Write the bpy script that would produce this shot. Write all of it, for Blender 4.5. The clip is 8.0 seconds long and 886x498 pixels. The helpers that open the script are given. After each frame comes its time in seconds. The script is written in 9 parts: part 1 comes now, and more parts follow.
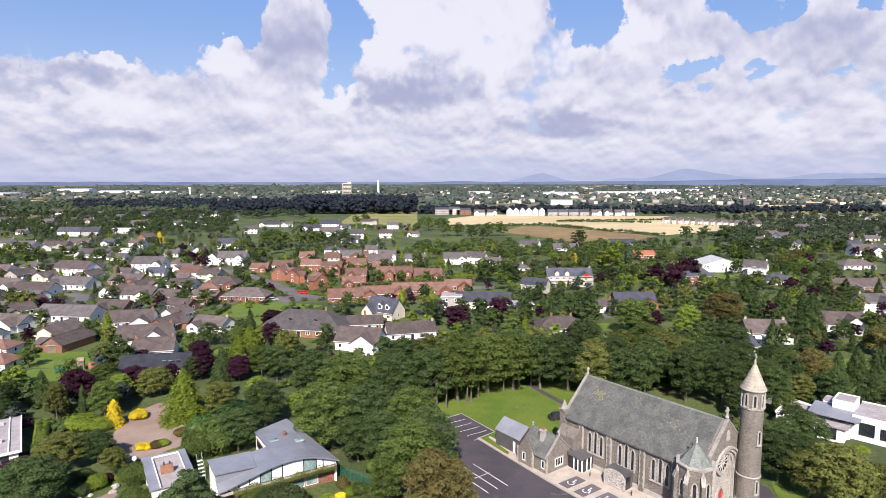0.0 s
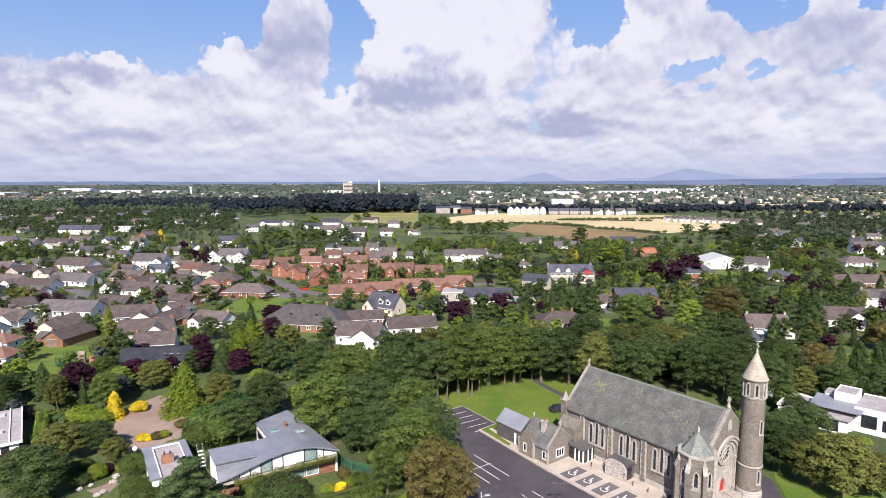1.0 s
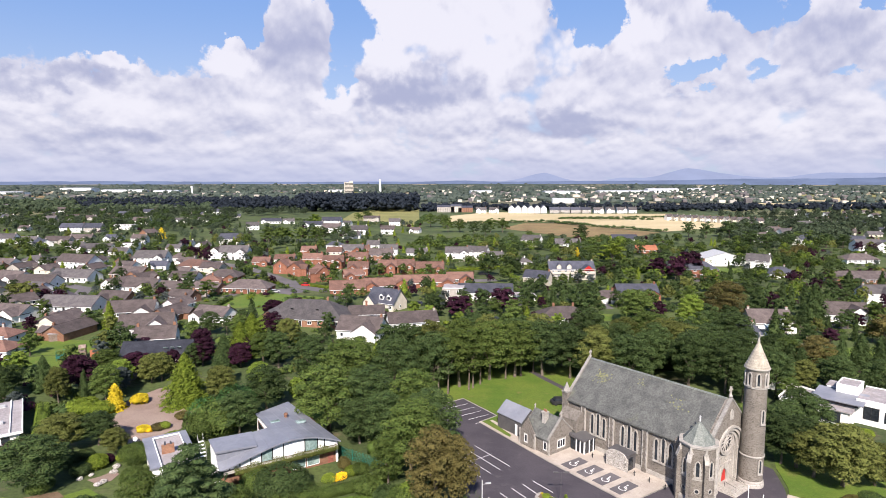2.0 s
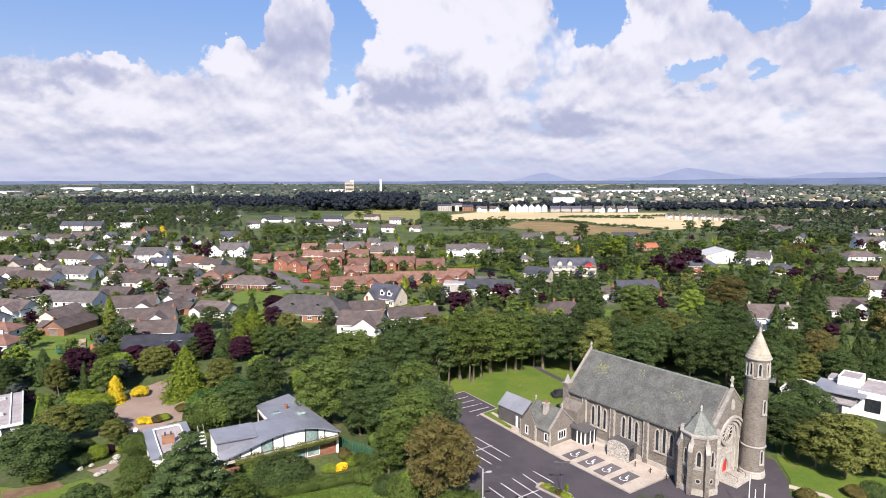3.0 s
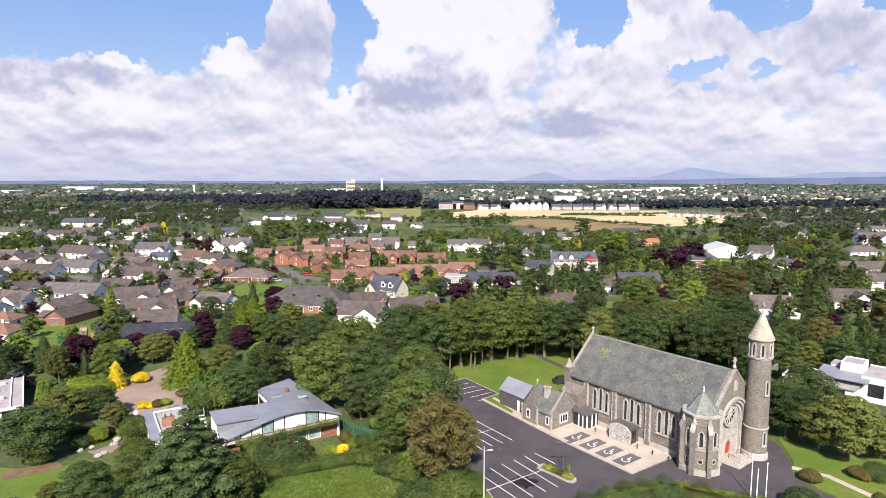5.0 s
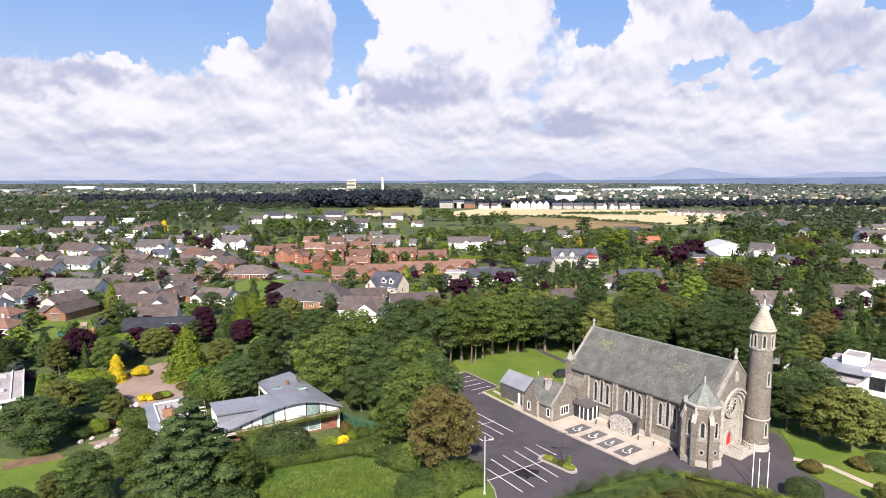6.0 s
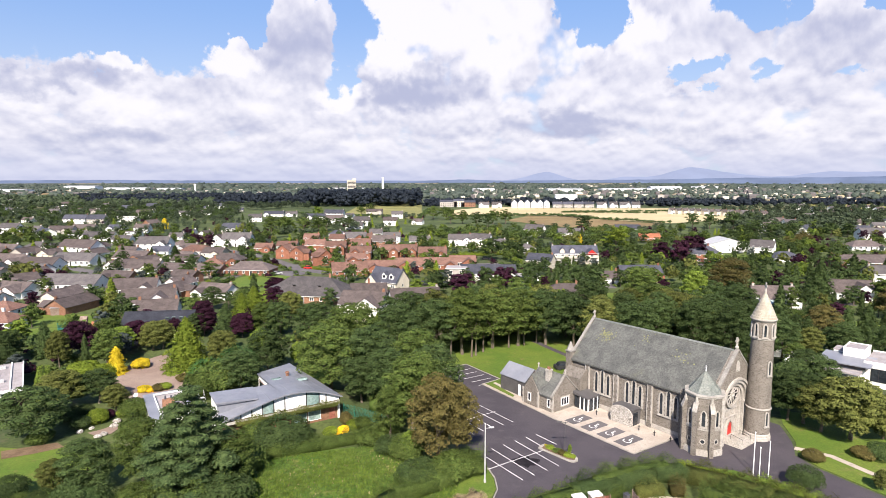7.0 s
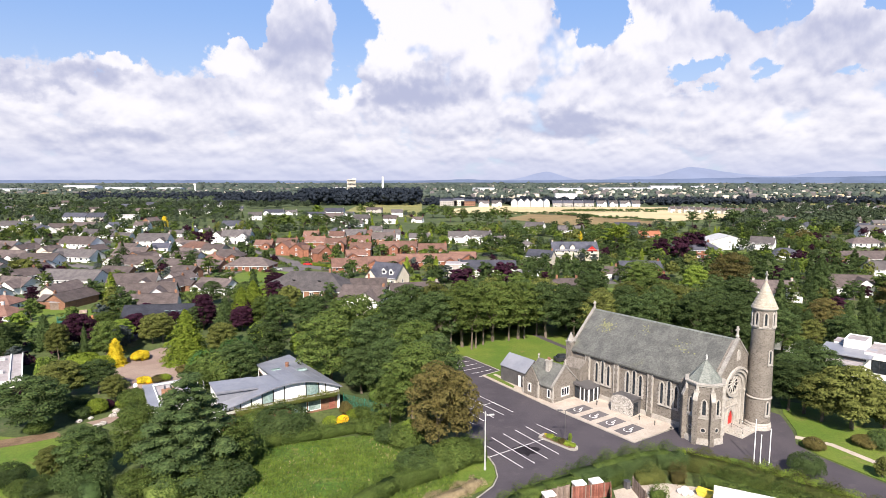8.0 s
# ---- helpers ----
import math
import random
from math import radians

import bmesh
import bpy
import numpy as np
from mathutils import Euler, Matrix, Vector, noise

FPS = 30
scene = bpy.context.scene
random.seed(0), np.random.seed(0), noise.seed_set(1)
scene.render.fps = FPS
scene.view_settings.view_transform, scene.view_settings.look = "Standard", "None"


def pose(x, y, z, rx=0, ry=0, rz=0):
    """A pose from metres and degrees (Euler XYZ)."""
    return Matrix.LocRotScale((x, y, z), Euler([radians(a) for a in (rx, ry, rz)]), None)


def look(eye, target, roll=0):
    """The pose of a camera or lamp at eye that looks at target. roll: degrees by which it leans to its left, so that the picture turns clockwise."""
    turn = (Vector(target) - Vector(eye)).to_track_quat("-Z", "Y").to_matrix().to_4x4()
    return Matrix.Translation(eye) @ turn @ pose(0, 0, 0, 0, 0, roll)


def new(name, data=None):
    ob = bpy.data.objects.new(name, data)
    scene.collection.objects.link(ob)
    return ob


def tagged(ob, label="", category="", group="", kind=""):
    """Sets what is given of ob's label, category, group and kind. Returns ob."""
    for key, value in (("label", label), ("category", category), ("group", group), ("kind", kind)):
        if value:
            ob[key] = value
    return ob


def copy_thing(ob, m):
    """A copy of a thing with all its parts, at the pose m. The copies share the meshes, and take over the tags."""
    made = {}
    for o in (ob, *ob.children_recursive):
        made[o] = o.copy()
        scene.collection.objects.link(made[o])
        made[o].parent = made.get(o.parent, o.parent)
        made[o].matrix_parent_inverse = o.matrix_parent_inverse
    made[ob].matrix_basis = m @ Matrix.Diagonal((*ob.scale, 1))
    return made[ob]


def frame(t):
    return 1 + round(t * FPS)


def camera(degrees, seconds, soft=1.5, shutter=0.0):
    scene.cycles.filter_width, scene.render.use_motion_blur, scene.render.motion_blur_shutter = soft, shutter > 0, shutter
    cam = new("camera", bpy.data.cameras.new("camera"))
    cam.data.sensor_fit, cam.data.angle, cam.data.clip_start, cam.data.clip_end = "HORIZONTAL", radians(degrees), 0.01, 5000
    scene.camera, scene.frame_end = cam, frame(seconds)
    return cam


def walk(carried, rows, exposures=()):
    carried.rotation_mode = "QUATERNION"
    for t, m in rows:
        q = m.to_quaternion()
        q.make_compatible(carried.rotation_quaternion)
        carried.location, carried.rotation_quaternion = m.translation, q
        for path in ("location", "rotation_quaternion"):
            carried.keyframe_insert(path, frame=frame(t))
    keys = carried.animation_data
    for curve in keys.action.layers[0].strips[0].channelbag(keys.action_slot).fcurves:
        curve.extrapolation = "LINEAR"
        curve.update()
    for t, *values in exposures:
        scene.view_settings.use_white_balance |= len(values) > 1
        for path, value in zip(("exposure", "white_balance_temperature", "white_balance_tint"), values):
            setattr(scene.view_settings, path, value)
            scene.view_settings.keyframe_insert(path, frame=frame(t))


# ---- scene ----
# A descending camera over an Irish suburb: stone church with a round tower, its car park,
# gardens and estates of houses, stubble fields, a far town and blue hills.
from math import sin, cos, pi, sqrt, tan, atan2

cam = camera(74.0, 8.0, soft=0.6)
walk(cam, [(t, pose(0, 0, z, 90 - 6.69, 0, yaw)) for t, z, yaw in (
    (0, 52.20, -0.43), (0.5, 51.32, -0.39), (1, 50.43, -0.34), (1.5, 49.54, -0.29),
    (3, 47.05, -0.19), (3.5, 46.22, -0.16), (4, 45.42, -0.14), (4.5, 44.66, -0.11),
    (6, 42.47, -0.01), (6.5, 41.63, 0.005), (7, 40.76, 0.015), (7.5, 39.89, 0.015), (8, 39.00, 0.01))],
    exposures=[(0, 0.70, 6300, 18), (8, 0.91, 6530, 15)])

# ---- sky, clouds and sun ----
SUN_AZ, SUN_EL = 184.0, 41.0      # compass-like: degrees clockwise from +y


class Nodes:
    """Short hand for building node trees."""

    def __init__(self, tree):
        self.t = tree

    def add(self, kind, **values):
        n = self.t.nodes.new(kind)
        for k, v in values.items():
            if k in n.inputs:
                n.inputs[k].default_value = v
        return n

    def put(self, node, key, v):
        if isinstance(v, bpy.types.NodeSocket):
            self.t.links.new(v, node.inputs[key])
        else:
            node.inputs[key].default_value = v

    def m(self, op, a, b=0.0, c=0.0, clamp=False):
        n = self.t.nodes.new("ShaderNodeMath")
        n.operation, n.use_clamp = op, clamp
        for k, v in enumerate((a, b, c)):
            self.put(n, k, v)
        return n.outputs[0]

    def mix(self, f, a, b):
        n = self.t.nodes.new("ShaderNodeMix")
        n.data_type = "RGBA"
        self.put(n, 0, f)
        for k, v in ((6, a), (7, b)):
            self.put(n, k, v if isinstance(v, bpy.types.NodeSocket) else (*v[:3], 1))
        return n.outputs[2]

    def noise(self, vector, scale, detail=4.0, rough=0.55, distortion=0.0):
        n = self.t.nodes.new("ShaderNodeTexNoise")
        self.put(n, "Vector", vector)
        for k, v in (("Scale", scale), ("Detail", detail), ("Roughness", rough), ("Distortion", distortion)):
            n.inputs[k].default_value = v
        return n.outputs[0]

    def xyz(self, x, y, z=0.0):
        n = self.t.nodes.new("ShaderNodeCombineXYZ")
        for k, v in enumerate((x, y, z)):
            self.put(n, k, v)
        return n.outputs[0]

    def step(self, v, lo, hi, a=0.0, b=1.0):
        n = self.t.nodes.new("ShaderNodeMapRange")
        n.interpolation_type = "SMOOTHSTEP"
        for k, x in enumerate((v, lo, hi, a, b)):
            self.put(n, k, x)
        return n.outputs[0]


def make_world():
    world = bpy.data.worlds.new("sky")
    scene.world = world
    world.use_nodes = True
    t = world.node_tree
    t.nodes.clear()
    n = Nodes(t)
    out, bg = t.nodes.new("ShaderNodeOutputWorld"), t.nodes.new("ShaderNodeBackground")
    sky = t.nodes.new("ShaderNodeTexSky")
    sky.sky_type, sky.sun_disc = "NISHITA", False
    sky.sun_elevation, sky.sun_rotation = radians(SUN_EL), radians(SUN_AZ)
    coord = t.nodes.new("ShaderNodeTexCoord")
    sep = t.nodes.new("ShaderNodeSeparateXYZ")
    t.links.new(coord.outputs["Generated"], sep.inputs[0])
    x, y, z = sep.outputs
    az = n.m("MULTIPLY", n.m("ARCTAN2", x, y), 180 / pi)
    el = n.m("MULTIPLY", n.m("ARCSINE", z), 180 / pi)

    # puffs shrink towards the horizon
    v = n.m("MULTIPLY", n.m("LOGARITHM", n.m("ADD", n.m("MULTIPLY", n.m("MAXIMUM", el, -2.0), 0.2), 1.0), math.e), 15.0)
    p, p_up = n.xyz(az, v, 0.3), n.xyz(n.m("ADD", az, 0.15), n.m("ADD", v, 0.8), 0.3)
    # cloud outlines billow: large swells and small curls
    def curl(z, amount):
        q = n.xyz(az, v, z)
        swell = n.m("MULTIPLY", n.m("SUBTRACT", n.noise(q, 0.22, 3.0, 0.55), 0.5), amount)
        return n.m("ADD", swell, n.m("MULTIPLY", n.m("SUBTRACT", n.noise(q, 0.9, 6.0, 0.62), 0.5), amount * 0.42))

    thin = n.step(el, 0.0, 9.0, 0.25, 1.0)
    wav_a, wav_e = n.m("ADD", az, curl(4.0, 7.0)), n.m("ADD", el, n.m("MULTIPLY", curl(9.0, 5.0), thin))

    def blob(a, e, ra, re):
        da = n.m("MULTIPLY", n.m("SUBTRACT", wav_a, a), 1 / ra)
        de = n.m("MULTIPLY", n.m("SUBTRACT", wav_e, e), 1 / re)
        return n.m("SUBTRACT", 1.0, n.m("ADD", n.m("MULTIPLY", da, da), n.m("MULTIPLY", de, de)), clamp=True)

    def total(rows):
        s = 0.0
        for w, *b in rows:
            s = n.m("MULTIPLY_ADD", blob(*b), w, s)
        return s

    def puffs(vec):
        w = t.nodes.new("ShaderNodeTexVoronoi")
        w.feature = "SMOOTH_F1"
        t.links.new(vec, w.inputs["Vector"])
        for k, x in (("Scale", 0.19), ("Detail", 3.0), ("Roughness", 0.5), ("Smoothness", 0.35)):
            w.inputs[k].default_value = x
        return n.m("MULTIPLY_ADD", n.m("SUBTRACT", 1.0, w.outputs["Distance"]), 0.45, n.m("MULTIPLY", n.noise(vec, 0.13, 9.0, 0.6, 0.3), 0.62))

    f1, f2 = puffs(p), puffs(p_up)
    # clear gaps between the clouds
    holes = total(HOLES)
    hole_noise = n.m("MULTIPLY", n.m("SUBTRACT", f1, 0.42), 1.6)
    clear = n.m("ADD", n.m("SUBTRACT", holes, 0.42), n.m("MULTIPLY", hole_noise, -1.0))
    outside = n.step(n.m("ABSOLUTE", az), 42.0, 60.0)
    high = n.step(el, 17.0, 24.0)
    wide = n.m("SUBTRACT", n.m("ADD", n.m("MULTIPLY", high, n.m("SUBTRACT", 0.80, f1)), n.m("MULTIPLY", outside, n.m("SUBTRACT", 0.95, f1))), 0.04)
    clear = n.m("MAXIMUM", clear, n.m("MULTIPLY", wide, 2.0))
    cover = n.step(clear, -0.14, 0.22, 1.0, 0.0)
    # lit tops, grey undersides
    lit = n.m("MULTIPLY", n.m("SUBTRACT", f1, f2), 3.2)
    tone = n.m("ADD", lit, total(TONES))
    tone = n.m("ADD", tone, n.m("MULTIPLY", n.m("SUBTRACT", n.noise(p, 0.5, 7.0, 0.62), 0.5), 0.75))
    bright = n.step(tone, -1.05, 0.72)
    cloud = n.mix(bright, (0.445, 0.475, 0.63), (0.915, 0.915, 0.94))
    haze = n.step(el, -0.5, 4.2, 1.0, 0.0)
    cloud = n.mix(n.m("MULTIPLY", haze, 0.75), cloud, (0.50, 0.55, 0.74))
    blue = n.mix(n.step(el, 2.0, 17.0), (0.58, 0.73, 0.97), (0.27, 0.50, 0.96))
    mul = t.nodes.new("ShaderNodeVectorMath")
    mul.operation = "SCALE"
    t.links.new(sky.outputs[0], mul.inputs[0])
    mul.inputs["Scale"].default_value = SKY
    blue = n.mix(n.step(el, 18.0, 40.0), blue, (0.09, 0.20, 0.50))
    clear_sky = n.mix(0.65, mul.outputs[0], blue)
    below = n.step(el, -3.0, -0.2)
    col = n.mix(cover, clear_sky, cloud)
    col = n.mix(below, (0.10, 0.12, 0.09), col)
    t.links.new(col, bg.inputs["Color"])
    bg.inputs["Strength"].default_value = 0.595
    t.links.new(bg.outputs[0], out.inputs[0])


SKY = 0.10
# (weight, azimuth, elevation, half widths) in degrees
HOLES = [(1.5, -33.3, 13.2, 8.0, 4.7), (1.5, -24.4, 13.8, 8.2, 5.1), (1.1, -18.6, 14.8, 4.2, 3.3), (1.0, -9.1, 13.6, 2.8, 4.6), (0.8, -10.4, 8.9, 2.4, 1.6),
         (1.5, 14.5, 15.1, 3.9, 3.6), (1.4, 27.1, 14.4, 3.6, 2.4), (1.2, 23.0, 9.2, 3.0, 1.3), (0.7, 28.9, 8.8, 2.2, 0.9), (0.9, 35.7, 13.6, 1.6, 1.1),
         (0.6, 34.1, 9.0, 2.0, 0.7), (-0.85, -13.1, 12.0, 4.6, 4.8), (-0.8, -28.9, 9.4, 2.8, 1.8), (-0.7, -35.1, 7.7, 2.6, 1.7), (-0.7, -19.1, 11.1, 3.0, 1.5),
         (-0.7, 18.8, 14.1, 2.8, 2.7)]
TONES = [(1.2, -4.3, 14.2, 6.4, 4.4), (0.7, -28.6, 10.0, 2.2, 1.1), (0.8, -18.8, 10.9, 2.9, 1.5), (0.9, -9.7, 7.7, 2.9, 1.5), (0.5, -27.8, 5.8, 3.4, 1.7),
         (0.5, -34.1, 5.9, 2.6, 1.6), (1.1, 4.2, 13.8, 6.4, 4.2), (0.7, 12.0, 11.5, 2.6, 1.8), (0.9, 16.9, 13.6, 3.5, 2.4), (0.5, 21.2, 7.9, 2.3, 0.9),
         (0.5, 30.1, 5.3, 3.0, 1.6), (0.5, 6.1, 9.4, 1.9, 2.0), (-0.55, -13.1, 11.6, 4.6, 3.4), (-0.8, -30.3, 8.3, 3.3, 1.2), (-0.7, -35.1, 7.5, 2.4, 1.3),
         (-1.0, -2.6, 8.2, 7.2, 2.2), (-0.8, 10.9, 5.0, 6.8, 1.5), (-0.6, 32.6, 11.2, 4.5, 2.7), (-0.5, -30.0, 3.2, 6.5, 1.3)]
make_world()

sun = new("sun", bpy.data.lights.new("sun", "SUN"))
sun.data.energy, sun.data.angle, sun.data.color = 5.4, radians(0.6), (1.0, 0.93, 0.81)
_a, _e = radians(SUN_AZ), radians(SUN_EL)
sun.matrix_world = look((sin(_a) * cos(_e) * 100, cos(_a) * cos(_e) * 100, sin(_e) * 100), (0, 0, 0))


# ---- materials ----
def base_material(name, rough=0.8, metal=0.0, spec=0.3):
    mat = bpy.data.materials.new(name)
    mat.use_nodes = True
    n = Nodes(mat.node_tree)
    b = mat.node_tree.nodes["Principled BSDF"]
    b.inputs["Roughness"].default_value = rough
    b.inputs["Metallic"].default_value = metal
    b.inputs["Specular IOR Level"].default_value = spec
    geo = mat.node_tree.nodes.new("ShaderNodeNewGeometry")
    return mat, n, b, geo


def surf(name, c1, c2, big=0.3, small=4.0, rough=0.85, bump=0.3, spec=0.3, metal=0.0, vary=0.0, c3=None, fine=0.35):
    """Weathered plain surface: patches at one scale, grain at another."""
    mat, n, b, geo = base_material(name, rough, metal, spec)
    pos = geo.outputs["Position"]
    col = n.mix(n.step(n.noise(pos, big, 5.0, 0.6), 0.35, 0.65), c1, c2)
    if c3:
        col = n.mix(n.step(n.noise(pos, big * 3.1, 5.0, 0.65), 0.55, 0.72), col, c3)
    g = n.noise(pos, small, 6.0, 0.7)
    k = n.step(g, 0.25, 0.75, 1 - fine, 1 + fine)
    if vary:
        info = mat.node_tree.nodes.new("ShaderNodeObjectInfo")
        k = n.m("MULTIPLY", k, n.step(info.outputs["Random"], 0, 1, 1 - vary, 1 + vary))
    sc = mat.node_tree.nodes.new("ShaderNodeVectorMath")
    sc.operation = "SCALE"
    mat.node_tree.links.new(col, sc.inputs[0])
    mat.node_tree.links.new(k, sc.inputs["Scale"])
    mat.node_tree.links.new(sc.outputs[0], b.inputs["Base Color"])
    if bump:
        bp = mat.node_tree.nodes.new("ShaderNodeBump")
        bp.inputs["Strength"].default_value = bump
        bp.inputs["Distance"].default_value = 0.05
        mat.node_tree.links.new(g, bp.inputs["Height"])
        mat.node_tree.links.new(bp.outputs[0], b.inputs["Normal"])
    return mat


def foliage(name, c1, c2, vary=0.25, glow=0.05):
    """Leaves: each clump its own shade, light shining through a little."""
    mat, n, b, geo = base_material(name, 0.65, 0.0, 0.07)
    t = mat.node_tree
    info = t.nodes.new("ShaderNodeObjectInfo")
    isl = geo.outputs["Random Per Island"]
    col = n.mix(n.step(isl, 0, 1, 0.15, 0.85), c1, c2)
    k = n.m("MULTIPLY", n.step(info.outputs["Random"], 0, 1, 1 - vary, 1 + vary),
            n.step(n.noise(geo.outputs["Position"], 0.9, 3.0), 0.3, 0.7, 0.78, 1.22))
    sc = t.nodes.new("ShaderNodeVectorMath")
    sc.operation = "SCALE"
    t.links.new(col, sc.inputs[0])
    t.links.new(k, sc.inputs["Scale"])
    t.links.new(sc.outputs[0], b.inputs["Base Color"])
    tr = t.nodes.new("ShaderNodeBsdfTranslucent")
    t.links.new(sc.outputs[0], tr.inputs["Color"])
    mx = t.nodes.new("ShaderNodeMixShader")
    mx.inputs[0].default_value = glow
    out = t.nodes["Material Output"]
    t.links.new(b.outputs[0], mx.inputs[1])
    t.links.new(tr.outputs[0], mx.inputs[2])
    t.links.new(mx.outputs[0], out.inputs[0])
    return mat


def masonry(name, c1, c2, mortar, cell=2.2, rough=0.9):
    """Rubble stone: cells of differing grey with recessed joints."""
    mat, n, b, geo = base_material(name, rough)
    t = mat.node_tree
    pos = geo.outputs["Position"]
    scaled = t.nodes.new("ShaderNodeVectorMath")
    scaled.operation = "MULTIPLY"
    t.links.new(pos, scaled.inputs[0])
    scaled.inputs[1].default_value = (1, 1, 1.7)
    v = t.nodes.new("ShaderNodeTexVoronoi")
    v.inputs["Scale"].default_value = cell
    t.links.new(scaled.outputs[0], v.inputs["Vector"])
    e = t.nodes.new("ShaderNodeTexVoronoi")
    e.feature = "DISTANCE_TO_EDGE"
    e.inputs["Scale"].default_value = cell
    t.links.new(scaled.outputs[0], e.inputs["Vector"])
    sep = t.nodes.new("ShaderNodeSeparateColor")
    t.links.new(v.outputs["Color"], sep.inputs[0])
    col = n.mix(sep.outputs[0], c1, c2)
    joint = n.step(e.outputs["Distance"], 0.02, 0.09)
    col = n.mix(joint, mortar, col)
    col = n.mix(n.step(n.noise(pos, 0.25, 5.0, 0.65), 0.45, 0.75, 0.0, 0.45), col, tuple(0.5 * c for c in c1))
    t.links.new(col, b.inputs["Base Color"])
    bp = t.nodes.new("ShaderNodeBump")
    bp.inputs["Strength"].default_value = 0.7
    bp.inputs["Distance"].default_value = 0.05
    t.links.new(n.m("ADD", joint, n.m("MULTIPLY", n.noise(pos, 12.0, 3.0), 0.5)), bp.inputs["Height"])
    t.links.new(bp.outputs[0], b.inputs["Normal"])
    return mat


def tiled(name, c1, c2, course=0.3, rough=0.75, c3=None, vary=0.24):
    """Roof covering: courses follow the height, blotches of weather and moss."""
    mat, n, b, geo = base_material(name, rough, 0.0, 0.3)
    t = mat.node_tree
    pos = geo.outputs["Position"]
    info = t.nodes.new("ShaderNodeObjectInfo")
    col = n.mix(n.step(n.noise(pos, 0.45, 6.0, 0.7), 0.35, 0.65), c1, c2)
    if c3:
        col = n.mix(n.step(n.noise(pos, 0.16, 4.0, 0.6), 0.60, 0.75, 0.0, 0.8), col, c3)
    sep = t.nodes.new("ShaderNodeSeparateXYZ")
    t.links.new(pos, sep.inputs[0])
    saw = n.m("FRACT", n.m("DIVIDE", sep.outputs[2], course))
    cells = n.noise(pos, 3.2, 2.0, 0.8)
    k = n.m("MULTIPLY", n.step(cells, 0.25, 0.75, 0.72, 1.28), n.step(info.outputs["Random"], 0, 1, 1 - vary, 1 + vary))
    sc = t.nodes.new("ShaderNodeVectorMath")
    sc.operation = "SCALE"
    t.links.new(col, sc.inputs[0])
    t.links.new(k, sc.inputs["Scale"])
    t.links.new(sc.outputs[0], b.inputs["Base Color"])
    bp = t.nodes.new("ShaderNodeBump")
    bp.inputs["Strength"].default_value = 0.5
    bp.inputs["Distance"].default_value = 0.06
    t.links.new(n.m("ADD", n.m("MULTIPLY", saw, -1.0), cells), bp.inputs["Height"])
    t.links.new(bp.outputs[0], b.inputs["Normal"])
    return mat


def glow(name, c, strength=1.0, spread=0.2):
    """Glowing distance behind the last fields; the haze of miles of air is put into its colour."""
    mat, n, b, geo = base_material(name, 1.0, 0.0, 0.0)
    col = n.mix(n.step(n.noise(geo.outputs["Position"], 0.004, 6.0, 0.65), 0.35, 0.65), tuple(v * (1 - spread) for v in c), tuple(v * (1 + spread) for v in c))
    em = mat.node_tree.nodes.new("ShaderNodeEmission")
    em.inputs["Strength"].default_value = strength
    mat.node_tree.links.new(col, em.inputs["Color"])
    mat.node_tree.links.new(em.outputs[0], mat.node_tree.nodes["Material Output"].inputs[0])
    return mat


def farmland(name):
    """Gardens near by, farther out a patchwork of fields and dark land tinted for haze."""
    mat, n, b, geo = base_material(name, 0.95)
    t = mat.node_tree
    pos = geo.outputs["Position"]
    near = n.mix(n.step(n.noise(pos, 0.03, 5.0, 0.6), 0.35, 0.65), (0.042, 0.062, 0.020), (0.080, 0.105, 0.030))
    near = n.mix(n.step(n.noise(pos, 0.09, 5.0, 0.65), 0.56, 0.70), near, (0.11, 0.095, 0.055))
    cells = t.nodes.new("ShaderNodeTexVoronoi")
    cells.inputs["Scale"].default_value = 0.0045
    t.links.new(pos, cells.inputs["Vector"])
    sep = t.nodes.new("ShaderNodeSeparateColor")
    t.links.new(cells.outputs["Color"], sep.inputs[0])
    # greyer colours mixed in by distance, with air haze painted into them
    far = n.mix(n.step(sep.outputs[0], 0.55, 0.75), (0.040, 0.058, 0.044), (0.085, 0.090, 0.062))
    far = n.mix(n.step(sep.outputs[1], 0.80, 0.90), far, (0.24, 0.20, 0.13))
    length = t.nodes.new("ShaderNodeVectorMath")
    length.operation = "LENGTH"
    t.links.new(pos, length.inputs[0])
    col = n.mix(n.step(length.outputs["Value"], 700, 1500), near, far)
    g = n.noise(pos, 1.2, 6.0, 0.7)
    sc = t.nodes.new("ShaderNodeVectorMath")
    sc.operation = "SCALE"
    t.links.new(col, sc.inputs[0])
    t.links.new(n.step(g, 0.25, 0.75, 0.65, 1.35), sc.inputs["Scale"])
    t.links.new(sc.outputs[0], b.inputs["Base Color"])
    return mat


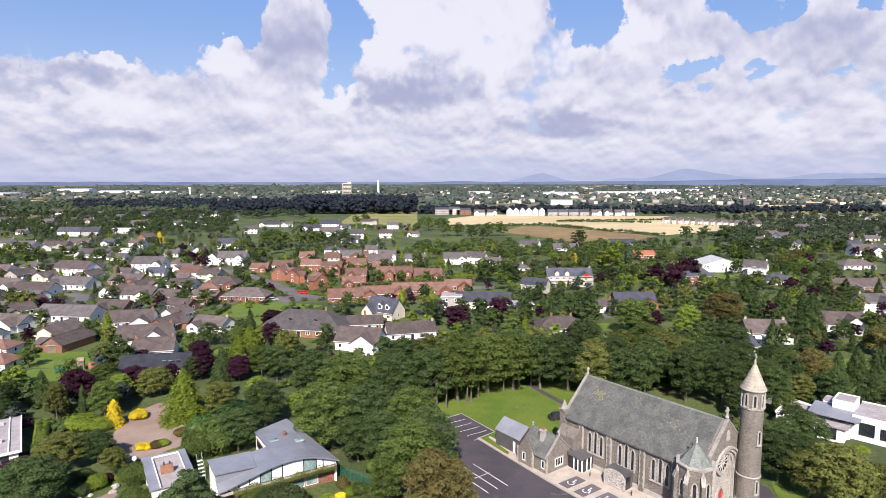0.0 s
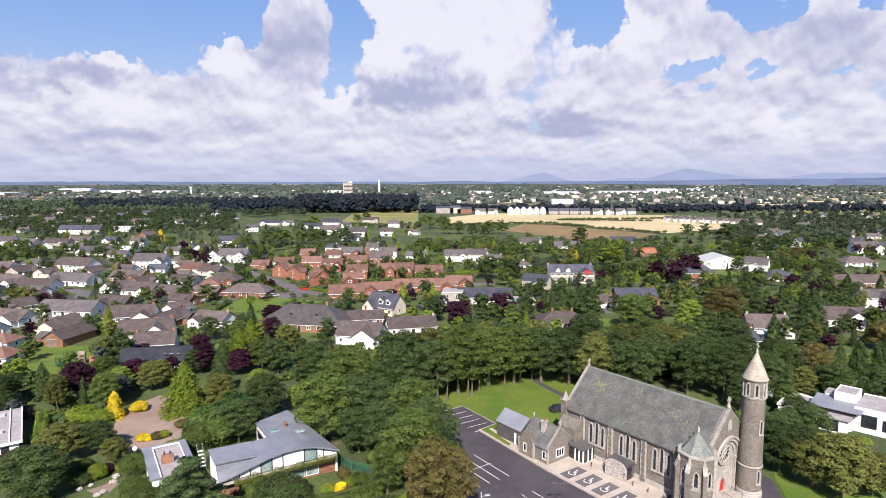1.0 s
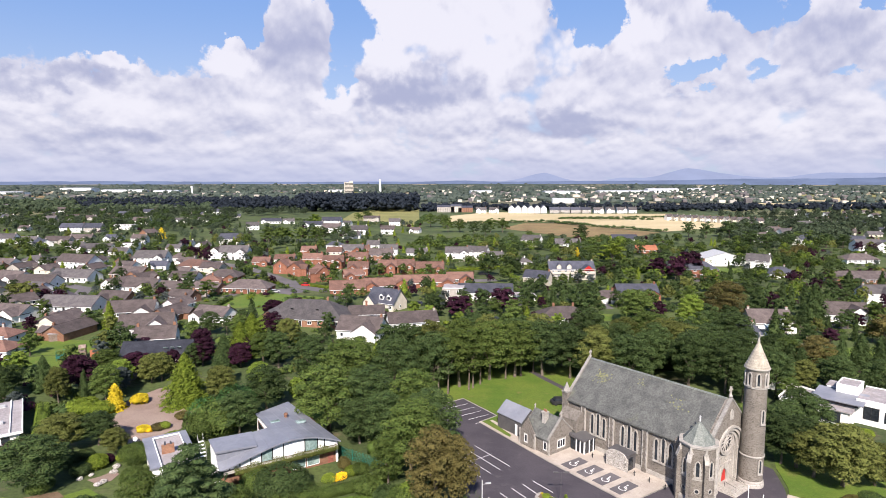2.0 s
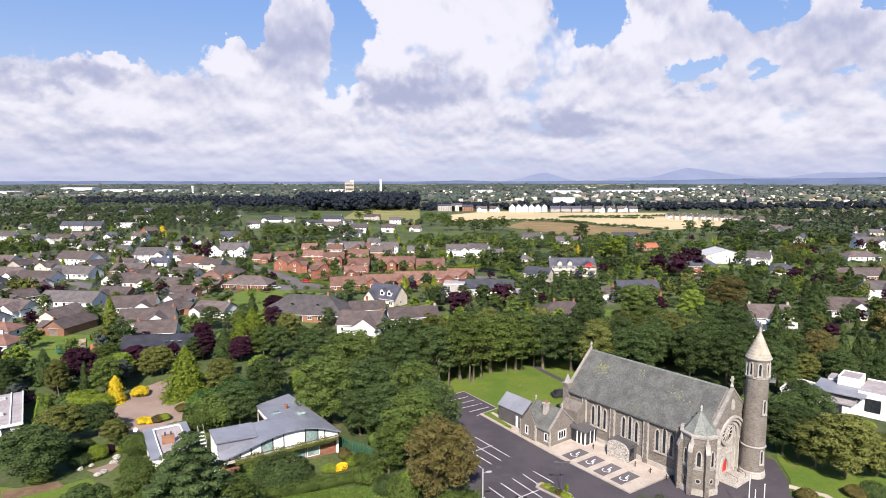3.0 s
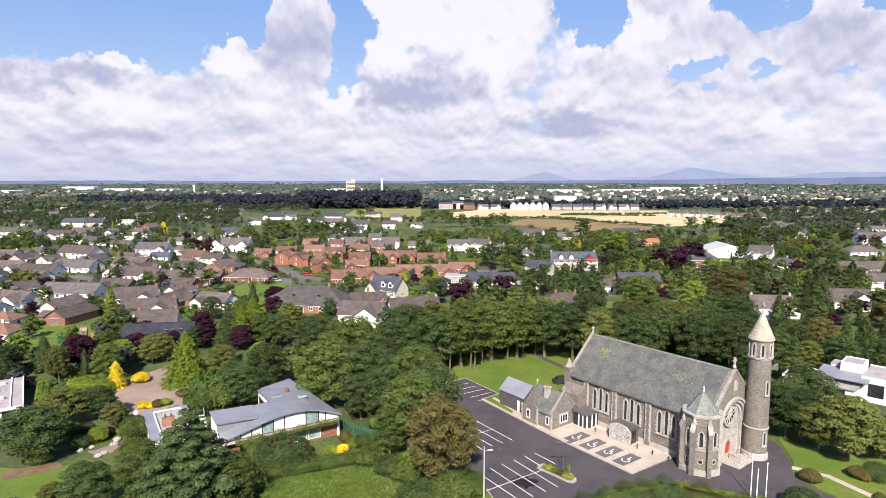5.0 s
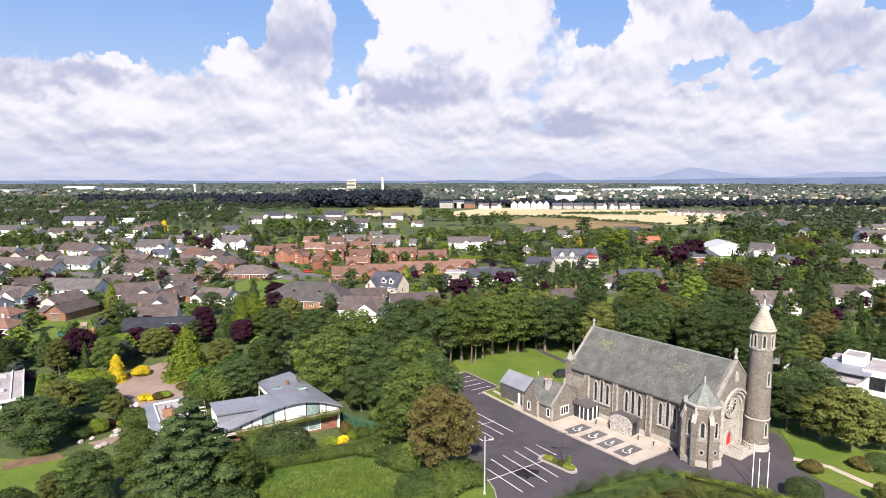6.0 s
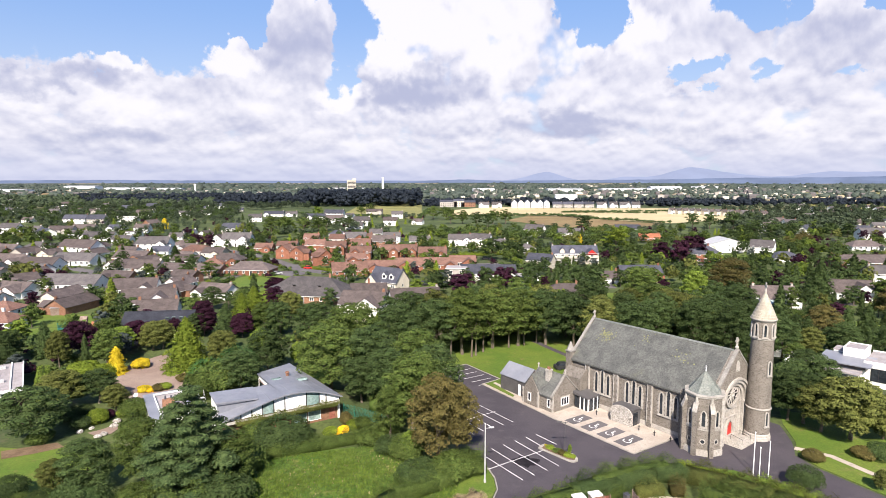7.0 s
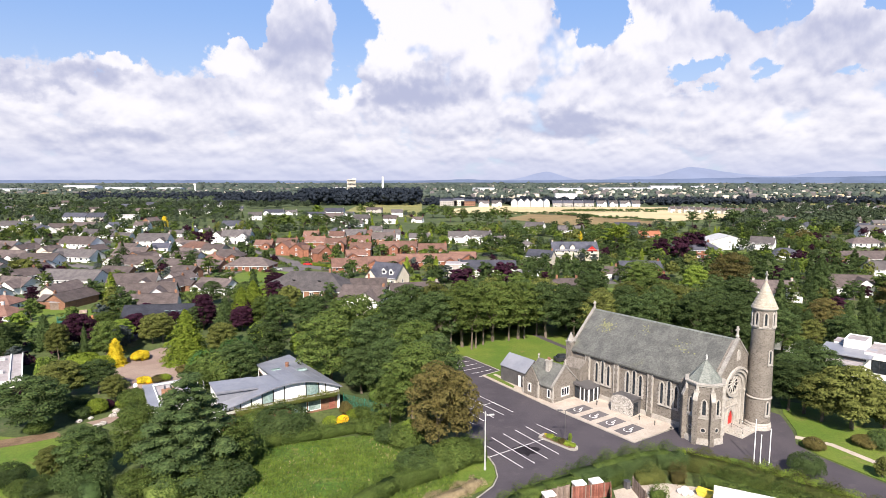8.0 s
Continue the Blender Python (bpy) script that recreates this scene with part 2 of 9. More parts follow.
M = dict(
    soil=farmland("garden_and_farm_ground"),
    grass=surf("mown_grass", (0.075, 0.129, 0.015), (0.113, 0.155, 0.022), 0.12, 5.0, c3=(0.150, 0.150, 0.043), bump=0.6),
    rough_grass=surf("rough_grass", (0.048, 0.099, 0.012), (0.084, 0.129, 0.021), 0.10, 1.6, c3=(0.150, 0.142, 0.043), bump=0.9, fine=0.5),
    asphalt=surf("asphalt", (0.054, 0.047, 0.056), (0.070, 0.061, 0.070), 0.15, 12.0, 0.9, 0.15, c3=(0.081, 0.072, 0.077), fine=0.18),
    road=surf("road_asphalt", (0.104, 0.095, 0.099), (0.135, 0.122, 0.126), 0.1, 8.0, 0.9, 0.1, fine=0.15),
    paving=surf("pale_concrete_paving", (0.378, 0.324, 0.275), (0.450, 0.392, 0.333), 0.4, 5.0, 0.85, 0.1, c3=(0.324, 0.275, 0.234), fine=0.12),
    kerb=surf("concrete_kerb", (0.27, 0.255, 0.23), (0.36, 0.335, 0.30), 0.8, 6.0, 0.85, 0.1, fine=0.2),
    line=surf("road_paint", (0.72, 0.71, 0.70), (0.82, 0.81, 0.80), 1.5, 9.0, 0.7, 0.05, fine=0.12),
    gravel=surf("reddish_gravel", (0.225, 0.162, 0.131), (0.279, 0.211, 0.171), 0.15, 9.0, 0.95, 0.5, fine=0.3),
    earth=surf("bare_earth", (0.117, 0.077, 0.045), (0.171, 0.117, 0.072), 0.3, 6.0, 0.95, 0.6),
    stone=masonry("grey_rubble_stone", (0.131, 0.114, 0.097), (0.230, 0.205, 0.176), (0.261, 0.234, 0.203), 3.1),
    stone_light=masonry("pale_rubble_stone", (0.360, 0.333, 0.297), (0.594, 0.558, 0.513), (0.180, 0.162, 0.144), 2.6),
    ashlar=surf("dressed_limestone", (0.315, 0.293, 0.261), (0.405, 0.378, 0.342), 0.6, 5.0, 0.85, 0.25, c3=(0.216, 0.198, 0.176), fine=0.2),
    coping=surf("weathered_coping_stone", (0.215, 0.203, 0.185), (0.290, 0.274, 0.250), 0.6, 5.0, 0.85, 0.25, c3=(0.16, 0.15, 0.135), fine=0.25),
    dark_patch=surf("dark_asphalt", (0.014, 0.012, 0.015), (0.022, 0.019, 0.023), 0.6, 8.0, 0.85, 0.1, 0.1),
    granite=surf("granite_cone_courses", (0.324, 0.288, 0.234), (0.414, 0.378, 0.306), 0.7, 6.0, 0.9, 0.3, c3=(0.243, 0.216, 0.171)),
    slate=tiled("church_slate", (0.076, 0.078, 0.073), (0.118, 0.120, 0.110), 0.28, 0.6, c3=(0.140, 0.140, 0.095)),
    lichen=surf("yellow_green_lichen", (0.165, 0.168, 0.085), (0.235, 0.230, 0.110), 0.8, 4.0),
    lead=surf("weathered_copper_lead", (0.135, 0.149, 0.135), (0.180, 0.194, 0.176), 0.8, 4.0, 0.6, 0.1),
    glass=surf("dark_glass", (0.018, 0.022, 0.028), (0.03, 0.035, 0.042), 0.5, 2.0, 0.12, 0.0, 0.6),
    glass_pale=surf("reflecting_glass", (0.18, 0.26, 0.25), (0.26, 0.34, 0.32), 0.5, 2.0, 0.08, 0.0, 0.7),
    white=surf("white_render", (0.74, 0.73, 0.70), (0.82, 0.81, 0.78), 0.35, 3.0, 0.85, 0.05, c3=(0.66, 0.64, 0.60), fine=0.07),
    cream=surf("cream_render", (0.522, 0.468, 0.378), (0.594, 0.540, 0.450), 0.35, 3.0, 0.85, 0.05, fine=0.08),
    pebble=surf("grey_pebble_dash", (0.324, 0.297, 0.270), (0.405, 0.378, 0.342), 0.4, 6.0, 0.9, 0.2, fine=0.15),
    brick=surf("red_brick", (0.200, 0.082, 0.050), (0.262, 0.112, 0.070), 0.8, 7.0, 0.9, 0.2, c3=(0.153, 0.072, 0.054), vary=0.12),
    brown_brick=surf("brown_brick", (0.198, 0.099, 0.063), (0.270, 0.144, 0.090), 0.8, 7.0, 0.9, 0.2, vary=0.1),
    trim=surf("white_paint", (0.78, 0.78, 0.77), (0.83, 0.83, 0.82), 1.0, 4.0, 0.5, 0.0, fine=0.04),
    dark_trim=surf("black_painted_trim", (0.02, 0.02, 0.022), (0.03, 0.03, 0.032), 1.0, 4.0, 0.5, 0.0),
    red_door=surf("red_painted_door", (0.378, 0.023, 0.018), (0.468, 0.032, 0.027), 1.0, 4.0, 0.45, 0.0, fine=0.1),
    roof_brown=tiled("brown_concrete_tiles", (0.073, 0.058, 0.055), (0.115, 0.092, 0.086), 0.32),
    roof_grey=tiled("grey_concrete_tiles", (0.070, 0.063, 0.065), (0.107, 0.097, 0.095), 0.32),
    roof_slate=tiled("blue_grey_slates", (0.047, 0.050, 0.065), (0.077, 0.078, 0.097), 0.28, 0.55),
    roof_dark=tiled("black_slates", (0.027, 0.029, 0.038), (0.045, 0.047, 0.059), 0.28, 0.5),
    roof_red=tiled("red_brown_tiles", (0.122, 0.068, 0.052), (0.168, 0.094, 0.072), 0.32),
    roof_orange=tiled("orange_clay_tiles", (0.230, 0.085, 0.045), (0.290, 0.115, 0.063), 0.32),
    zinc=surf("grey_zinc_sheet", (0.180, 0.189, 0.221), (0.225, 0.234, 0.266), 0.25, 1.5, 0.45, 0.05, 0.5, fine=0.08),
    felt=surf("grey_roofing_felt", (0.270, 0.243, 0.243), (0.342, 0.315, 0.315), 0.5, 3.0, 0.9, 0.1, fine=0.2),
    panel=surf("charcoal_metal_cladding", (0.077, 0.074, 0.077), (0.099, 0.095, 0.097), 0.4, 3.0, 0.55, 0.05, fine=0.12),
    steel=surf("galvanised_steel", (0.378, 0.378, 0.378), (0.468, 0.468, 0.468), 1.0, 4.0, 0.45, 0.0, 0.5, fine=0.1),
    timber=surf("weathered_timber", (0.180, 0.131, 0.104), (0.252, 0.194, 0.162), 1.0, 6.0, 0.9, 0.3, vary=0.25),
    red_timber=surf("red_stained_timber", (0.180, 0.063, 0.045), (0.252, 0.099, 0.072), 1.0, 6.0, 0.85, 0.3, vary=0.25),
    bark=surf("bark", (0.090, 0.070, 0.052), (0.153, 0.126, 0.099), 2.0, 8.0, 0.95, 0.6),
    yellow_paint=surf("yellow_paint", (0.558, 0.432, 0.045), (0.648, 0.504, 0.072), 1.0, 4.0, 0.5, 0.0),
    green_mesh=surf("green_painted_steel", (0.018, 0.117, 0.081), (0.027, 0.153, 0.108), 1.0, 4.0, 0.5, 0.0),
    wheat=surf("wheat_stubble", (0.42, 0.34, 0.19), (0.50, 0.41, 0.245), 0.01, 0.3, 0.95, 0.3, fine=0.1),
    tan=surf("rough_tan_field", (0.171, 0.117, 0.054), (0.234, 0.167, 0.077), 0.03, 0.5, 0.95, 0.5, c3=(0.117, 0.135, 0.045)),
    pasture=surf("dry_pasture", (0.167, 0.168, 0.056), (0.229, 0.215, 0.077), 0.015, 0.4, 0.95, 0.3),
    leaf=foliage("green_leaves", (0.036, 0.064, 0.014), (0.095, 0.124, 0.030)),
    leaf_dark=foliage("dark_green_leaves", (0.023, 0.043, 0.014), (0.064, 0.090, 0.029)),
    leaf_cedar=foliage("grey_green_cedar_sprays", (0.028, 0.052, 0.019), (0.080, 0.112, 0.040)),
    leaf_clipped=foliage("bright_clipped_cypress", (0.022, 0.066, 0.018), (0.056, 0.118, 0.034)),
    # lighter copy of leaf: sun on the wood's front put into the colour
    leaf_wood=foliage("sunlit_tone_leaves", (0.044, 0.075, 0.015), (0.112, 0.142, 0.034)),
    leaf_light=foliage("fresh_green_leaves", (0.074, 0.130, 0.016), (0.160, 0.200, 0.036)),
    leaf_olive=foliage("olive_leaves", (0.058, 0.072, 0.017), (0.128, 0.136, 0.037)),
    leaf_brown=foliage("browning_leaves", (0.056, 0.052, 0.016), (0.122, 0.100, 0.034)),
    leaf_purple=foliage("copper_purple_leaves", (0.017, 0.006, 0.012), (0.043, 0.014, 0.027)),
    leaf_straw=foliage("dry_straw_grass", (0.198, 0.154, 0.088), (0.360, 0.290, 0.176)),
    leaf_grass=foliage("long_meadow_grass", (0.060, 0.118, 0.014), (0.135, 0.175, 0.030)),
    leaf_lime=foliage("yellow_green_needles", (0.085, 0.126, 0.014), (0.176, 0.222, 0.029)),
    leaf_yellow=foliage("golden_leaves", (0.378, 0.290, 0.013), (0.540, 0.414, 0.026)),
    leaf_blue=foliage("blue_grey_leaves", (0.040, 0.054, 0.048), (0.075, 0.088, 0.082)),
    # leaf green greyed to carry the haze of distant trees
    leaf_mid=foliage("hazed_mixed_leaves", (0.028, 0.043, 0.026), (0.066, 0.086, 0.046), 0.25),
    # dark blue tone: cloud shadow and haze put into the leaf colour
    leaf_far=foliage("shade_toned_wood_leaves", (0.014, 0.019, 0.028), (0.027, 0.034, 0.044), 0.1),
    # paler, greyer tone in place of haze over the plain
    leaf_far_light=foliage("hazed_hedge_leaves", (0.040, 0.056, 0.046), (0.082, 0.098, 0.080), 0.1),
    flower=foliage("orange_yellow_flowers", (0.60, 0.30, 0.01), (0.75, 0.50, 0.02)),
    hill=glow("glowing_haze_hill", (0.255, 0.295, 0.415), 1.0, 0.05),
    hill_near=glow("glowing_haze_lowland", (0.150, 0.190, 0.29), 1.0, 0.12),
)


# ---- mesh helpers ----
class Shape:
    """Collects vertices and faces for one mesh."""

    def __init__(self):
        self.v, self.f = [], []

    def poly(self, pts):
        k = len(self.v)
        self.v += [tuple(p) for p in pts]
        self.f.append(tuple(range(k, k + len(pts))))
        return self

    def box(self, x0, x1, y0, y1, z0, z1, m=None):
        k = len(self.v)
        c = [(x0, y0, z0), (x1, y0, z0), (x1, y1, z0), (x0, y1, z0), (x0, y0, z1), (x1, y0, z1), (x1, y1, z1), (x0, y1, z1)]
        self.v += [tuple(m @ Vector(p)) for p in c] if m else c
        self.f += [tuple(k + i for i in q) for q in ((3, 2, 1, 0), (4, 5, 6, 7), (0, 1, 5, 4), (1, 2, 6, 5), (2, 3, 7, 6), (3, 0, 4, 7))]
        return self

    def prism(self, outline, lo, hi, axis="z"):
        """Extrudes a 2D outline (counter-clockwise) from lo to hi along an axis."""
        k, n = len(self.v), len(outline)
        at = {"z": lambda p, h: (p[0], p[1], h), "x": lambda p, h: (h, p[0], p[1]), "y": lambda p, h: (p[0], h, p[1])}[axis]
        self.v += [at(p, lo) for p in outline] + [at(p, hi) for p in outline]
        self.f += [tuple(k + i for i in reversed(range(n))), tuple(k + n + i for i in range(n))]
        self.f += [(k + i, k + (i + 1) % n, k + n + (i + 1) % n, k + n + i) for i in range(n)]
        return self

    def lathe(self, rows, sides=24, cx=0.0, cy=0.0):
        """Turns (radius, height) rows about a vertical axis."""
        k = len(self.v)
        for r, z in rows:
            self.v += [(cx + r * cos(2 * pi * i / sides), cy + r * sin(2 * pi * i / sides), z) for i in range(sides)]
        for j in range(len(rows) - 1):
            for i in range(sides):
                a, b = k + j * sides + i, k + j * sides + (i + 1) % sides
                self.f.append((a, b, b + sides, a + sides))
        self.f.append(tuple(k + i for i in reversed(range(sides))))
        self.f.append(tuple(k + (len(rows) - 1) * sides + i for i in range(sides)))
        return self

    def rod(self, p, q, r0, r1=None, sides=7):
        p, q = Vector(p), Vector(q)
        r1 = r0 if r1 is None else r1
        d = (q - p).normalized()
        s = d.orthogonal().normalized()
        w = d.cross(s)
        k = len(self.v)
        for c, r in ((p, r0), (q, r1)):
            self.v += [tuple(c + s * (r * cos(2 * pi * i / sides)) + w * (r * sin(2 * pi * i / sides))) for i in range(sides)]
        self.f += [(k + i, k + (i + 1) % sides, k + sides + (i + 1) % sides, k + sides + i) for i in range(sides)]
        self.f += [tuple(k + i for i in reversed(range(sides))), tuple(k + sides + i for i in range(sides))]
        return self

    def mesh(self, name, material, smooth=False):
        me = bpy.data.meshes.new(name)
        me.from_pydata(self.v, [], self.f)
        me.materials.append(M[material])
        if smooth:
            me.shade_smooth()
        me.validate()
        return me


def part(name, shape, material, parent=None, label="", m=None, smooth=False):
    """One mesh object, under its thing or under a part of it."""
    data = shape if isinstance(shape, bpy.types.Mesh) else shape.mesh(name, material, smooth)
    ob = new(name, data)
    if parent:
        ob.parent = parent
    if m:
        ob.matrix_basis = m
    return tagged(ob, label)


def thing(name, m, label, category, group="", kind=""):
    ob = new(name)
    ob.empty_display_size = 0.5
    ob.matrix_basis = m
    return tagged(ob, label, category, group, kind)


def solid(name, shape, material, label, category="", group="", kind="", m=None, smooth=False):
    """A thing, or a piece of the setting, that is one mesh."""
    return tagged(part(name, shape, material, None, "", m, smooth), label, category, group, kind)


def sheet(name, outline, z, material, label, category="ground", thick=0.0):
    """A flat piece of ground, with an edge where thick."""
    s = Shape()
    if thick:
        s.prism(outline, z - thick, z)
    else:
        s.poly([(x, y, z) for x, y in outline])
    return solid(name, s, material, label, category, "", "structure")


def bar(p, q, w, z0, z1, shape=None):
    """A strip from p to q on the ground."""
    s = shape or Shape()
    (x0, y0), (x1, y1) = p, q
    l = sqrt((x1 - x0) ** 2 + (y1 - y0) ** 2)
    nx, ny = -(y1 - y0) / l * w / 2, (x1 - x0) / l * w / 2
    return s.prism([(x0 - nx, y0 - ny), (x1 - nx, y1 - ny), (x1 + nx, y1 + ny), (x0 + nx, y0 + ny)], z0, z1)


def line_strip(points, w, z0, z1):
    """A bent strip with mitred corners."""
    s = Shape()
    left, right = [], []
    for i, (x, y) in enumerate(points):
        a = Vector(points[max(i - 1, 0)])
        b = Vector(points[min(i + 1, len(points) - 1)])
        d = (b - a).normalized()
        left.append((x - d.y * w / 2, y + d.x * w / 2))
        right.append((x + d.y * w / 2, y - d.x * w / 2))
    for i in range(len(points) - 1):
        s.prism([right[i], right[i + 1], left[i + 1], left[i]], z0, z1)
    return s


occupied = []     # discs (x, y, radius) that scattered trees keep clear of


# ---- ground ----
def ground():
    """One sheet from the camera's feet to the horizon, level near by and rising gently at the rim."""
    s = Shape()
    radii = [0, 60, 150, 300, 500, 800, 1200, 1700, 2300, 3000, 3700, 4300, 4800]
    n = 72
    rng = random.Random(4)
    for r in radii:
        for i in range(n):
            a = 2 * pi * i / n
            rise = max(0.0, (r - 2300) / 2500) ** 1.5 * 24
            z = rise * (0.85 + 0.3 * rng.random()) if r < 4800 else 24
            s.v.append((r * sin(a), r * cos(a), z))
    for j in range(len(radii) - 1):
        for i in range(n):
            a, b = j * n + i, j * n + (i + 1) % n
            s.f.append((a, a + n, b + n, b) if j else (a, a + n, b + n))
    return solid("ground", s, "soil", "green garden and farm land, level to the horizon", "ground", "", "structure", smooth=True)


ground()

# ---- church yard and car park ----
sheet("road_car_park", [(-3, 121), (5.1, 126.8), (11.7, 117.1), (7.8, 114.0), (19.0, 96.7), (28.5, 83.7), (37.1, 89.3), (44, 112),
      (56.3, 94.3), (55.6, 91.5), (54.6, 88), (53.6, 85.6), (52.4, 83.4), (53.2, 79.5), (56, 74), (62, 63), (52, 60), (45.5, 74.4), (41.1, 78.9),
      (33.8, 80.4), (27.8, 79.5), (21.4, 76.7), (15.5, 74.1), (10.6, 71.5), (7.0, 68.1), (4.3, 63.3), (2, 55), (-4, 55), (-0.3, 63.3),
      (4.3, 68.5), (6.4, 71.2), (7.2, 73.6), (7.1, 76.7), (6.3, 79.5), (5.2, 81.3), (1.5, 95.5), (-3, 105)], 0.05, "asphalt",
      "dark purple-grey asphalt car park with white bay lines", "car park")
sheet("ground_lawn", [(-9, 112), (-3.2, 121.0), (5.0, 127.2), (12.0, 117.3), (8.3, 114.2), (19, 97.4), (30, 104), (47, 118), (52, 150), (20, 156), (-8, 140)],
      0.09, "grass", "mown green lawn between car park, church and trees", "lawn", 0.06)
sheet("pavement_church", [(7.8, 114.0), (19.0, 96.7), (28.5, 83.7), (37.3, 89.4), (22, 111), (15.2, 107.6), (10.6, 115.0), (10.1, 114.6), (13.6, 107.8), (13.2, 106.8), (8.3, 114.4)],
      0.15, "paving", "pale concrete pavement along the church wall", "pavement", 0.12)
solid("footpath_lawn", line_strip([(23.2, 146), (25.2, 141), (29.6, 132), (31.5, 127)], 1.5, 0.05, 0.11), "asphalt", "dark asphalt path across the lawn", "footpath", "", "structure")
sheet("ground_lawn_strip", [(8.6, 114.1), (12.6, 107.6), (13.4, 107.9), (10.0, 114.4)], 0.20, "grass", "strip of grass beside the car park", "lawn", 0.05)
sheet("ground_lawn_drive", [(52.9, 83.2), (53.9, 85.2), (57.2, 82.6), (60.3, 75.6), (66, 66), (62.5, 63.5), (56.4, 74.2), (53.6, 79.7)],
      0.10, "grass", "mown grass between drive and footpath", "lawn", 0.05)
sheet("ground_lawn_wood", [(54.2, 86.0), (55.2, 88), (56.2, 91.5), (57, 94.5), (60, 101), (75, 92), (73, 70), (60.9, 76.5), (57.8, 83.4)],
      0.08, "grass", "shaded grass under the trees", "lawn", 0.03)
solid("pavement_footpath", line_strip([(53.7, 85.7), (57.5, 83.0), (60.6, 76.0), (67, 64)], 1.1, 0.02, 0.13), "paving",
      "pale concrete footpath through grass", "footpath", "", "structure")
sheet("ground_lawn_poles", [(36.5, 79.6), (41.1, 78.7), (45.2, 74.6), (47.5, 70.5), (44, 69), (37, 75.5)], 0.10, "grass",
      "grass verge under the flagpoles", "lawn", 0.06)
sheet("ground_meadow", [(-29, 82.5), (-20.0, 84.5), (-8.0, 87.5), (-2.0, 80), (2.5, 76), (4.2, 69.6), (-3, 62), (-30, 62)], 0.06, "rough_grass",
      "rough meadow of long green grass", "meadow")
sheet("ground_verge", [(5.4, 80.9), (6.2, 79.3), (6.9, 76.6), (7.0, 73.7), (6.2, 71.4), (3.4, 68.9), (1.5, 72), (3.2, 79)], 0.12, "grass",
      "curved grass verge at the car park entrance", "verge", 0.09)
kerb = Shape()
for pts in ([(-3, 121.2), (5.1, 126.9), (11.7, 117.2), (7.9, 114.1)], [(7.8, 114.0), (19.0, 96.7), (28.5, 83.7), (37.1, 89.3)],
            [(5.3, 81.2), (6.4, 79.3), (7.1, 76.7), (7.2, 73.6), (6.4, 71.2), (4.3, 68.5), (0, 64)]):
    one = line_strip(pts, 0.15, 0.0, 0.15)
    base = len(kerb.v)
    kerb.v += one.v
    kerb.f += [tuple(base + i for i in f) for f in one.f]
solid("trim_kerb", kerb, "kerb", "pale concrete kerb round the car park", "kerb", "", "structure")


def paint(points, w=0.11, label="white painted parking bay line", z=0.05):
    return solid("bay_line", bar(points[0], points[1], w, z - 0.01, z + 0.006), "line", label, "road marking", "parking bay lines", "structure")


U, V = (0.5446, -0.8387), (0.8387, 0.5446)       # along the bays, across them
for p, q in (((15.0, 90.6), (17.6, 87.0)), ((13.2, 89.6), (16.0, 85.0)), ((11.3, 88.3), (16.6, 80.1)), ((9.3, 86.9), (14.7, 78.8)), ((7.4, 85.6), (12.7, 77.4)), ((6.4, 82.8), (10.9, 76.1))):
    paint([p, q])
paint([(6.2, 79.0), (16.2, 85.7)])
for k in range(5):
    x, y = 6.3 - 1.75 * k, 103.4 - 1.2 * k
    paint([(x, y), (x + 5.55, y - 7.9)])
paint([(1.5, 94.7), (9.2, 100.1)])
for k in range(5):
    x, y = 5.9 + 1.35 * k, 123.9 - 2.0 * k
    paint([(x, y), (x - 4.2, y - 2.6)])

# planted island with its lamp
island = Shape().prism([(14.5, 85.5), (18.3, 81.3), (18.9, 81.0), (19.6, 81.4), (19.8, 82.2), (19.5, 83.6), (15.7, 87.0), (14.9, 86.4)], 0.0, 0.20)
solid("trim_island_kerb", island, "kerb", "pale kerbed traffic island", "kerb", "", "structure")
sheet("ground_island_soil", [(15.0, 85.5), (18.4, 81.7), (19.2, 81.6), (19.4, 82.3), (19.1, 83.4), (15.7, 86.5)], 0.24, "earth", "bark mulch in a planted island", "soil", 0.06)
# dark lobed patch lying just above the asphalt
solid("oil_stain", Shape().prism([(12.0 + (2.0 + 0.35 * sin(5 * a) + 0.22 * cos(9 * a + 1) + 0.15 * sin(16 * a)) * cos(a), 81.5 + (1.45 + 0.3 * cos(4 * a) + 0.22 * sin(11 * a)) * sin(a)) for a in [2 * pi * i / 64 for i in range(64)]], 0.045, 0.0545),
      "dark_patch", "dark irregular patch on the asphalt bays", "stain")

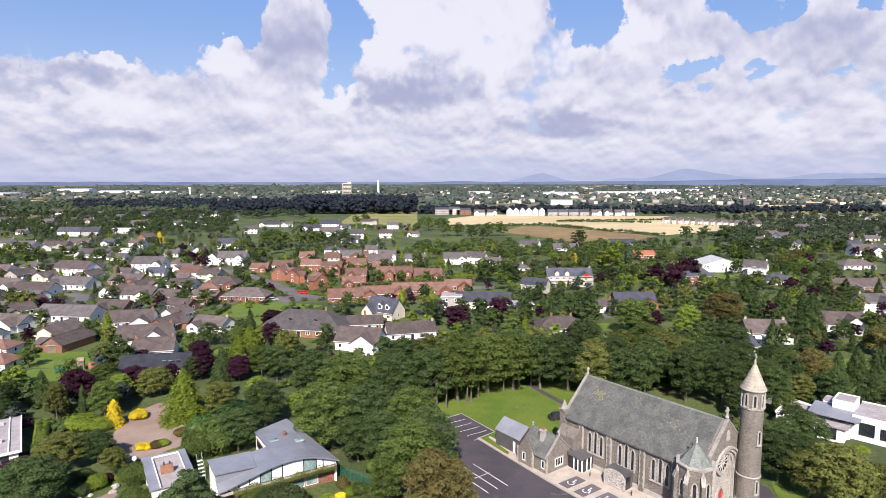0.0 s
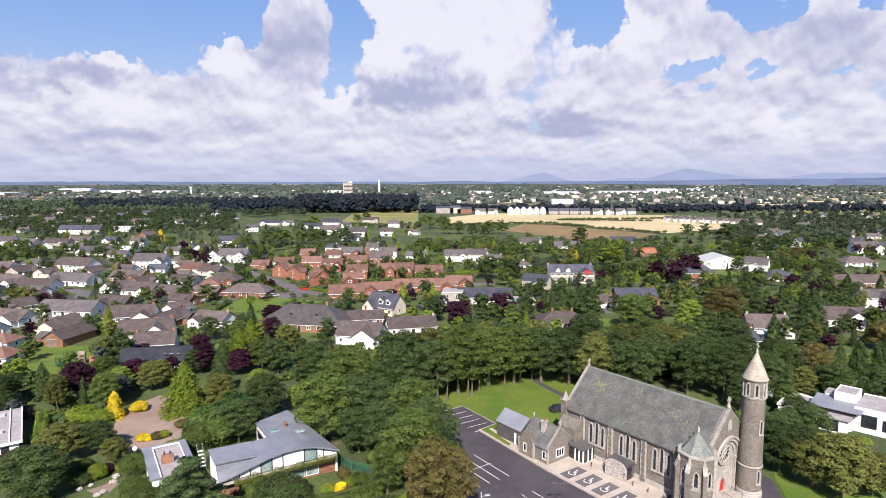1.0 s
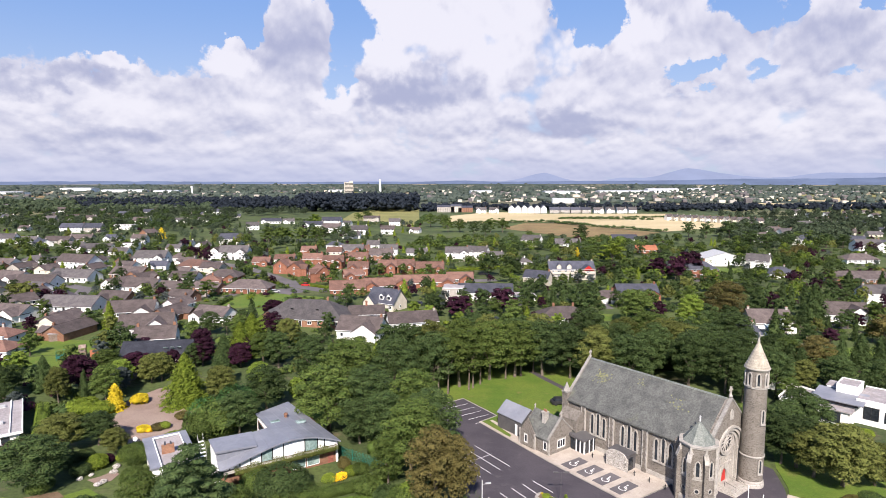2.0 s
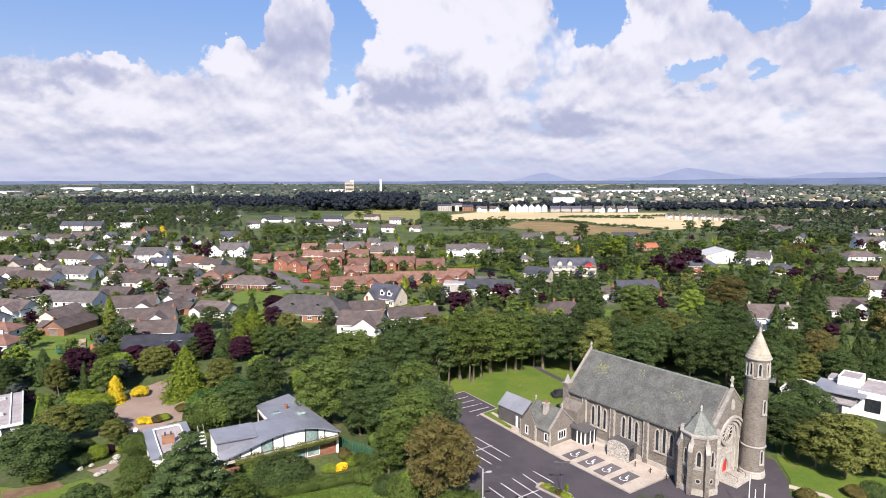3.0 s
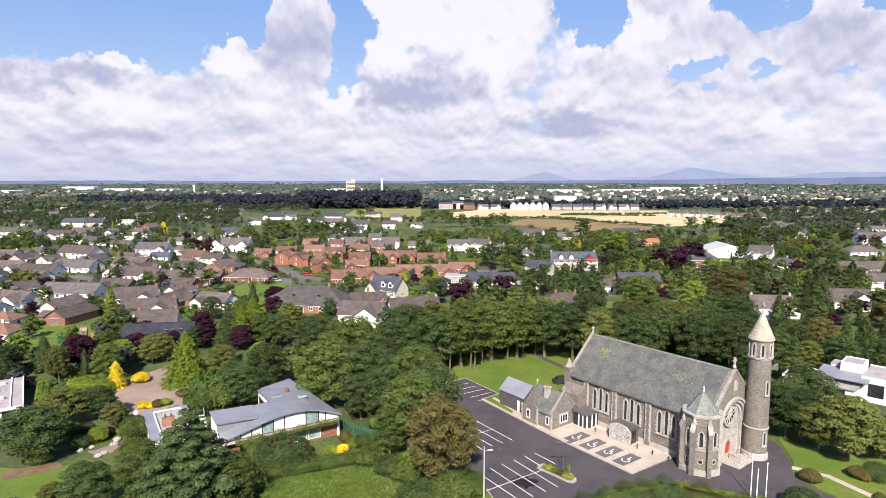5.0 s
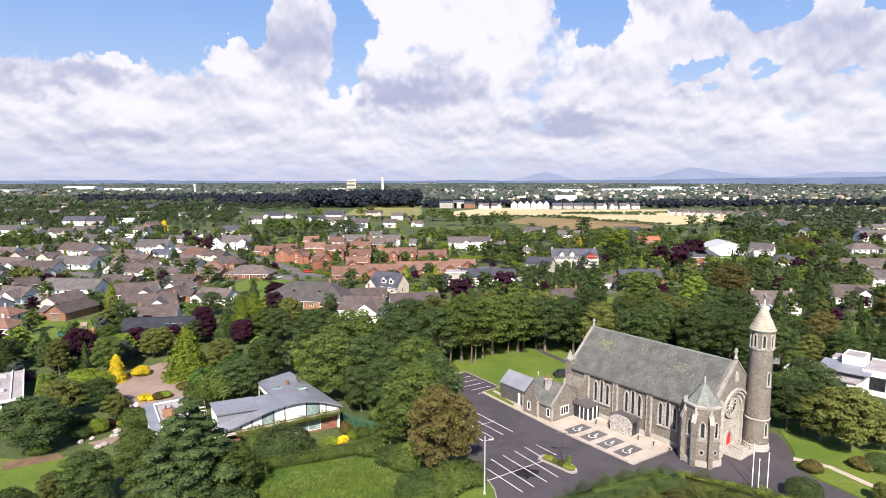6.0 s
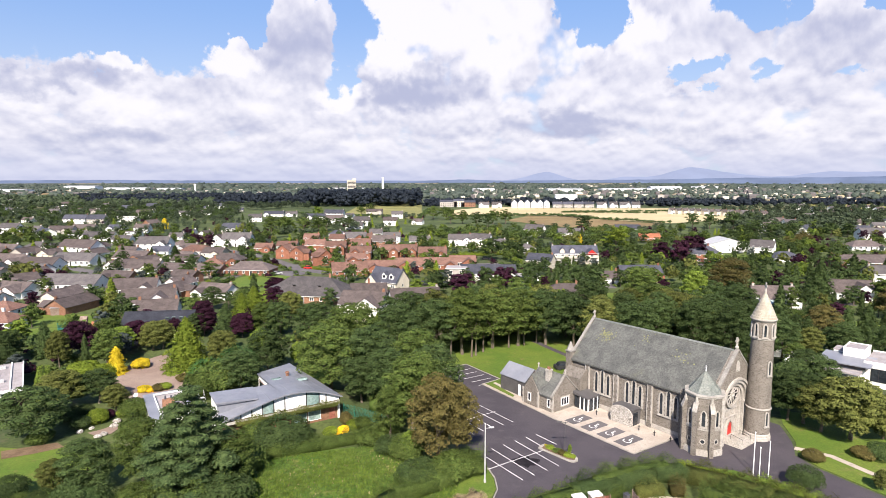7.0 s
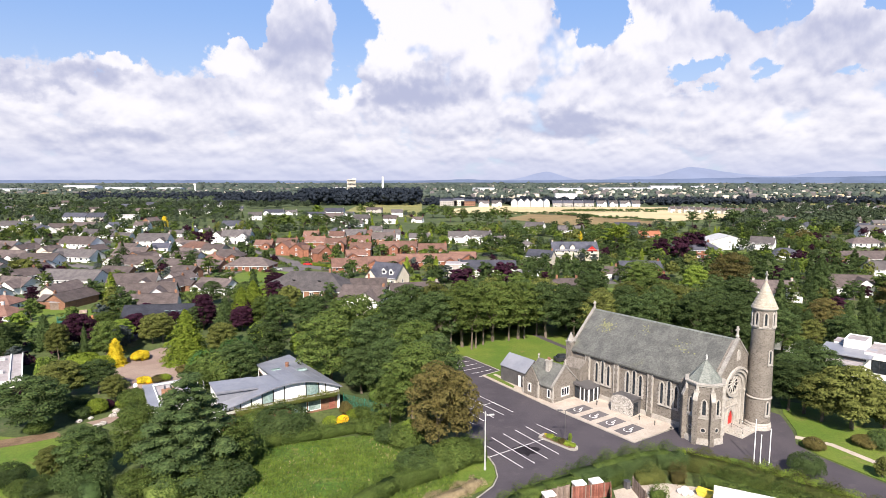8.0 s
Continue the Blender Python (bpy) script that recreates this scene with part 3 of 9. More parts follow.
# four bays for disabled drivers
for k in range(4):
    o = Vector((20.6, 96.0)) + k * Vector((2.0, -2.72))
    u, v = Vector((0.592, -0.806)), Vector((0.83, 0.558))
    quad = [o, o + u * 2.15, o + u * 2.15 + v * 4.6, o + v * 4.6]
    bay = solid("disabled_bay", Shape().prism([(q.x, q.y) for q in quad], 0.14, 0.158), "road", "dark disabled parking bay with white wheelchair symbol", "parking bay", "disabled bays", "structure")
    c = o + u * 1.1 + v * 2.2
    m = Matrix.Translation((c.x, c.y, 0.158)) @ Matrix.Rotation(atan2(v.y, v.x) - pi / 2, 4, "Z")
    s = Shape()
    ring = [(0.62 * cos(a), 0.62 * sin(a) - 0.25) for a in [pi * (0.95 + 1.3 * i / 14) for i in range(15)]]
    for a, b in zip(ring, ring[1:]):
        bar(a, b, 0.13, 0, 0.008, s)
    for a, b in (((-0.1, 0.85), (0.0, 0.1)), ((0.0, 0.1), (0.55, 0.05)), ((0.55, 0.05), (0.75, -0.55)), ((-0.05, 0.5), (0.4, 0.42))):
        bar(a, b, 0.15, 0, 0.008, s)
    s.lathe([(0.16, 0), (0.16, 0.008)], 12, -0.12, 1.1)
    part("symbol", s, "line", bay, "white painted wheelchair symbol", m)

# ---- the church, in its own frame: x to the west front, y across the nave ----
def frame_shape(w, h, lights, t=0.1, proud=0.07):
    """A window frame with mullions, in one piece."""
    xs = [-w / 2]
    for k in range(lights):
        a = -w / 2 + (w - t) * k / lights
        b = -w / 2 + (w - t) * (k + 1) / lights
        xs += [a + t, b]
    xs.append(w / 2)
    zs = [0, t * 1.3, h - t, h]
    s = Shape()
    nx = len(xs)
    for y in (-proud, 0.0):
        for z in zs:
            s.v += [(x, y, z) for x in xs]
    back = nx * 4

    def hole(i, j):
        return j == 1 and i % 2 == 1
    for j in range(3):
        for i in range(nx - 1):
            a, b, c, d = j * nx + i, j * nx + i + 1, (j + 1) * nx + i + 1, (j + 1) * nx + i
            if hole(i, j):
                s.f += [(a, a + back, b + back, b), (b, b + back, c + back, c), (c, c + back, d + back, d), (d, d + back, a + back, a)]
            else:
                s.f.append((a, b, c, d))
    for i in range(nx - 1):
        s.f += [(i + 1, i, i + back, i + 1 + back), (3 * nx + i, 3 * nx + i + 1, 3 * nx + i + 1 + back, 3 * nx + i + back)]
    for j in range(3):
        a, d = j * nx, (j + 1) * nx
        s.f += [(a, d, d + back, a + back), (d + nx - 1, a + nx - 1, a + nx - 1 + back, d + nx - 1 + back)]
    return s


church = thing("church", pose(37.29, 89.34, 0, 0, 0, -53.0), "grey rubble-stone church with slate roof, rose window and round tower", "church")
LB, LF, W, EAVE, RIDGE = -22.4, 5.6, 13.0, 7.9, 14.1
slope = (RIDGE - EAVE) / (W / 2)
nave = Shape().box(LB, LF - 1.0, 0, W, 0, EAVE).prism([(0, EAVE), (W, EAVE), (W / 2, RIDGE - 0.1)], LB, LB + 0.7, "x")
part("nave_wall", nave, "stone", church)
part("plinth", Shape().box(LB - 0.1, 2, -0.12, 0.0, 0, 0.9).box(LB - 0.12, LB, -0.12, W, 0, 0.9), "ashlar", church)
for side, y0, y1 in (("near", -0.45, W / 2), ("far", W + 0.45, W / 2)):
    z0 = EAVE - 0.45 * slope
    s = Shape().prism([(y0, z0), (y1, RIDGE), (y1, RIDGE + 0.28), (y0, z0 + 0.28)] if side == "near" else
                      [(y1, RIDGE), (y0, z0), (y0, z0 + 0.28), (y1, RIDGE + 0.28)], LB + 0.5, LF - 0.7, "x")
    part("roof_slope", s, "slate", church, "grey slates with lichen patches")
part("ridge", Shape().prism([(W / 2 - 0.22, RIDGE + 0.2), (W / 2 + 0.22, RIDGE + 0.2), (W / 2 + 0.06, RIDGE + 0.42), (W / 2 - 0.06, RIDGE + 0.42)], LB + 0.5, LF - 0.7, "x"), "lead", church)
rng = random.Random(8)
for cx, t0, n in ((-17.6, 0.68, 80), (-2.2, 0.66, 22), (-10.0, 0.80, 14)):
    for k in range(n):
        s = Shape()
        x, t = cx + rng.gauss(0, 0.75), t0 + rng.gauss(0, 0.075)
        y, z = -0.45 + t * (W / 2 + 0.45), EAVE - 0.45 * slope + t * (RIDGE - EAVE + 0.45 * slope) + 0.285
        r = rng.uniform(0.05, 0.17)
        pts = [(x + r * cos(a), y + r * 0.7 * sin(a), z + r * 0.7 * sin(a) * slope) for a in [2 * pi * i / 7 for i in range(7)]]
        s.poly(pts)
        part("lichen_patch", s, "lichen", church, "yellow-green lichen on slates")


def toothed(x, side, narrow, wide, z0, n, step, y0, y1):
    """A strip of long and short quoins on a corner."""
    edge = []
    for k in range(n):
        e = x + side * (wide if k % 2 else narrow)
        edge += [(e, z0 + k * step), (e, z0 + (k + 1) * step)]
    pts = [(x, z0)] + edge + [(x, z0 + n * step)]
    return Shape().prism(pts if side > 0 else pts[::-1], y0, y1, "y")


def coping(x0, x1, y0, y1, z_end, z_top, over=0.45):
    """Raised stone coping on both slopes of a gable."""
    c = (y0 + y1) / 2
    s = Shape()
    for ya, yb in ((y0 - over, c), (y1 + over, c)):
        sgn = 1 if ya < yb else -1
        za = z_end - over * (z_top - z_end) / (c - y0)
        pts = [(ya, za), (yb, z_top), (yb, z_top + 0.3), (ya, za + 0.3)]
        s.prism(pts if sgn > 0 else pts[::-1], x0, x1, "x")
    return s


def stone_cross(h, r=0.1):
    s = Shape().lathe([(r * 2.2, 0), (r * 2.2, h * 0.12), (r * 1.1, h * 0.3), (r, h * 0.34)], 8)
    s.box(-r, r, -r, r, h * 0.3, h).box(-r * 0.9, r * 0.9, -h * 0.26, h * 0.26, h * 0.62, h * 0.62 + 2 * r)
    n = 12
    for i in range(n):
        a, b = 2 * pi * i / n, 2 * pi * (i + 1) / n
        s.rod((0, h * 0.2 * cos(a), h * 0.66 + h * 0.2 * sin(a)), (0, h * 0.2 * cos(b), h * 0.66 + h * 0.2 * sin(b)), r * 0.5, sides=5)
    return s


part("gable_coping", coping(LF - 0.5, LF + 0.1, 0, W, EAVE + 0.25, RIDGE + 0.35), "coping", church)
part("gable_coping", coping(LB - 0.15, LB + 0.4, 0, W, EAVE + 0.1, RIDGE + 0.25), "coping", church)
part("gable_cross", stone_cross(1.7, 0.13), "ashlar", church, "carved stone cross", pose(LF - 0.3, W / 2, RIDGE + 0.7))
part("gable_cross", stone_cross(1.3, 0.11), "ashlar", church, "carved stone cross", pose(LB + 0.25, W / 2, RIDGE + 0.55))
# corner pinnacles at the east end
for y in (0.0, W):
    part("corner_pier", Shape().box(LB - 0.5, LB + 0.7, y - 0.6, y + 0.6, 0, 9.0), "stone", church)
    part("pinnacle", Shape().box(LB - 0.6, LB + 0.8, y - 0.7, y + 0.7, 9.0, 9.25).lathe([(0.98, 9.25), (0.06, 10.9)], 4, LB + 0.1, y), "coping", church, "pyramid-topped stone pinnacle")
# side wall: eaves course, strip buttresses, triple lancets
corbels = Shape().box(LB + 0.7, 2.2, -0.3, -0.003, EAVE - 0.28, EAVE - 0.05)
for k in range(52):
    x = LB + 0.9 + k * 0.46
    corbels.box(x, x + 0.2, -0.22, 0.0, EAVE - 0.5, EAVE - 0.28)
part("eaves_course", corbels, "ashlar", church, "corbelled limestone eaves course")
for x in (-18.05, -11.85, -5.15):
    part("buttress", Shape().box(x - 0.42, x + 0.42, -0.32, 0, 0, EAVE - 0.5), "stone", church)
    for s0 in (-1, 1):
        part("quoin_strip", toothed(x + s0 * 0.47, -s0, 0.12, 0.22, 0.9, 13, 0.52, -0.35, 0.0), "ashlar", church)


def lancet(w, h, n=7):
    """Outline of a pointed window, base at the origin."""
    pts = [(w / 2, 0)]
    spring = h - w * 0.9
    for i in range(n + 1):
        a = i / n * radians(62)
        pts.append((w / 2 - w * 0.94 + w * 0.94 * cos(a), spring + w * 1.02 * sin(a)))
    left = [(-x, z) for x, z in reversed(pts)]
    return pts + left[0 if pts[-1][0] > 0.02 else 1:]


def lancet_window(parent, m, w, h, name="lancet_window", frame_w=0.2, blocks=True):
    """Stone surround with a leaded pane set back in it; faces -y in its own frame."""
    outer, inner = lancet(w + 2 * frame_w, h + frame_w * 1.6), lancet(w, h)
    inner = [(x, z + 0.16) for x, z in inner]
    s = Shape()
    n = len(outer)
    s.v += [(x, -0.14, z) for x, z in outer] + [(x, -0.14, z) for x, z in inner] + [(x, 0.0, z) for x, z in outer] + [(x, -0.02, z) for x, z in inner]
    for i in range(n):
        j = (i + 1) % n
        s.f += [(i, j, n + j, n + i), (i, 2 * n + i, 2 * n + j, j), (n + i, n + j, 3 * n + j, 3 * n + i)]
    win = part(name, s, "ashlar", parent, "", m)
    if blocks:
        for sg in (-1, 1):
            part("jamb_stone", toothed(sg * (w / 2 + frame_w), sg, 0.02, 0.15, 0.1, int((h - 0.4) / 0.32), 0.32, -0.11, 0.0), "ashlar", win)
    part("sill", Shape().box(-w / 2 - frame_w - 0.08, w / 2 + frame_w + 0.08, -0.22, 0, -0.14, 0.02), "ashlar", win)
    pane = Shape().prism(inner, -0.035, -0.02, "y")
    part("pane", pane, "glass", win)
    return win


for cx in (-14.85, -8.35, -1.85):
    for dx, h in ((-1.27, 3.55), (0, 4.1), (1.27, 3.55)):
        lancet_window(church, pose(cx + dx, 0, 2.85), 0.54, h, frame_w=0.24)
# west front with its deep arched portal
PC, PR, PS = W / 2, 3.9, 5.9
def roofline(y):
    return RIDGE + 0.3 - abs(y - W / 2) * slope
arch = [(PC + PR * cos(pi - pi * i / 28), PS + PR * sin(pi * i / 28)) for i in range(29)]
front = Shape().prism([(0, 0), (PC - PR, 0), *arch, (PC + PR, 0), (W, 0), (W, roofline(W)), (PC, roofline(PC)), (0, roofline(0))], LF - 1.0, LF, "x")
part("west_front_wall", front, "stone", church)
part("portal_recess", Shape().box(LF - 1.3, LF - 0.98, PC - PR, PC + PR, 0, PS + PR), "ashlar", church)


def arch_ring(r0, r1, x0, x1, base=0.0):
    """A round-headed order of the portal with its jambs."""
    s = Shape()
    n = 24
    inner = [(PC - r0, base)] + [(PC + r0 * cos(pi - pi * i / n), PS + r0 * sin(pi * i / n)) for i in range(n + 1)] + [(PC + r0, base)]
    outer = [(PC - r1, base)] + [(PC + r1 * cos(pi - pi * i / n), PS + r1 * sin(pi * i / n)) for i in range(n + 1)] + [(PC + r1, base)]
    for i in range(len(inner) - 1):
        a, b, c, d = inner[i], inner[i + 1], outer[i + 1], outer[i]
        s.prism([a, b, c, d], x0, x1, "x")
    return s


part("portal_order", arch_ring(PR - 0.05, PR + 0.32, LF - 0.2, LF + 0.30), "ashlar", church)
part("portal_order", arch_ring(PR - 0.55, PR - 0.02, LF - 0.6, LF + 0.05), "ashlar", church)
part("portal_order", arch_ring(PR - 1.1, PR - 0.52, LF - 0.97, LF - 0.30), "ashlar", church)
part("portal_order", arch_ring(PR - 1.6, PR - 1.07, LF - 0.97, LF - 0.62), "ashlar", church)
for sg in (-1, 1):
    for r, x in ((PR - 0.3, LF + 0.12), (PR - 0.82, LF - 0.22), (PR - 1.35, LF - 0.55)):
        part("portal_shaft", Shape().lathe([(0.2, 0), (0.2, 0.4), (0.12, 0.5), (0.12, PS - 0.5), (0.2, PS - 0.25), (0.22, PS)], 10, x, PC + sg * r), "ashlar", church)
part("rose_backing", Shape().box(LF - 0.98, LF - 0.82, PC - 2.3, PC + 2.3, 4.95, 9.4), "ashlar", church)
rose = Shape()
RC = 7.3
for i in range(32):
    a, b = 2 * pi * i / 32, 2 * pi * (i + 1) / 32
    rose.prism([(PC + 1.76 * cos(a), RC + 1.76 * sin(a)), (PC + 1.76 * cos(b), RC + 1.76 * sin(b)), (PC + 2.15 * cos(b), RC + 2.15 * sin(b)), (PC + 2.15 * cos(a), RC + 2.15 * sin(a))][::-1], LF - 0.80, LF - 0.42, "x")
    rose.prism([(PC + 0.32 * cos(a), RC + 0.32 * sin(a)), (PC + 0.32 * cos(b), RC + 0.32 * sin(b)), (PC + 0.48 * cos(b), RC + 0.48 * sin(b)), (PC + 0.48 * cos(a), RC + 0.48 * sin(a))][::-1], LF - 0.80, LF - 0.45, "x")
for i in range(12):
    a = 2 * pi * i / 12
    rose.rod((LF - 0.6, PC + 0.4 * cos(a), RC + 0.4 * sin(a)), (LF - 0.6, PC + 1.86 * cos(a), RC + 1.86 * sin(a)), 0.085, sides=6)
    b = a + pi / 12
    rose.rod((LF - 0.6, PC + 1.46 * cos(a), RC + 1.46 * sin(a)), (LF - 0.6, PC + 1.74 * cos(b), RC + 1.74 * sin(b)), 0.06, sides=5)
    rose.rod((LF - 0.6, PC + 1.46 * cos(a + pi / 6), RC + 1.46 * sin(a + pi / 6)), (LF - 0.6, PC + 1.74 * cos(b), RC + 1.74 * sin(b)), 0.06, sides=5)
rw = part("rose_window", rose, "ashlar", church, "pale stone wheel window with twelve spokes")
part("pane", Shape().prism([(PC + 1.8 * cos(2 * pi * i / 32), RC + 1.8 * sin(2 * pi * i / 32)) for i in range(32)], LF - 0.82, LF - 0.76, "x"), "glass", rw)
arc = Shape().box(LF - 0.97, LF - 0.72, PC - 2.3, PC + 2.3, 4.7, 4.95).box(LF - 0.97, LF - 0.72, PC - 2.3, PC + 2.3, 3.4, 3.6)
for k in range(9):
    y = PC - 2.0 + k * 0.5
    arc.box(LF - 0.97, LF - 0.8, y - 0.08, y + 0.08, 3.6, 4.7)
part("blind_arcade", arc, "ashlar", church)
mw = pose(LF - 0.97, PC, 0.3, 0, 0, 90)
door_frame = Shape()
outl, inl = lancet(2.5, 3.1), lancet(1.7, 2.6)
door_frame.v += [(x, -0.35, z) for x, z in outl] + [(x, -0.35, z) for x, z in inl] + [(x, 0, z) for x, z in outl] + [(x, -0.04, z) for x, z in inl]
nn = len(outl)
for i in range(nn):
    j = (i + 1) % nn
    door_frame.f += [(i, j, nn + j, nn + i), (i, 2 * nn + i, 2 * nn + j, j), (nn + i, nn + j, 3 * nn + j, 3 * nn + i)]
part("door_surround", door_frame, "ashlar", church, "", mw)
part("door", Shape().prism(lancet(1.7, 2.6), -0.10, -0.05, "y"), "red_door", church, "red painted pointed door", mw)
part("niche", Shape().prism([(PC + x, 11.2 + z) for x, z in lancet(0.9, 1.7)][::-1], LF, LF + 0.14, "x"), "ashlar", church, "pale carved niche in the gable")
st = Shape()
for k in range(4):
    st.box(LF - 0.98, LF + 2.6 - 0.4 * k, PC - 2.6 + 0.3 * k, PC + 2.6 - 0.3 * k, 0.05 + 0.13 * k, 0.05 + 0.13 * (k + 1))
part("entrance_steps", st, "ashlar", church, "pale stone entrance steps")
for y in (PC - 1.3, PC + 1.3):
    rail = Shape()
    rail.rod((LF + 0.2, y, 1.35), (LF + 2.0, y, 1.05), 0.03).rod((LF + 0.2, y, 0.4), (LF + 0.2, y, 1.35), 0.03).rod((LF + 2.0, y, 0.1), (LF + 2.0, y, 1.05), 0.03)
    part("handrail", rail, "dark_trim", church)

# octagonal stair turret and baptistery at the corner
TX, TY, TR, TE = 4.3, -0.5, 2.75, 9.1
def octagon(r, off=-16.0):
    return [(TX + r * cos(radians(22.5 + 45 * i + off)), TY + r * sin(radians(22.5 + 45 * i + off))) for i in range(8)]
part("turret_wall", Shape().prism(octagon(TR), 0, TE), "stone", church)
part("turret_plinth", Shape().prism(octagon(TR + 0.28), 0, 0.75).prism(octagon(TR + 0.18), 0.75, 0.95), "ashlar", church)
part("turret_band", Shape().prism(octagon(TR + 0.12), 3.95, 4.15), "ashlar", church)
part("turret_cornice", Shape().prism(octagon(TR + 0.15), TE - 0.25, TE).prism(octagon(TR + 0.28), TE, TE + 0.18), "ashlar", church)
top = Shape()
ring = octagon(TR - 0.3)
top.v += [(x, y, TE + 0.18) for x, y in ring] + [(TX, TY, 12.3)]
top.f += [(i, (i + 1) % 8, 8) for i in range(8)] + [tuple(reversed(range(8)))]
part("turret_roof", top, "lead", church, "pale green-grey pyramid roof")
for x, y in ring:
    part("hip_roll", Shape().rod((x, y, TE + 0.2), (TX, TY, 12.32), 0.05, 0.03, 5), "lead", church)
part("turret_cross", stone_cross(0.9, 0.06), "steel", church, "", pose(TX, TY, 12.25))
for i in range(8):
    x, y = octagon(TR - 0.02)[i]
    rows = []
    for k in range(15):
        e = 0.2 + 0.08 * (k % 2)
        rows += [(e, 0.95 + k * 0.53), (e, 0.95 + (k + 1) * 0.53 - 0.01)]
    part("turret_quoin", Shape().lathe(rows, 8, x, y), "ashlar", church)
for i in (5, 6, 7, 8):
    a = radians(45 * i - 16)
    m = pose(TX + TR * cos(radians(22.5)) * cos(a), TY + TR * cos(radians(22.5)) * sin(a), 4.4, 0, 0, 45 * i + 74)
    lancet_window(church, m, 0.5, 2.3)
    ring_m = pose(TX + TR * cos(radians(22.5)) * cos(a), TY + TR * cos(radians(22.5)) * sin(a), 2.2, 0, 0, 45 * i + 74)
    s = Shape()
    for k in range(16):
        b, c = 2 * pi * k / 16, 2 * pi * (k + 1) / 16
        s.prism([(0.28 * cos(b), 0.28 * sin(b)), (0.28 * cos(c), 0.28 * sin(c)), (0.42 * cos(c), 0.42 * sin(c)), (0.42 * cos(b), 0.42 * sin(b))], -0.1, 0, "y")
    ro = part("roundel", s, "ashlar", church, "", ring_m)
    part("pane", Shape().prism([(0.3 * cos(2 * pi * k / 16), 0.3 * sin(2 * pi * k / 16)) for k in range(16)], -0.03, -0.01, "y"), "glass", ro)
for i in (4, 5, 6, 7):
    x, y = octagon(TR + 0.25)[i]
    d = Vector((x - TX, y - TY)).normalized()
    m = Matrix.Translation((x, y, 0)) @ Matrix.Rotation(atan2(d.y, d.x), 4, "Z")
    part("turret_buttress", Shape().prism([(-0.5, 0), (0.32, 0), (0.32, 6.8), (-0.1, 7.9), (-0.5, 7.9)], -0.32, 0.32, "y"), "stone", church, "", m)
    part("buttress_cap", Shape().prism([(0.36, 6.75), (0.36, 6.95), (-0.1, 8.1), (-0.5, 8.1), (-0.5, 7.92), (-0.1, 7.92)], -0.36, 0.36, "y"), "ashlar", church, "", m)
part("downpipe", Shape().rod((1.5, -0.15, 0.1), (1.5, -0.15, EAVE - 0.4), 0.09), "dark_trim", church)
part("link_wall", Shape().box(1.0, 3.0, -1.6, 0.0, 0, 8.6), "stone", church)

# round tower
RX, RY = 7.3, 10.45
part("tower_shaft", Shape().lathe([(1.78, 0), (1.74, 5.0), (1.67, 12), (1.62, 16.2), (1.62, 19.2)], 40, RX, RY), "stone", church, "", smooth=False)
part("tower_plinth", Shape().lathe([(1.98, 0), (1.98, 0.55), (1.88, 0.65), (1.88, 0.95), (1.76, 1.1)], 40, RX, RY), "ashlar", church)
for z in (5.0, 16.2):
    r = 1.75 if z < 10 else 1.62
    part("tower_band", Shape().lathe([(r, z - 0.02), (r + 0.12, z + 0.04), (r + 0.12, z + 0.18), (r, z + 0.25)], 40, RX, RY), "ashlar", church)
part("tower_cornice", Shape().lathe([(1.62, 18.95), (1.80, 19.15), (1.92, 19.3), (1.92, 19.42), (1.75, 19.5)], 40, RX, RY), "ashlar", church)
cone = [(1.86, 19.42)]
for k in range(9):
    r0, r1 = 1.85 * (1 - k / 9.4), 1.85 * (1 - (k + 0.85) / 9.4)
    z0, z1 = 19.42 + 4.1 * k / 9, 19.42 + 4.1 * (k + 0.85) / 9
    cone += [(r0, z0), (r1 + 0.05, z1), (r1, z1 + 0.05)]
cone.append((0.12, 23.6))
part("tower_cone", Shape().lathe(cone, 40, RX, RY), "granite", church, "stepped pale stone conical cap")
part("tower_cross", stone_cross(1.5, 0.09), "ashlar", church, "", pose(RX, RY, 23.5, 0, 0, 50))
for a, z, h, w in ((-100, 16.6, 1.9, 0.34), (-10, 16.6, 1.9, 0.34), (-55, 16.6, 1.9, 0.34), (-145, 16.6, 1.9, 0.34), (35, 16.6, 1.9, 0.34), (-22, 2.4, 2.1, 0.36), (-22, 10.6, 2.1, 0.36)):
    r = 1.60 if z > 12 else 1.69 if z > 8 else 1.75
    m = pose(RX + r * cos(radians(a)), RY + r * sin(radians(a)), z, 0, 0, a + 90)
    lancet_window(church, m, w, h, "tower_window", 0.22, False)
part("roof_pipe", Shape().rod((3.5, 1.1, 8.4), (3.5, 1.1, 12.4), 0.09), "trim", church, "white flue on the roof")

# sacristy with gables and chimney
GX0, GX1, GY0, GY1 = -25.4, -18.7, -8.6, -2.2
part("sacristy_wall", Shape().box(GX0, GX1, GY0, GY1, 0, 3.0).prism([(GY0, 3.0), (GY1, 3.0), ((GY0 + GY1) / 2, 6.1)], GX0 + 0.01, GX1, "x"), "stone", church)
gm = (GY0 + GY1) / 2
for ya, yb in ((GY0 - 0.3, gm), (GY1 + 0.3, gm)):
    pts = [(ya, 2.75), (yb, 6.1), (yb, 6.32), (ya, 2.97)]
    part("sacristy_roof", Shape().prism(pts if ya < yb else pts[::-1], GX0 + 0.3, GX1 - 0.3, "x"), "slate", church)
part("gable_coping", coping(GX1 - 0.35, GX1 + 0.08, GY0, GY1, 3.05, 6.2, 0.3), "coping", church)
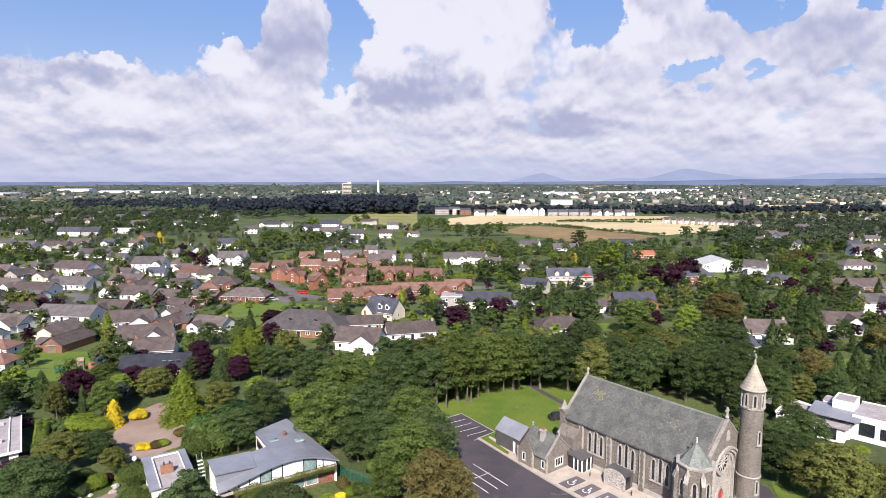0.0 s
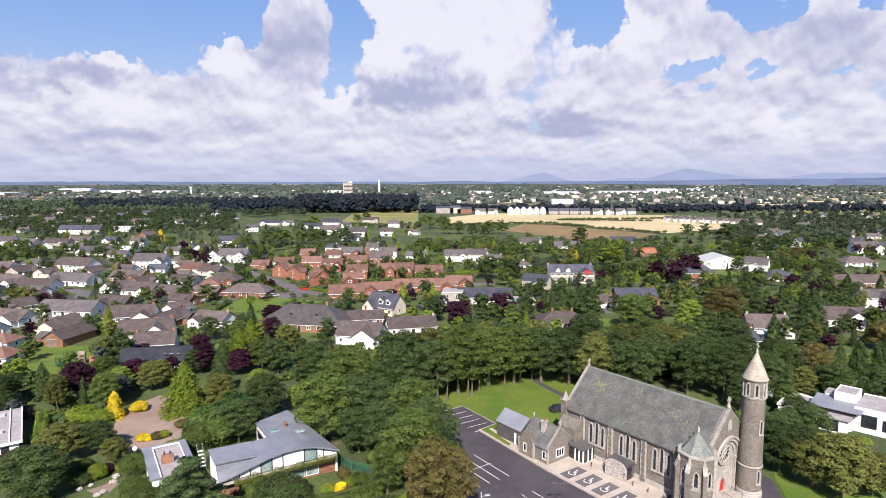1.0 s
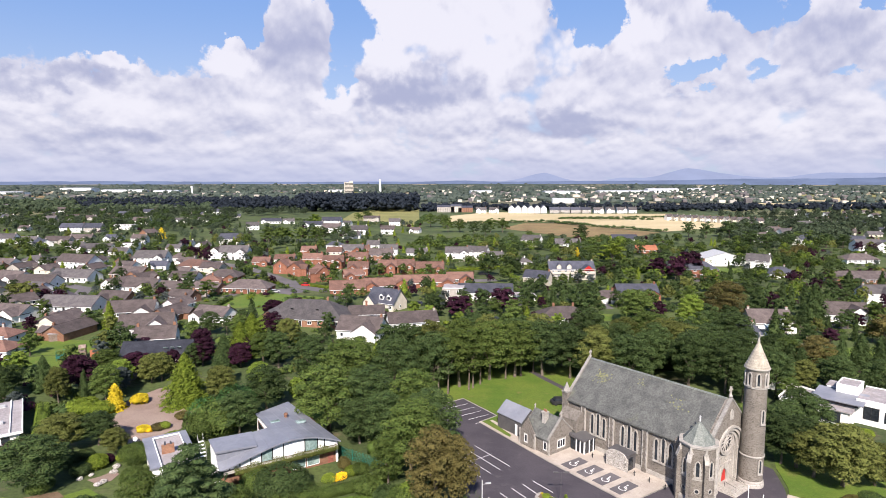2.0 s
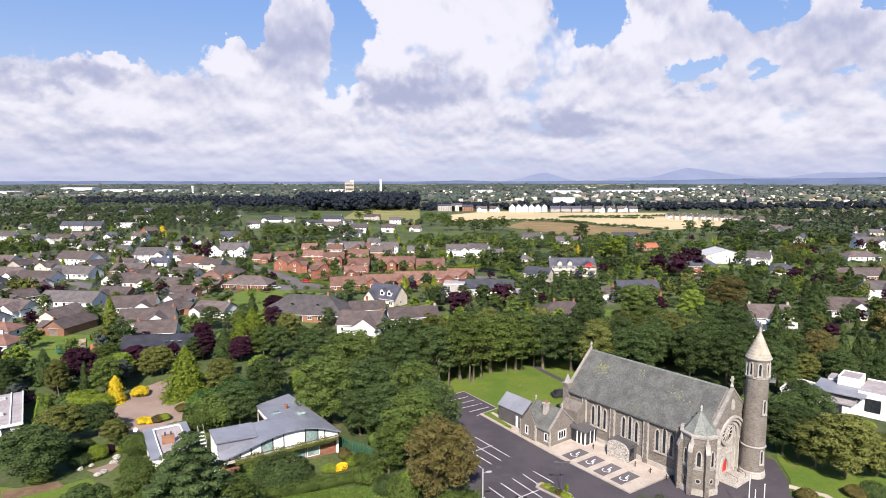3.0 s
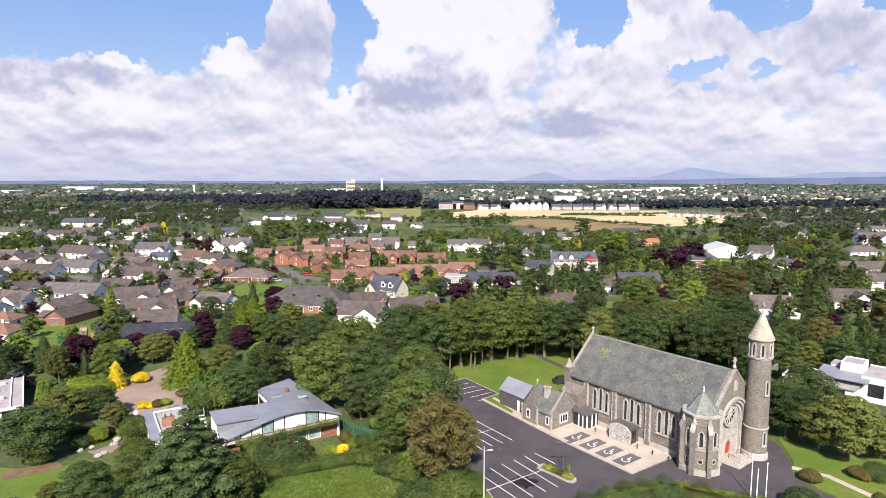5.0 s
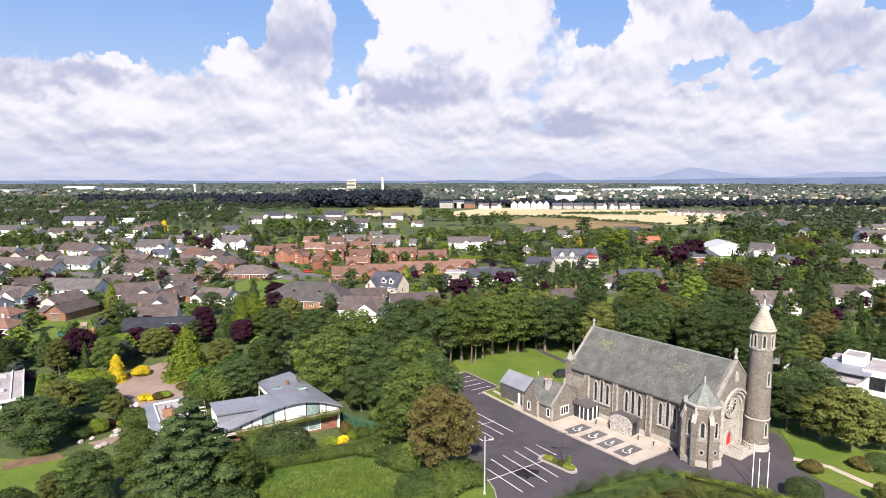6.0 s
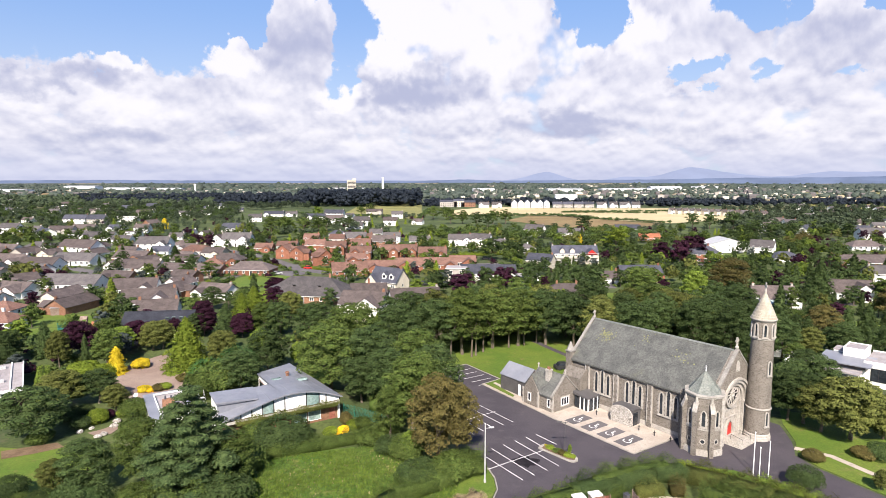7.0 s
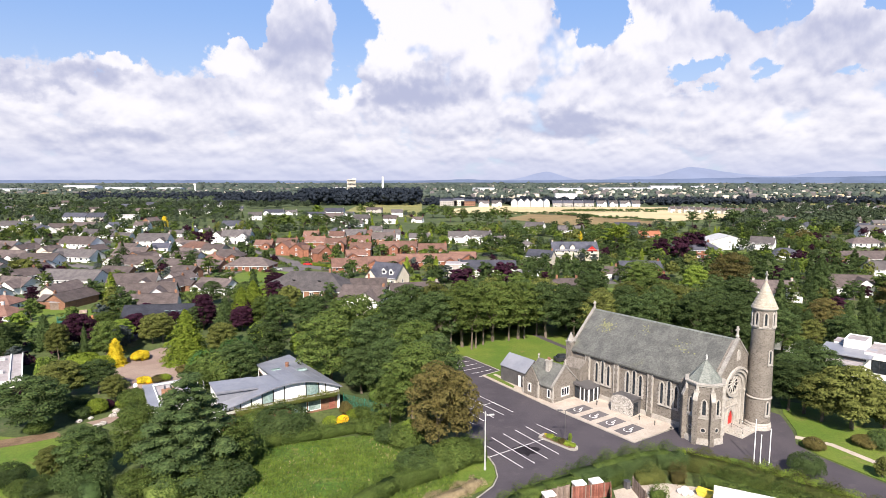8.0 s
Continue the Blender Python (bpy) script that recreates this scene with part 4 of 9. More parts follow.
part("cross_gable", Shape().prism([(-25.5, 0), (-21.8, 0), (-21.8, 3.0), (-23.65, 5.6), (-25.5, 3.0)], GY0 - 0.35, gm, "y"), "stone", church)
for xa, xb in ((-25.8, -23.65), (-21.5, -23.65)):
    pts = [(xa, 2.72), (xb, 5.75), (xb, 5.95), (xa, 2.92)]
    part("sacristy_roof", Shape().prism(pts if xa < xb else pts[::-1], GY0 - 0.2, gm, "y"), "slate", church)
part("gable_cross", stone_cross(0.9, 0.07), "ashlar", church, "", pose(-25.2, gm, 6.2))
part("gable_cross", stone_cross(1.0, 0.08), "ashlar", church, "", pose(GX1 - 0.1, gm, 6.5))
chim = part("chimney", Shape().box(-22.0, -21.2, -7.0, -6.1, 3.0, 6.9).box(-22.1, -21.1, -7.1, -6.0, 6.7, 6.95), "ashlar", church, "pale quoined stone chimney")
part("chimney_pots", Shape().lathe([(0.16, 6.95), (0.13, 7.4)], 8, -21.8, -6.55).lathe([(0.16, 6.95), (0.13, 7.4)], 8, -21.4, -6.55), "brown_brick", chim)
part("back_gable", Shape().prism([(-2.4, 0), (0.0, 0), (0.0, 6.2), (-0.8, 6.6), (-2.4, 5.2)], -22.0, -17.9, "x"), "stone", church)
part("sacristy_roof", Shape().prism([(-21.9, 4.9), (-17.6, 2.6), (-17.6, 2.85), (-21.9, 5.2)], -2.5, 0.0, "y"), "slate", church)


def plain_window(parent, m, w, h, lights=2, frame_material="trim", glass="glass", surround=0.0):
    """Framed window proud of its wall, panes set back; faces -y."""
    s = frame_shape(w, h, lights)
    win = part("window", s, frame_material, parent, "", m)
    if surround:
        part("surround", frame_shape(w + 2 * surround, h + 2 * surround, 1, surround, 0.04), "ashlar", win, "", pose(0, 0, -surround))
    part("pane", Shape().box(-w / 2 + 0.03, w / 2 - 0.03, -0.03, -0.008, 0.04, h - 0.04), glass, win)
    return win


plain_window(church, pose(GX1, gm, 0.9, 0, 0, 90), 2.0, 1.5, 3, "trim", "glass", 0.2)
for x, y in ((-24.0, GY0 - 0.35), (-19.6, GY0)):
    plain_window(church, pose(x, y, 0.9), 0.7, 1.5, 1, "trim", "glass", 0.16)
for x, y in ((GX1, GY0), (GX0 - 0.1, GY0 - 0.35), (-21.8, GY0 - 0.35), (GX1, GY1)):
    part("quoin_strip", toothed(x + 0.04, -1, 0.22, 0.36, 0.1, 6, 0.5, y - 0.04, y + 0.25), "ashlar", church)
# stone-faced entrance box against the nave
part("porch_body", Shape().box(-10.6, -6.9, -2.5, -0.02, 0, 2.7), "panel", church, "grey metal-clad side porch")
part("porch_roof", Shape().box(-10.75, -6.75, -2.4, -0.02, 2.7, 2.95), "panel", church)
face = [(-10.9, 0), (-6.6, 0), (-6.6, 2.2)]
face += [(-8.8 + 1.95 * cos(a), 2.3 + 0.9 * sin(a)) for a in [pi * i / 12 for i in range(1, 12)]] + [(-10.8, 2.3)]
part("porch_stone_face", Shape().prism(face, -2.8, -2.48, "y"), "stone_light", church, "pale rubble wall with a curved top")
part("porch_door", Shape().box(-6.9, -6.84, -2.0, -0.8, 0.1, 2.3), "glass", church)
# glazed porch between sacristy and nave
gp = part("glazed_porch_roof", Shape().prism([(-18.6, 2.55), (-15.2, 2.4), (-15.2, 2.6), (-18.6, 3.1)], -3.4, -0.02, "y"), "panel", church, "dark sheet roof of glazed porch")
for x in (-17.2, -16.3, -15.4):
    part("porch_post", Shape().box(x, x + 0.2, -3.2, -3.0, 0.1, 2.5), "trim", gp)
for y in (-1.9, -0.8):
    part("porch_post", Shape().box(-15.4, -15.2, y, y + 0.2, 0.1, 2.45), "trim", gp)
part("pane", Shape().box(-18.4, -15.4, -3.12, -3.08, 0.1, 2.45).box(-15.32, -15.28, -3.1, -0.1, 0.1, 2.45), "glass", gp)

# metal-clad hall behind the sacristy
hall = thing("parish_room", pose(37.29, 89.34, 0, 0, 0, -53.0) @ pose(-30.2, -4.9, 0), "small charcoal metal-clad parish room beside the church", "building")
hs = Shape().box(-3.3, 3.3, -2.3, 2.3, 0, 3.1).prism([(-2.3, 3.1), (2.3, 3.1), (0, 5.0)], -3.3, 3.3, "x")
for k in range(22):
    hs.box(-3.2 + k * 0.3, -3.14 + k * 0.3, -2.34, -2.3, 0.1, 3.05)
part("wall", hs, "panel", hall)
for ya, yb in ((-2.5, 0), (2.5, 0)):
    pts = [(ya, 3.0), (yb, 5.05), (yb, 5.2), (ya, 3.15)]
    part("roof", Shape().prism(pts if ya < yb else pts[::-1], -3.45, 3.45, "x"), "zinc", hall)
part("door", Shape().box(1.6, 2.2, -2.38, -2.3, 0.1, 2.3), "trim", hall)


# lamps, flagpoles, small posts
def lamp_post(x, y, h, arms, label, mat="steel", r=0.11):
    t = thing("street_lamp", pose(x, y, 0.03), label, "street lamp", "car park lamps")
    part("base", Shape().lathe([(r * 1.5, 0), (r * 1.5, 0.5), (r, 0.6)], 10), mat, t)
    part("pole", Shape().rod((0, 0, 0.5), (0, 0, h + 0.5 * (len(arms) == 1)), r, r * 0.7, 10), mat, t)
    for a in arms:
        m = Matrix.Rotation(radians(a), 4, "Z")
        arm = part("arm", Shape().rod((0, 0, h - 0.15), (0.75, 0, h - 0.02), 0.035), mat, t, "", m)
        part("lamp_head", Shape().box(0.5, 1.2, -0.13, 0.13, h - 0.08, h + 0.06), mat, arm, "flat grey lamp head", pose(0, 0, 0))


lamp_post(5.65, 75.4, 7.8, (10,), "galvanised street lamp on a grass verge")
lamp_post(18.1, 83.5, 5.2, (0, 180), "thin twin-headed car park lamp on an island", "panel", 0.055)
for x, y, h in ((42.95, 77.3, 6.2), (43.7, 77.1, 4.1), (44.9, 77.0, 5.0)):
    t = thing("flagpole", pose(x, y, 0.08), "bare white flagpole in a grass verge", "flagpole", "flagpoles")
    part("pole", Shape().rod((0, 0, 0), (0, 0, h), 0.075, 0.055, 10), "trim", t)
    part("finial", Shape().lathe([(0.05, h), (0.1, h + 0.06), (0.05, h + 0.14)], 10), "trim", t)
for k in range(7):
    x, y = 25.0 + 1.75 * k, 100.6 - 2.15 * k
    t = thing("bollard", pose(x, y, 0.14), "slim dark metal bollard with bracket on pavement", "bollard", "pavement bollards")
    part("post", Shape().lathe([(0.07, 0), (0.06, 0.85), (0.02, 0.92)], 8), "dark_trim", t)
    part("bracket", Shape().box(-0.2, 0.2, -0.025, 0.025, 0.55, 0.62), "dark_trim", t)


# ---- trees and shrubs ----
def ico(sub=1):
    bm = bmesh.new()
    bmesh.ops.create_icosphere(bm, subdivisions=sub, radius=1.0)
    v = np.array([p.co[:] for p in bm.verts])
    f = np.array([[p.index for p in q.verts] for q in bm.faces])
    bm.free()
    return v, f


ICO1, ICO2 = ico(1), ico(2)


def np_mesh(name, verts, tris, quads, material):
    """A mesh from numpy arrays of triangles and quads."""
    me = bpy.data.meshes.new(name)
    nt, nq = len(tris), len(quads)
    me.vertices.add(len(verts))
    me.vertices.foreach_set("co", np.asarray(verts, np.float32).ravel())
    loops = np.concatenate([np.asarray(tris, np.int32).ravel(), np.asarray(quads, np.int32).ravel()]).astype(np.int32)
    me.loops.add(len(loops))
    me.loops.foreach_set("vertex_index", loops)
    me.polygons.add(nt + nq)
    start = np.concatenate([np.arange(nt) * 3, nt * 3 + np.arange(nq) * 4]).astype(np.int32)
    me.polygons.foreach_set("loop_start", start)
    me.materials.append(M[material])
    me.update(calc_edges=True)
    me.validate()
    return me


def leaves(points, normals, size, rng, spread=0.5, stretch=1.0):
    """Small pointed leaf clumps lying roughly along a surface."""
    n = len(points)
    d = normals + rng.normal(0, spread, (n, 3))
    d /= np.linalg.norm(d, axis=1)[:, None]
    a = np.cross(d, rng.normal(0, 1, (n, 3)))
    a /= np.linalg.norm(a, axis=1)[:, None]
    b = np.cross(d, a)
    s = (size * rng.uniform(0.6, 1.35, n))[:, None]
    v = np.stack([points + a * s * stretch, points - a * s * 0.45 * stretch + b * s * 0.75, points - a * s * 0.45 * stretch - b * s * 0.75 - d * s * 0.2], 1).reshape(-1, 3)
    return v, np.arange(3 * n).reshape(-1, 3)


NO_QUADS = np.zeros((0, 4), int)


def crown_from_lobes(name, lobes, count, size, material, seed, core=0.56):
    """lobes: rows of centre and radii. Leaf clumps over their joint outside, thicker on top; dark bodies inside."""
    rng = np.random.default_rng(seed)
    lobes = np.array(lobes, float)
    area = (lobes[:, 3] * lobes[:, 5] + lobes[:, 4] * lobes[:, 5] + lobes[:, 3] * lobes[:, 4])
    pick = rng.choice(len(lobes), count * 3, p=area / area.sum())
    d = rng.normal(0, 1, (len(pick), 3))
    d /= np.linalg.norm(d, axis=1)[:, None]
    p = lobes[pick, :3] + d * lobes[pick, 3:] * rng.uniform(0.80, 1.12, (len(pick), 1)) ** 0.8
    drop = (d[:, 2] < -0.12) & (rng.uniform(0, 1, len(pick)) < 0.85)
    for k, lobe in enumerate(lobes):
        q = np.linalg.norm((p - lobe[:3]) / lobe[3:], axis=1)
        drop |= (q < 0.82) & (pick != k)
    keep = ~drop
    p, nrm = p[keep][:count], (d / lobes[pick, 3:])[keep][:count]
    nrm /= np.linalg.norm(nrm, axis=1)[:, None]
    v, t = leaves(p, nrm + (0, 0, 0.25), size, rng)
    vs, ts = [v], [t]
    base = len(v)
    iv, it = ICO1
    for lobe in lobes if count > 300 else lobes[:1]:
        body = lobe[:3] + np.where(iv[:, 2:] < 0, (1, 1, 0.35), (1, 1, 1)) * iv * lobe[3:] * core * rng.uniform(0.85, 1.1, (len(iv), 1))
        vs.append(body)
        ts.append(it + base)
        base += len(iv)
    return np_mesh(name, np.concatenate(vs), np.concatenate(ts), NO_QUADS, material)


def broad_lobes(seed, h, w, base=0.28, n=9):
    """A heart of the crown with boughs of leaves standing out from it all round, in an uneven outline."""
    rng = np.random.default_rng(seed)
    mid, up = h * (base + (1 - base) * 0.48), h * (1 - base) * 0.5
    out = [(0, 0, mid, w * (0.22 if n >= 12 else 0.29), w * (0.22 if n >= 12 else 0.29), up * 0.7)]
    many = n >= 12
    lean = rng.uniform(-0.06, 0.06, 2) * w
    for k in range(n):
        c = 1 - 1.72 * (k + 0.5) / n                     # from the top down to low boughs
        a = 2.39996 * k + rng.uniform(-0.35, 0.35)
        s = w * rng.uniform(*((0.085, 0.155) if many else (0.15, 0.22)))
        reach = rng.uniform(0.78, 1.05)
        r = max(0.0, (w * 0.5 - s * 0.9)) * sqrt(max(0.03, 1 - c * c)) * reach
        z = mid + (up - s * 0.6) * c * rng.uniform(0.9, 1.03)
        out.append((r * cos(a) + lean[0] * c, r * sin(a) + lean[1] * c, max(z, s * 0.7), s, s, s * (rng.uniform(0.48, 0.72) if many else rng.uniform(0.6, 0.85))))
    return out


def pad_lobes(seed, h, w):
    """Drooping branch pads in tiers round a leader."""
    rng = np.random.default_rng(seed)
    out = [(0, 0, h * 0.45, w * 0.16, w * 0.16, h * 0.42)]
    for tier in range(11):
        t = 0.06 + 0.88 * tier / 10
        reach = w * 0.47 * (1 - t ** 1.8) ** 0.85 * min(1.0, 0.72 + t) + 0.3
        n = max(4, int(11 * (1 - t) + 4))
        for k in range(n):
            a = 2 * pi * (k + rng.uniform(-0.35, 0.35)) / n + tier
            r = reach * rng.uniform(0.62, 1.0)
            s = max(0.5, w * rng.uniform(0.075, 0.125) * (1.15 - 0.5 * t))
            out.append((r * cos(a), r * sin(a), h * t + rng.uniform(-0.4, 0.4) - 0.10 * r + 0.6, s * 1.2, s * 1.2, s * 0.5))
    out.append((0, 0, h * 0.95, w * 0.06, w * 0.06, h * 0.06))
    return out


def dome_lobes(seed, h, w):
    rng = np.random.default_rng(seed)
    out = [(0, 0, h * 0.42, w * 0.42, w * 0.42, h * 0.48)]
    for k in range(6):
        a = 2 * pi * k / 6 + rng.uniform(-0.3, 0.3)
        out.append((w * 0.27 * cos(a), w * 0.27 * sin(a), h * rng.uniform(0.28, 0.55), w * 0.22, w * 0.22, h * 0.3))
    return out


def cone_crown(name, h, w, count, size, material, seed, layers=9, droop=0.25, power=0.85, low=0.04):
    """Conifer: tiers of drooping sprays round a spire."""
    rng = np.random.default_rng(seed)
    t = rng.uniform(0, 1, count) ** 1.35
    tier = np.floor(t * layers)
    a = rng.uniform(0, 2 * pi, count)
    lobe = 0.82 + 0.22 * np.sin(a * 5 + tier * 2.1) + 0.12 * np.sin(a * 11 + tier)
    frac = t * layers - tier
    r = w / 2 * (1 - t) ** power * lobe * (1.0 - 0.35 * frac) * rng.uniform(0.72, 1.05, count) + 0.06 * w * (1 - t)
    z = h * (low + (1 - low) * t) - droop * r * 0.6 + rng.normal(0, 0.015 * h, count)
    p = np.stack([r * np.cos(a), r * np.sin(a), np.maximum(z, 0.1)], 1)
    nrm = np.stack([np.cos(a) * 0.7, np.sin(a) * 0.7, np.full(count, 0.75)], 1)
    v, q = leaves(p, nrm, size, rng, 0.5, 1.4)
    s = Shape()
    rows = [(w * 0.30 * (1 - k / 8) ** power + 0.02, h * (low + (0.93 - low) * k / 8)) for k in range(9)]
    s.lathe(rows, 9)
    tri = []
    for f in s.f:
        tri += [(f[0], f[i], f[i + 1]) for i in range(1, len(f) - 1)]
    return np_mesh(name, np.concatenate([v, np.array(s.v)]), np.concatenate([q, np.array(tri) + len(v)]), NO_QUADS, material)


def trunk_mesh(h, r, seed, limbs=4, spread=2.0):
    rng = random.Random(seed)
    s = Shape()
    p = Vector((0, 0, -0.2))
    for k in range(4):
        q = p + Vector((rng.uniform(-0.12, 0.12), rng.uniform(-0.12, 0.12), h / 4 + 0.05))
        s.rod(p, q, r * (1 - 0.18 * k), r * (1 - 0.18 * (k + 1)), 8)
        p = q
    for k in range(limbs):
        a = 2 * pi * k / limbs + rng.uniform(-0.4, 0.4)
        b = Vector((0, 0, h * rng.uniform(0.5, 0.85)))
        s.rod(b, b + Vector((cos(a) * spread, sin(a) * spread, h * rng.uniform(0.3, 0.6))), r * 0.45, r * 0.12, 6)
    return s.mesh("trunk", "bark")


SPECIES = {   # name, label, leaves, form, height, width
    "broad": ("tree", "broad green deciduous tree with dense rounded crown", "leaf", "broad", 12, 10),
    "wood_dark": ("tree", "tall dark green tree on the church wood edge", "leaf_dark", "tall", 12, 10),
    "wood_green": ("tree", "tall green tree in the church wood", "leaf_wood", "tall", 12, 10),
    "wood_olive": ("tree", "tall olive green tree in the church wood", "leaf_olive", "tall", 12, 10),
    "dark": ("tree", "dark green deciduous tree with lumpy crown", "leaf_dark", "broad", 12, 10),
    "clipped": ("conifer", "dense bright green clipped cypress in a garden", "leaf_clipped", "dome", 8, 8),
    "lime_broad": ("tree", "tall yellow-green leafy tree above the gardens", "leaf_lime", "broad", 12, 10),
    "far_tree": ("tree", "dark haze-greyed tree in a distant garden", "leaf_mid", "broad", 12, 10),
    "light": ("tree", "fresh green leafy garden tree", "leaf_light", "broad", 9, 8),
    "olive": ("tree", "olive green leafy garden tree", "leaf_olive", "broad", 9, 8),
    "brown": ("tree", "tree with browning late-summer leaves", "leaf_brown", "broad", 12, 10),
    "purple": ("tree", "copper purple leaved garden tree", "leaf_purple", "broad", 8, 7.5),
    "blue": ("tree", "grey-green leaved tree in a garden", "leaf_blue", "broad", 9, 7),
    "fir": ("conifer", "tall dark green layered conifer", "leaf_dark", "cone", 12, 7),
    "cedar": ("conifer", "broad spreading green conifer with drooping sprays", "leaf_cedar", "cedar", 15, 13),
    "lime": ("conifer", "yellow-green golden cypress in a garden", "leaf_lime", "cone", 10, 7),
    "cypress": ("conifer", "dark upright cypress in a garden", "leaf_dark", "column", 8, 3.2),
    "gold": ("conifer", "bright golden yellow upright conifer", "leaf_yellow", "column", 5.5, 3.6),
    "shrub": ("shrub", "rounded green garden shrub", "leaf", "dome", 3, 4.5),
    "shrub_dark": ("shrub", "rounded dark green shrub in a garden", "leaf_dark", "dome", 4, 5.5),
    "shrub_lime": ("shrub", "yellow-green shrub in a garden", "leaf_lime", "dome", 2.4, 4),
    "shrub_gold": ("shrub", "golden yellow shrub in a garden", "leaf_yellow", "dome", 1.8, 3.6),
    "shrub_purple": ("shrub", "dark purple leaved shrub in a garden", "leaf_purple", "dome", 2.4, 4),
    "shrub_brown": ("shrub", "brownish twiggy shrub in a garden", "leaf_brown", "dome", 2.2, 4),
    "flowers": ("shrub", "orange and yellow flowering bush", "flower", "dome", 0.9, 1.6),
}
PROTO = {}
tree_rng = random.Random(21)


def tree(kind, x, y, h=None, w=None, near=False, group="garden trees", variant=None, z=0.0):
    """Plants one tree or shrub; like trees share their meshes."""
    name, label, leaf, form, h0, w0 = SPECIES[kind]
    h, w = h or h0, w or w0
    if not near and form == "broad" and w > 1.25 * h:
        n = math.ceil(w / h)                     # a grove of crowns side by side
        for i in range(n):
            tree(kind, x + w * ((i + 0.5) / n - 0.5), y + tree_rng.uniform(-5, 5), h * tree_rng.uniform(0.8, 1.05), w / n * 1.2, near, group, variant, z)
        return None
    k = tree_rng.randrange(4 if near else 3) if variant is None else variant
    key = (kind, near, k)
    m = pose(x, y, z, 0, 0, tree_rng.uniform(0, 360))
    if key not in PROTO:
        seed = hash_of(kind) + 17 * k + (5 if near else 0)
        t = thing(name, m, label, "tree" if name != "shrub" else "shrub", group)
        dens = {"tall": (10500, 0.165, 1400, 0.42), "broad": (10500, 0.16, 1500, 0.38), "cone": (9500, 0.155, 1000, 0.40), "cedar": (28000, 0.155, 1800, 0.6),
                "column": (5000, 0.115, 640, 0.28), "dome": (4200, 0.11, 460, 0.26)}[form]
        count, size = dens[:2] if near else dens[2:]
        if form in ("broad", "tall"):
            part("trunk", trunk_mesh(h0 * 0.45, 0.028 * h0, seed, 4, w0 * 0.22), "bark", t)
            crown = crown_from_lobes("crown", broad_lobes(seed, h0, w0, 0.12 if form == "tall" else 0.08, 44 if near else 16), count, size, leaf, seed)
        elif form == "dome":
            crown = crown_from_lobes("crown", dome_lobes(seed, h0, w0), count, size, leaf, seed)
        else:
            part("trunk", trunk_mesh(h0 * 0.35, 0.025 * h0, seed, 0), "bark", t)
            par = {"cone": (10, 0.3, 0.62, 0.04), "cedar": (8, 0.45, 0.48, 0.05), "column": (6, 0.1, 0.42, 0.02)}[form]
            if form == "cedar":
                crown = crown_from_lobes("crown", pad_lobes(seed, h0, w0), count, size, leaf, seed, 0.84)
            else:
                crown = cone_crown("crown", h0, w0, count, size, leaf, seed, *par)
        part("crown", crown, leaf, t)
        PROTO[key] = t
    else:
        t = copy_thing(PROTO[key], m)
        tagged(t, label, "", group)
    t.scale = (w / w0, w / w0, h / h0)
    occupied.append((x, y, w * 0.3))
    return t


def hash_of(text):
    return sum((i + 1) * ord(c) for i, c in enumerate(text)) % 9973


def hedge(points, w, h, leaf, label, seed=1, per=34, size=0.17, top=0.15, z=0.0):
    """A clipped or loose hedge along a line."""
    rng = np.random.default_rng(seed)
    pts, nrm, s = [], [], Shape()
    for (x0, y0), (x1, y1) in zip(points, points[1:]):
        l = sqrt((x1 - x0) ** 2 + (y1 - y0) ** 2)
        d, nn = np.array([(x1 - x0) / l, (y1 - y0) / l]), np.array([-(y1 - y0) / l, (x1 - x0) / l])
        n = int(l * per * 4.4)
        u, a = rng.uniform(-0.02, 1.02, n) * l, rng.uniform(0, pi, n)
        bump = 1 + top * np.sin(u * 1.7 + seed) + top * rng.normal(0, 0.5, n)
        c, e = np.cos(a), np.sin(a)
        off = np.sign(c) * np.abs(c) ** 0.5 * w / 2 * bump
        zz = np.abs(e) ** 0.5 * h * bump
        p = np.array([x0, y0]) + u[:, None] * d + off[:, None] * nn
        pts.append(np.column_stack([p, zz]))
        nrm.append(np.column_stack([c[:, None] * nn, e + 0.15]))
        bar((x0, y0), (x1, y1), w * 0.55, 0, h * 0.68, s)
    v, q = leaves(np.concatenate(pts), np.concatenate(nrm), size * 0.6, rng, 0.45)
    body = np.array(s.v)
    quads = [f for f in s.f if len(f) == 4]
    me = np_mesh("hedge", np.concatenate([v, body]), q, np.array(quads) + len(v), leaf)
    ob = new("hedge", me)
    ob.location.z = z
    return tagged(ob, label, "hedge", "hedges")


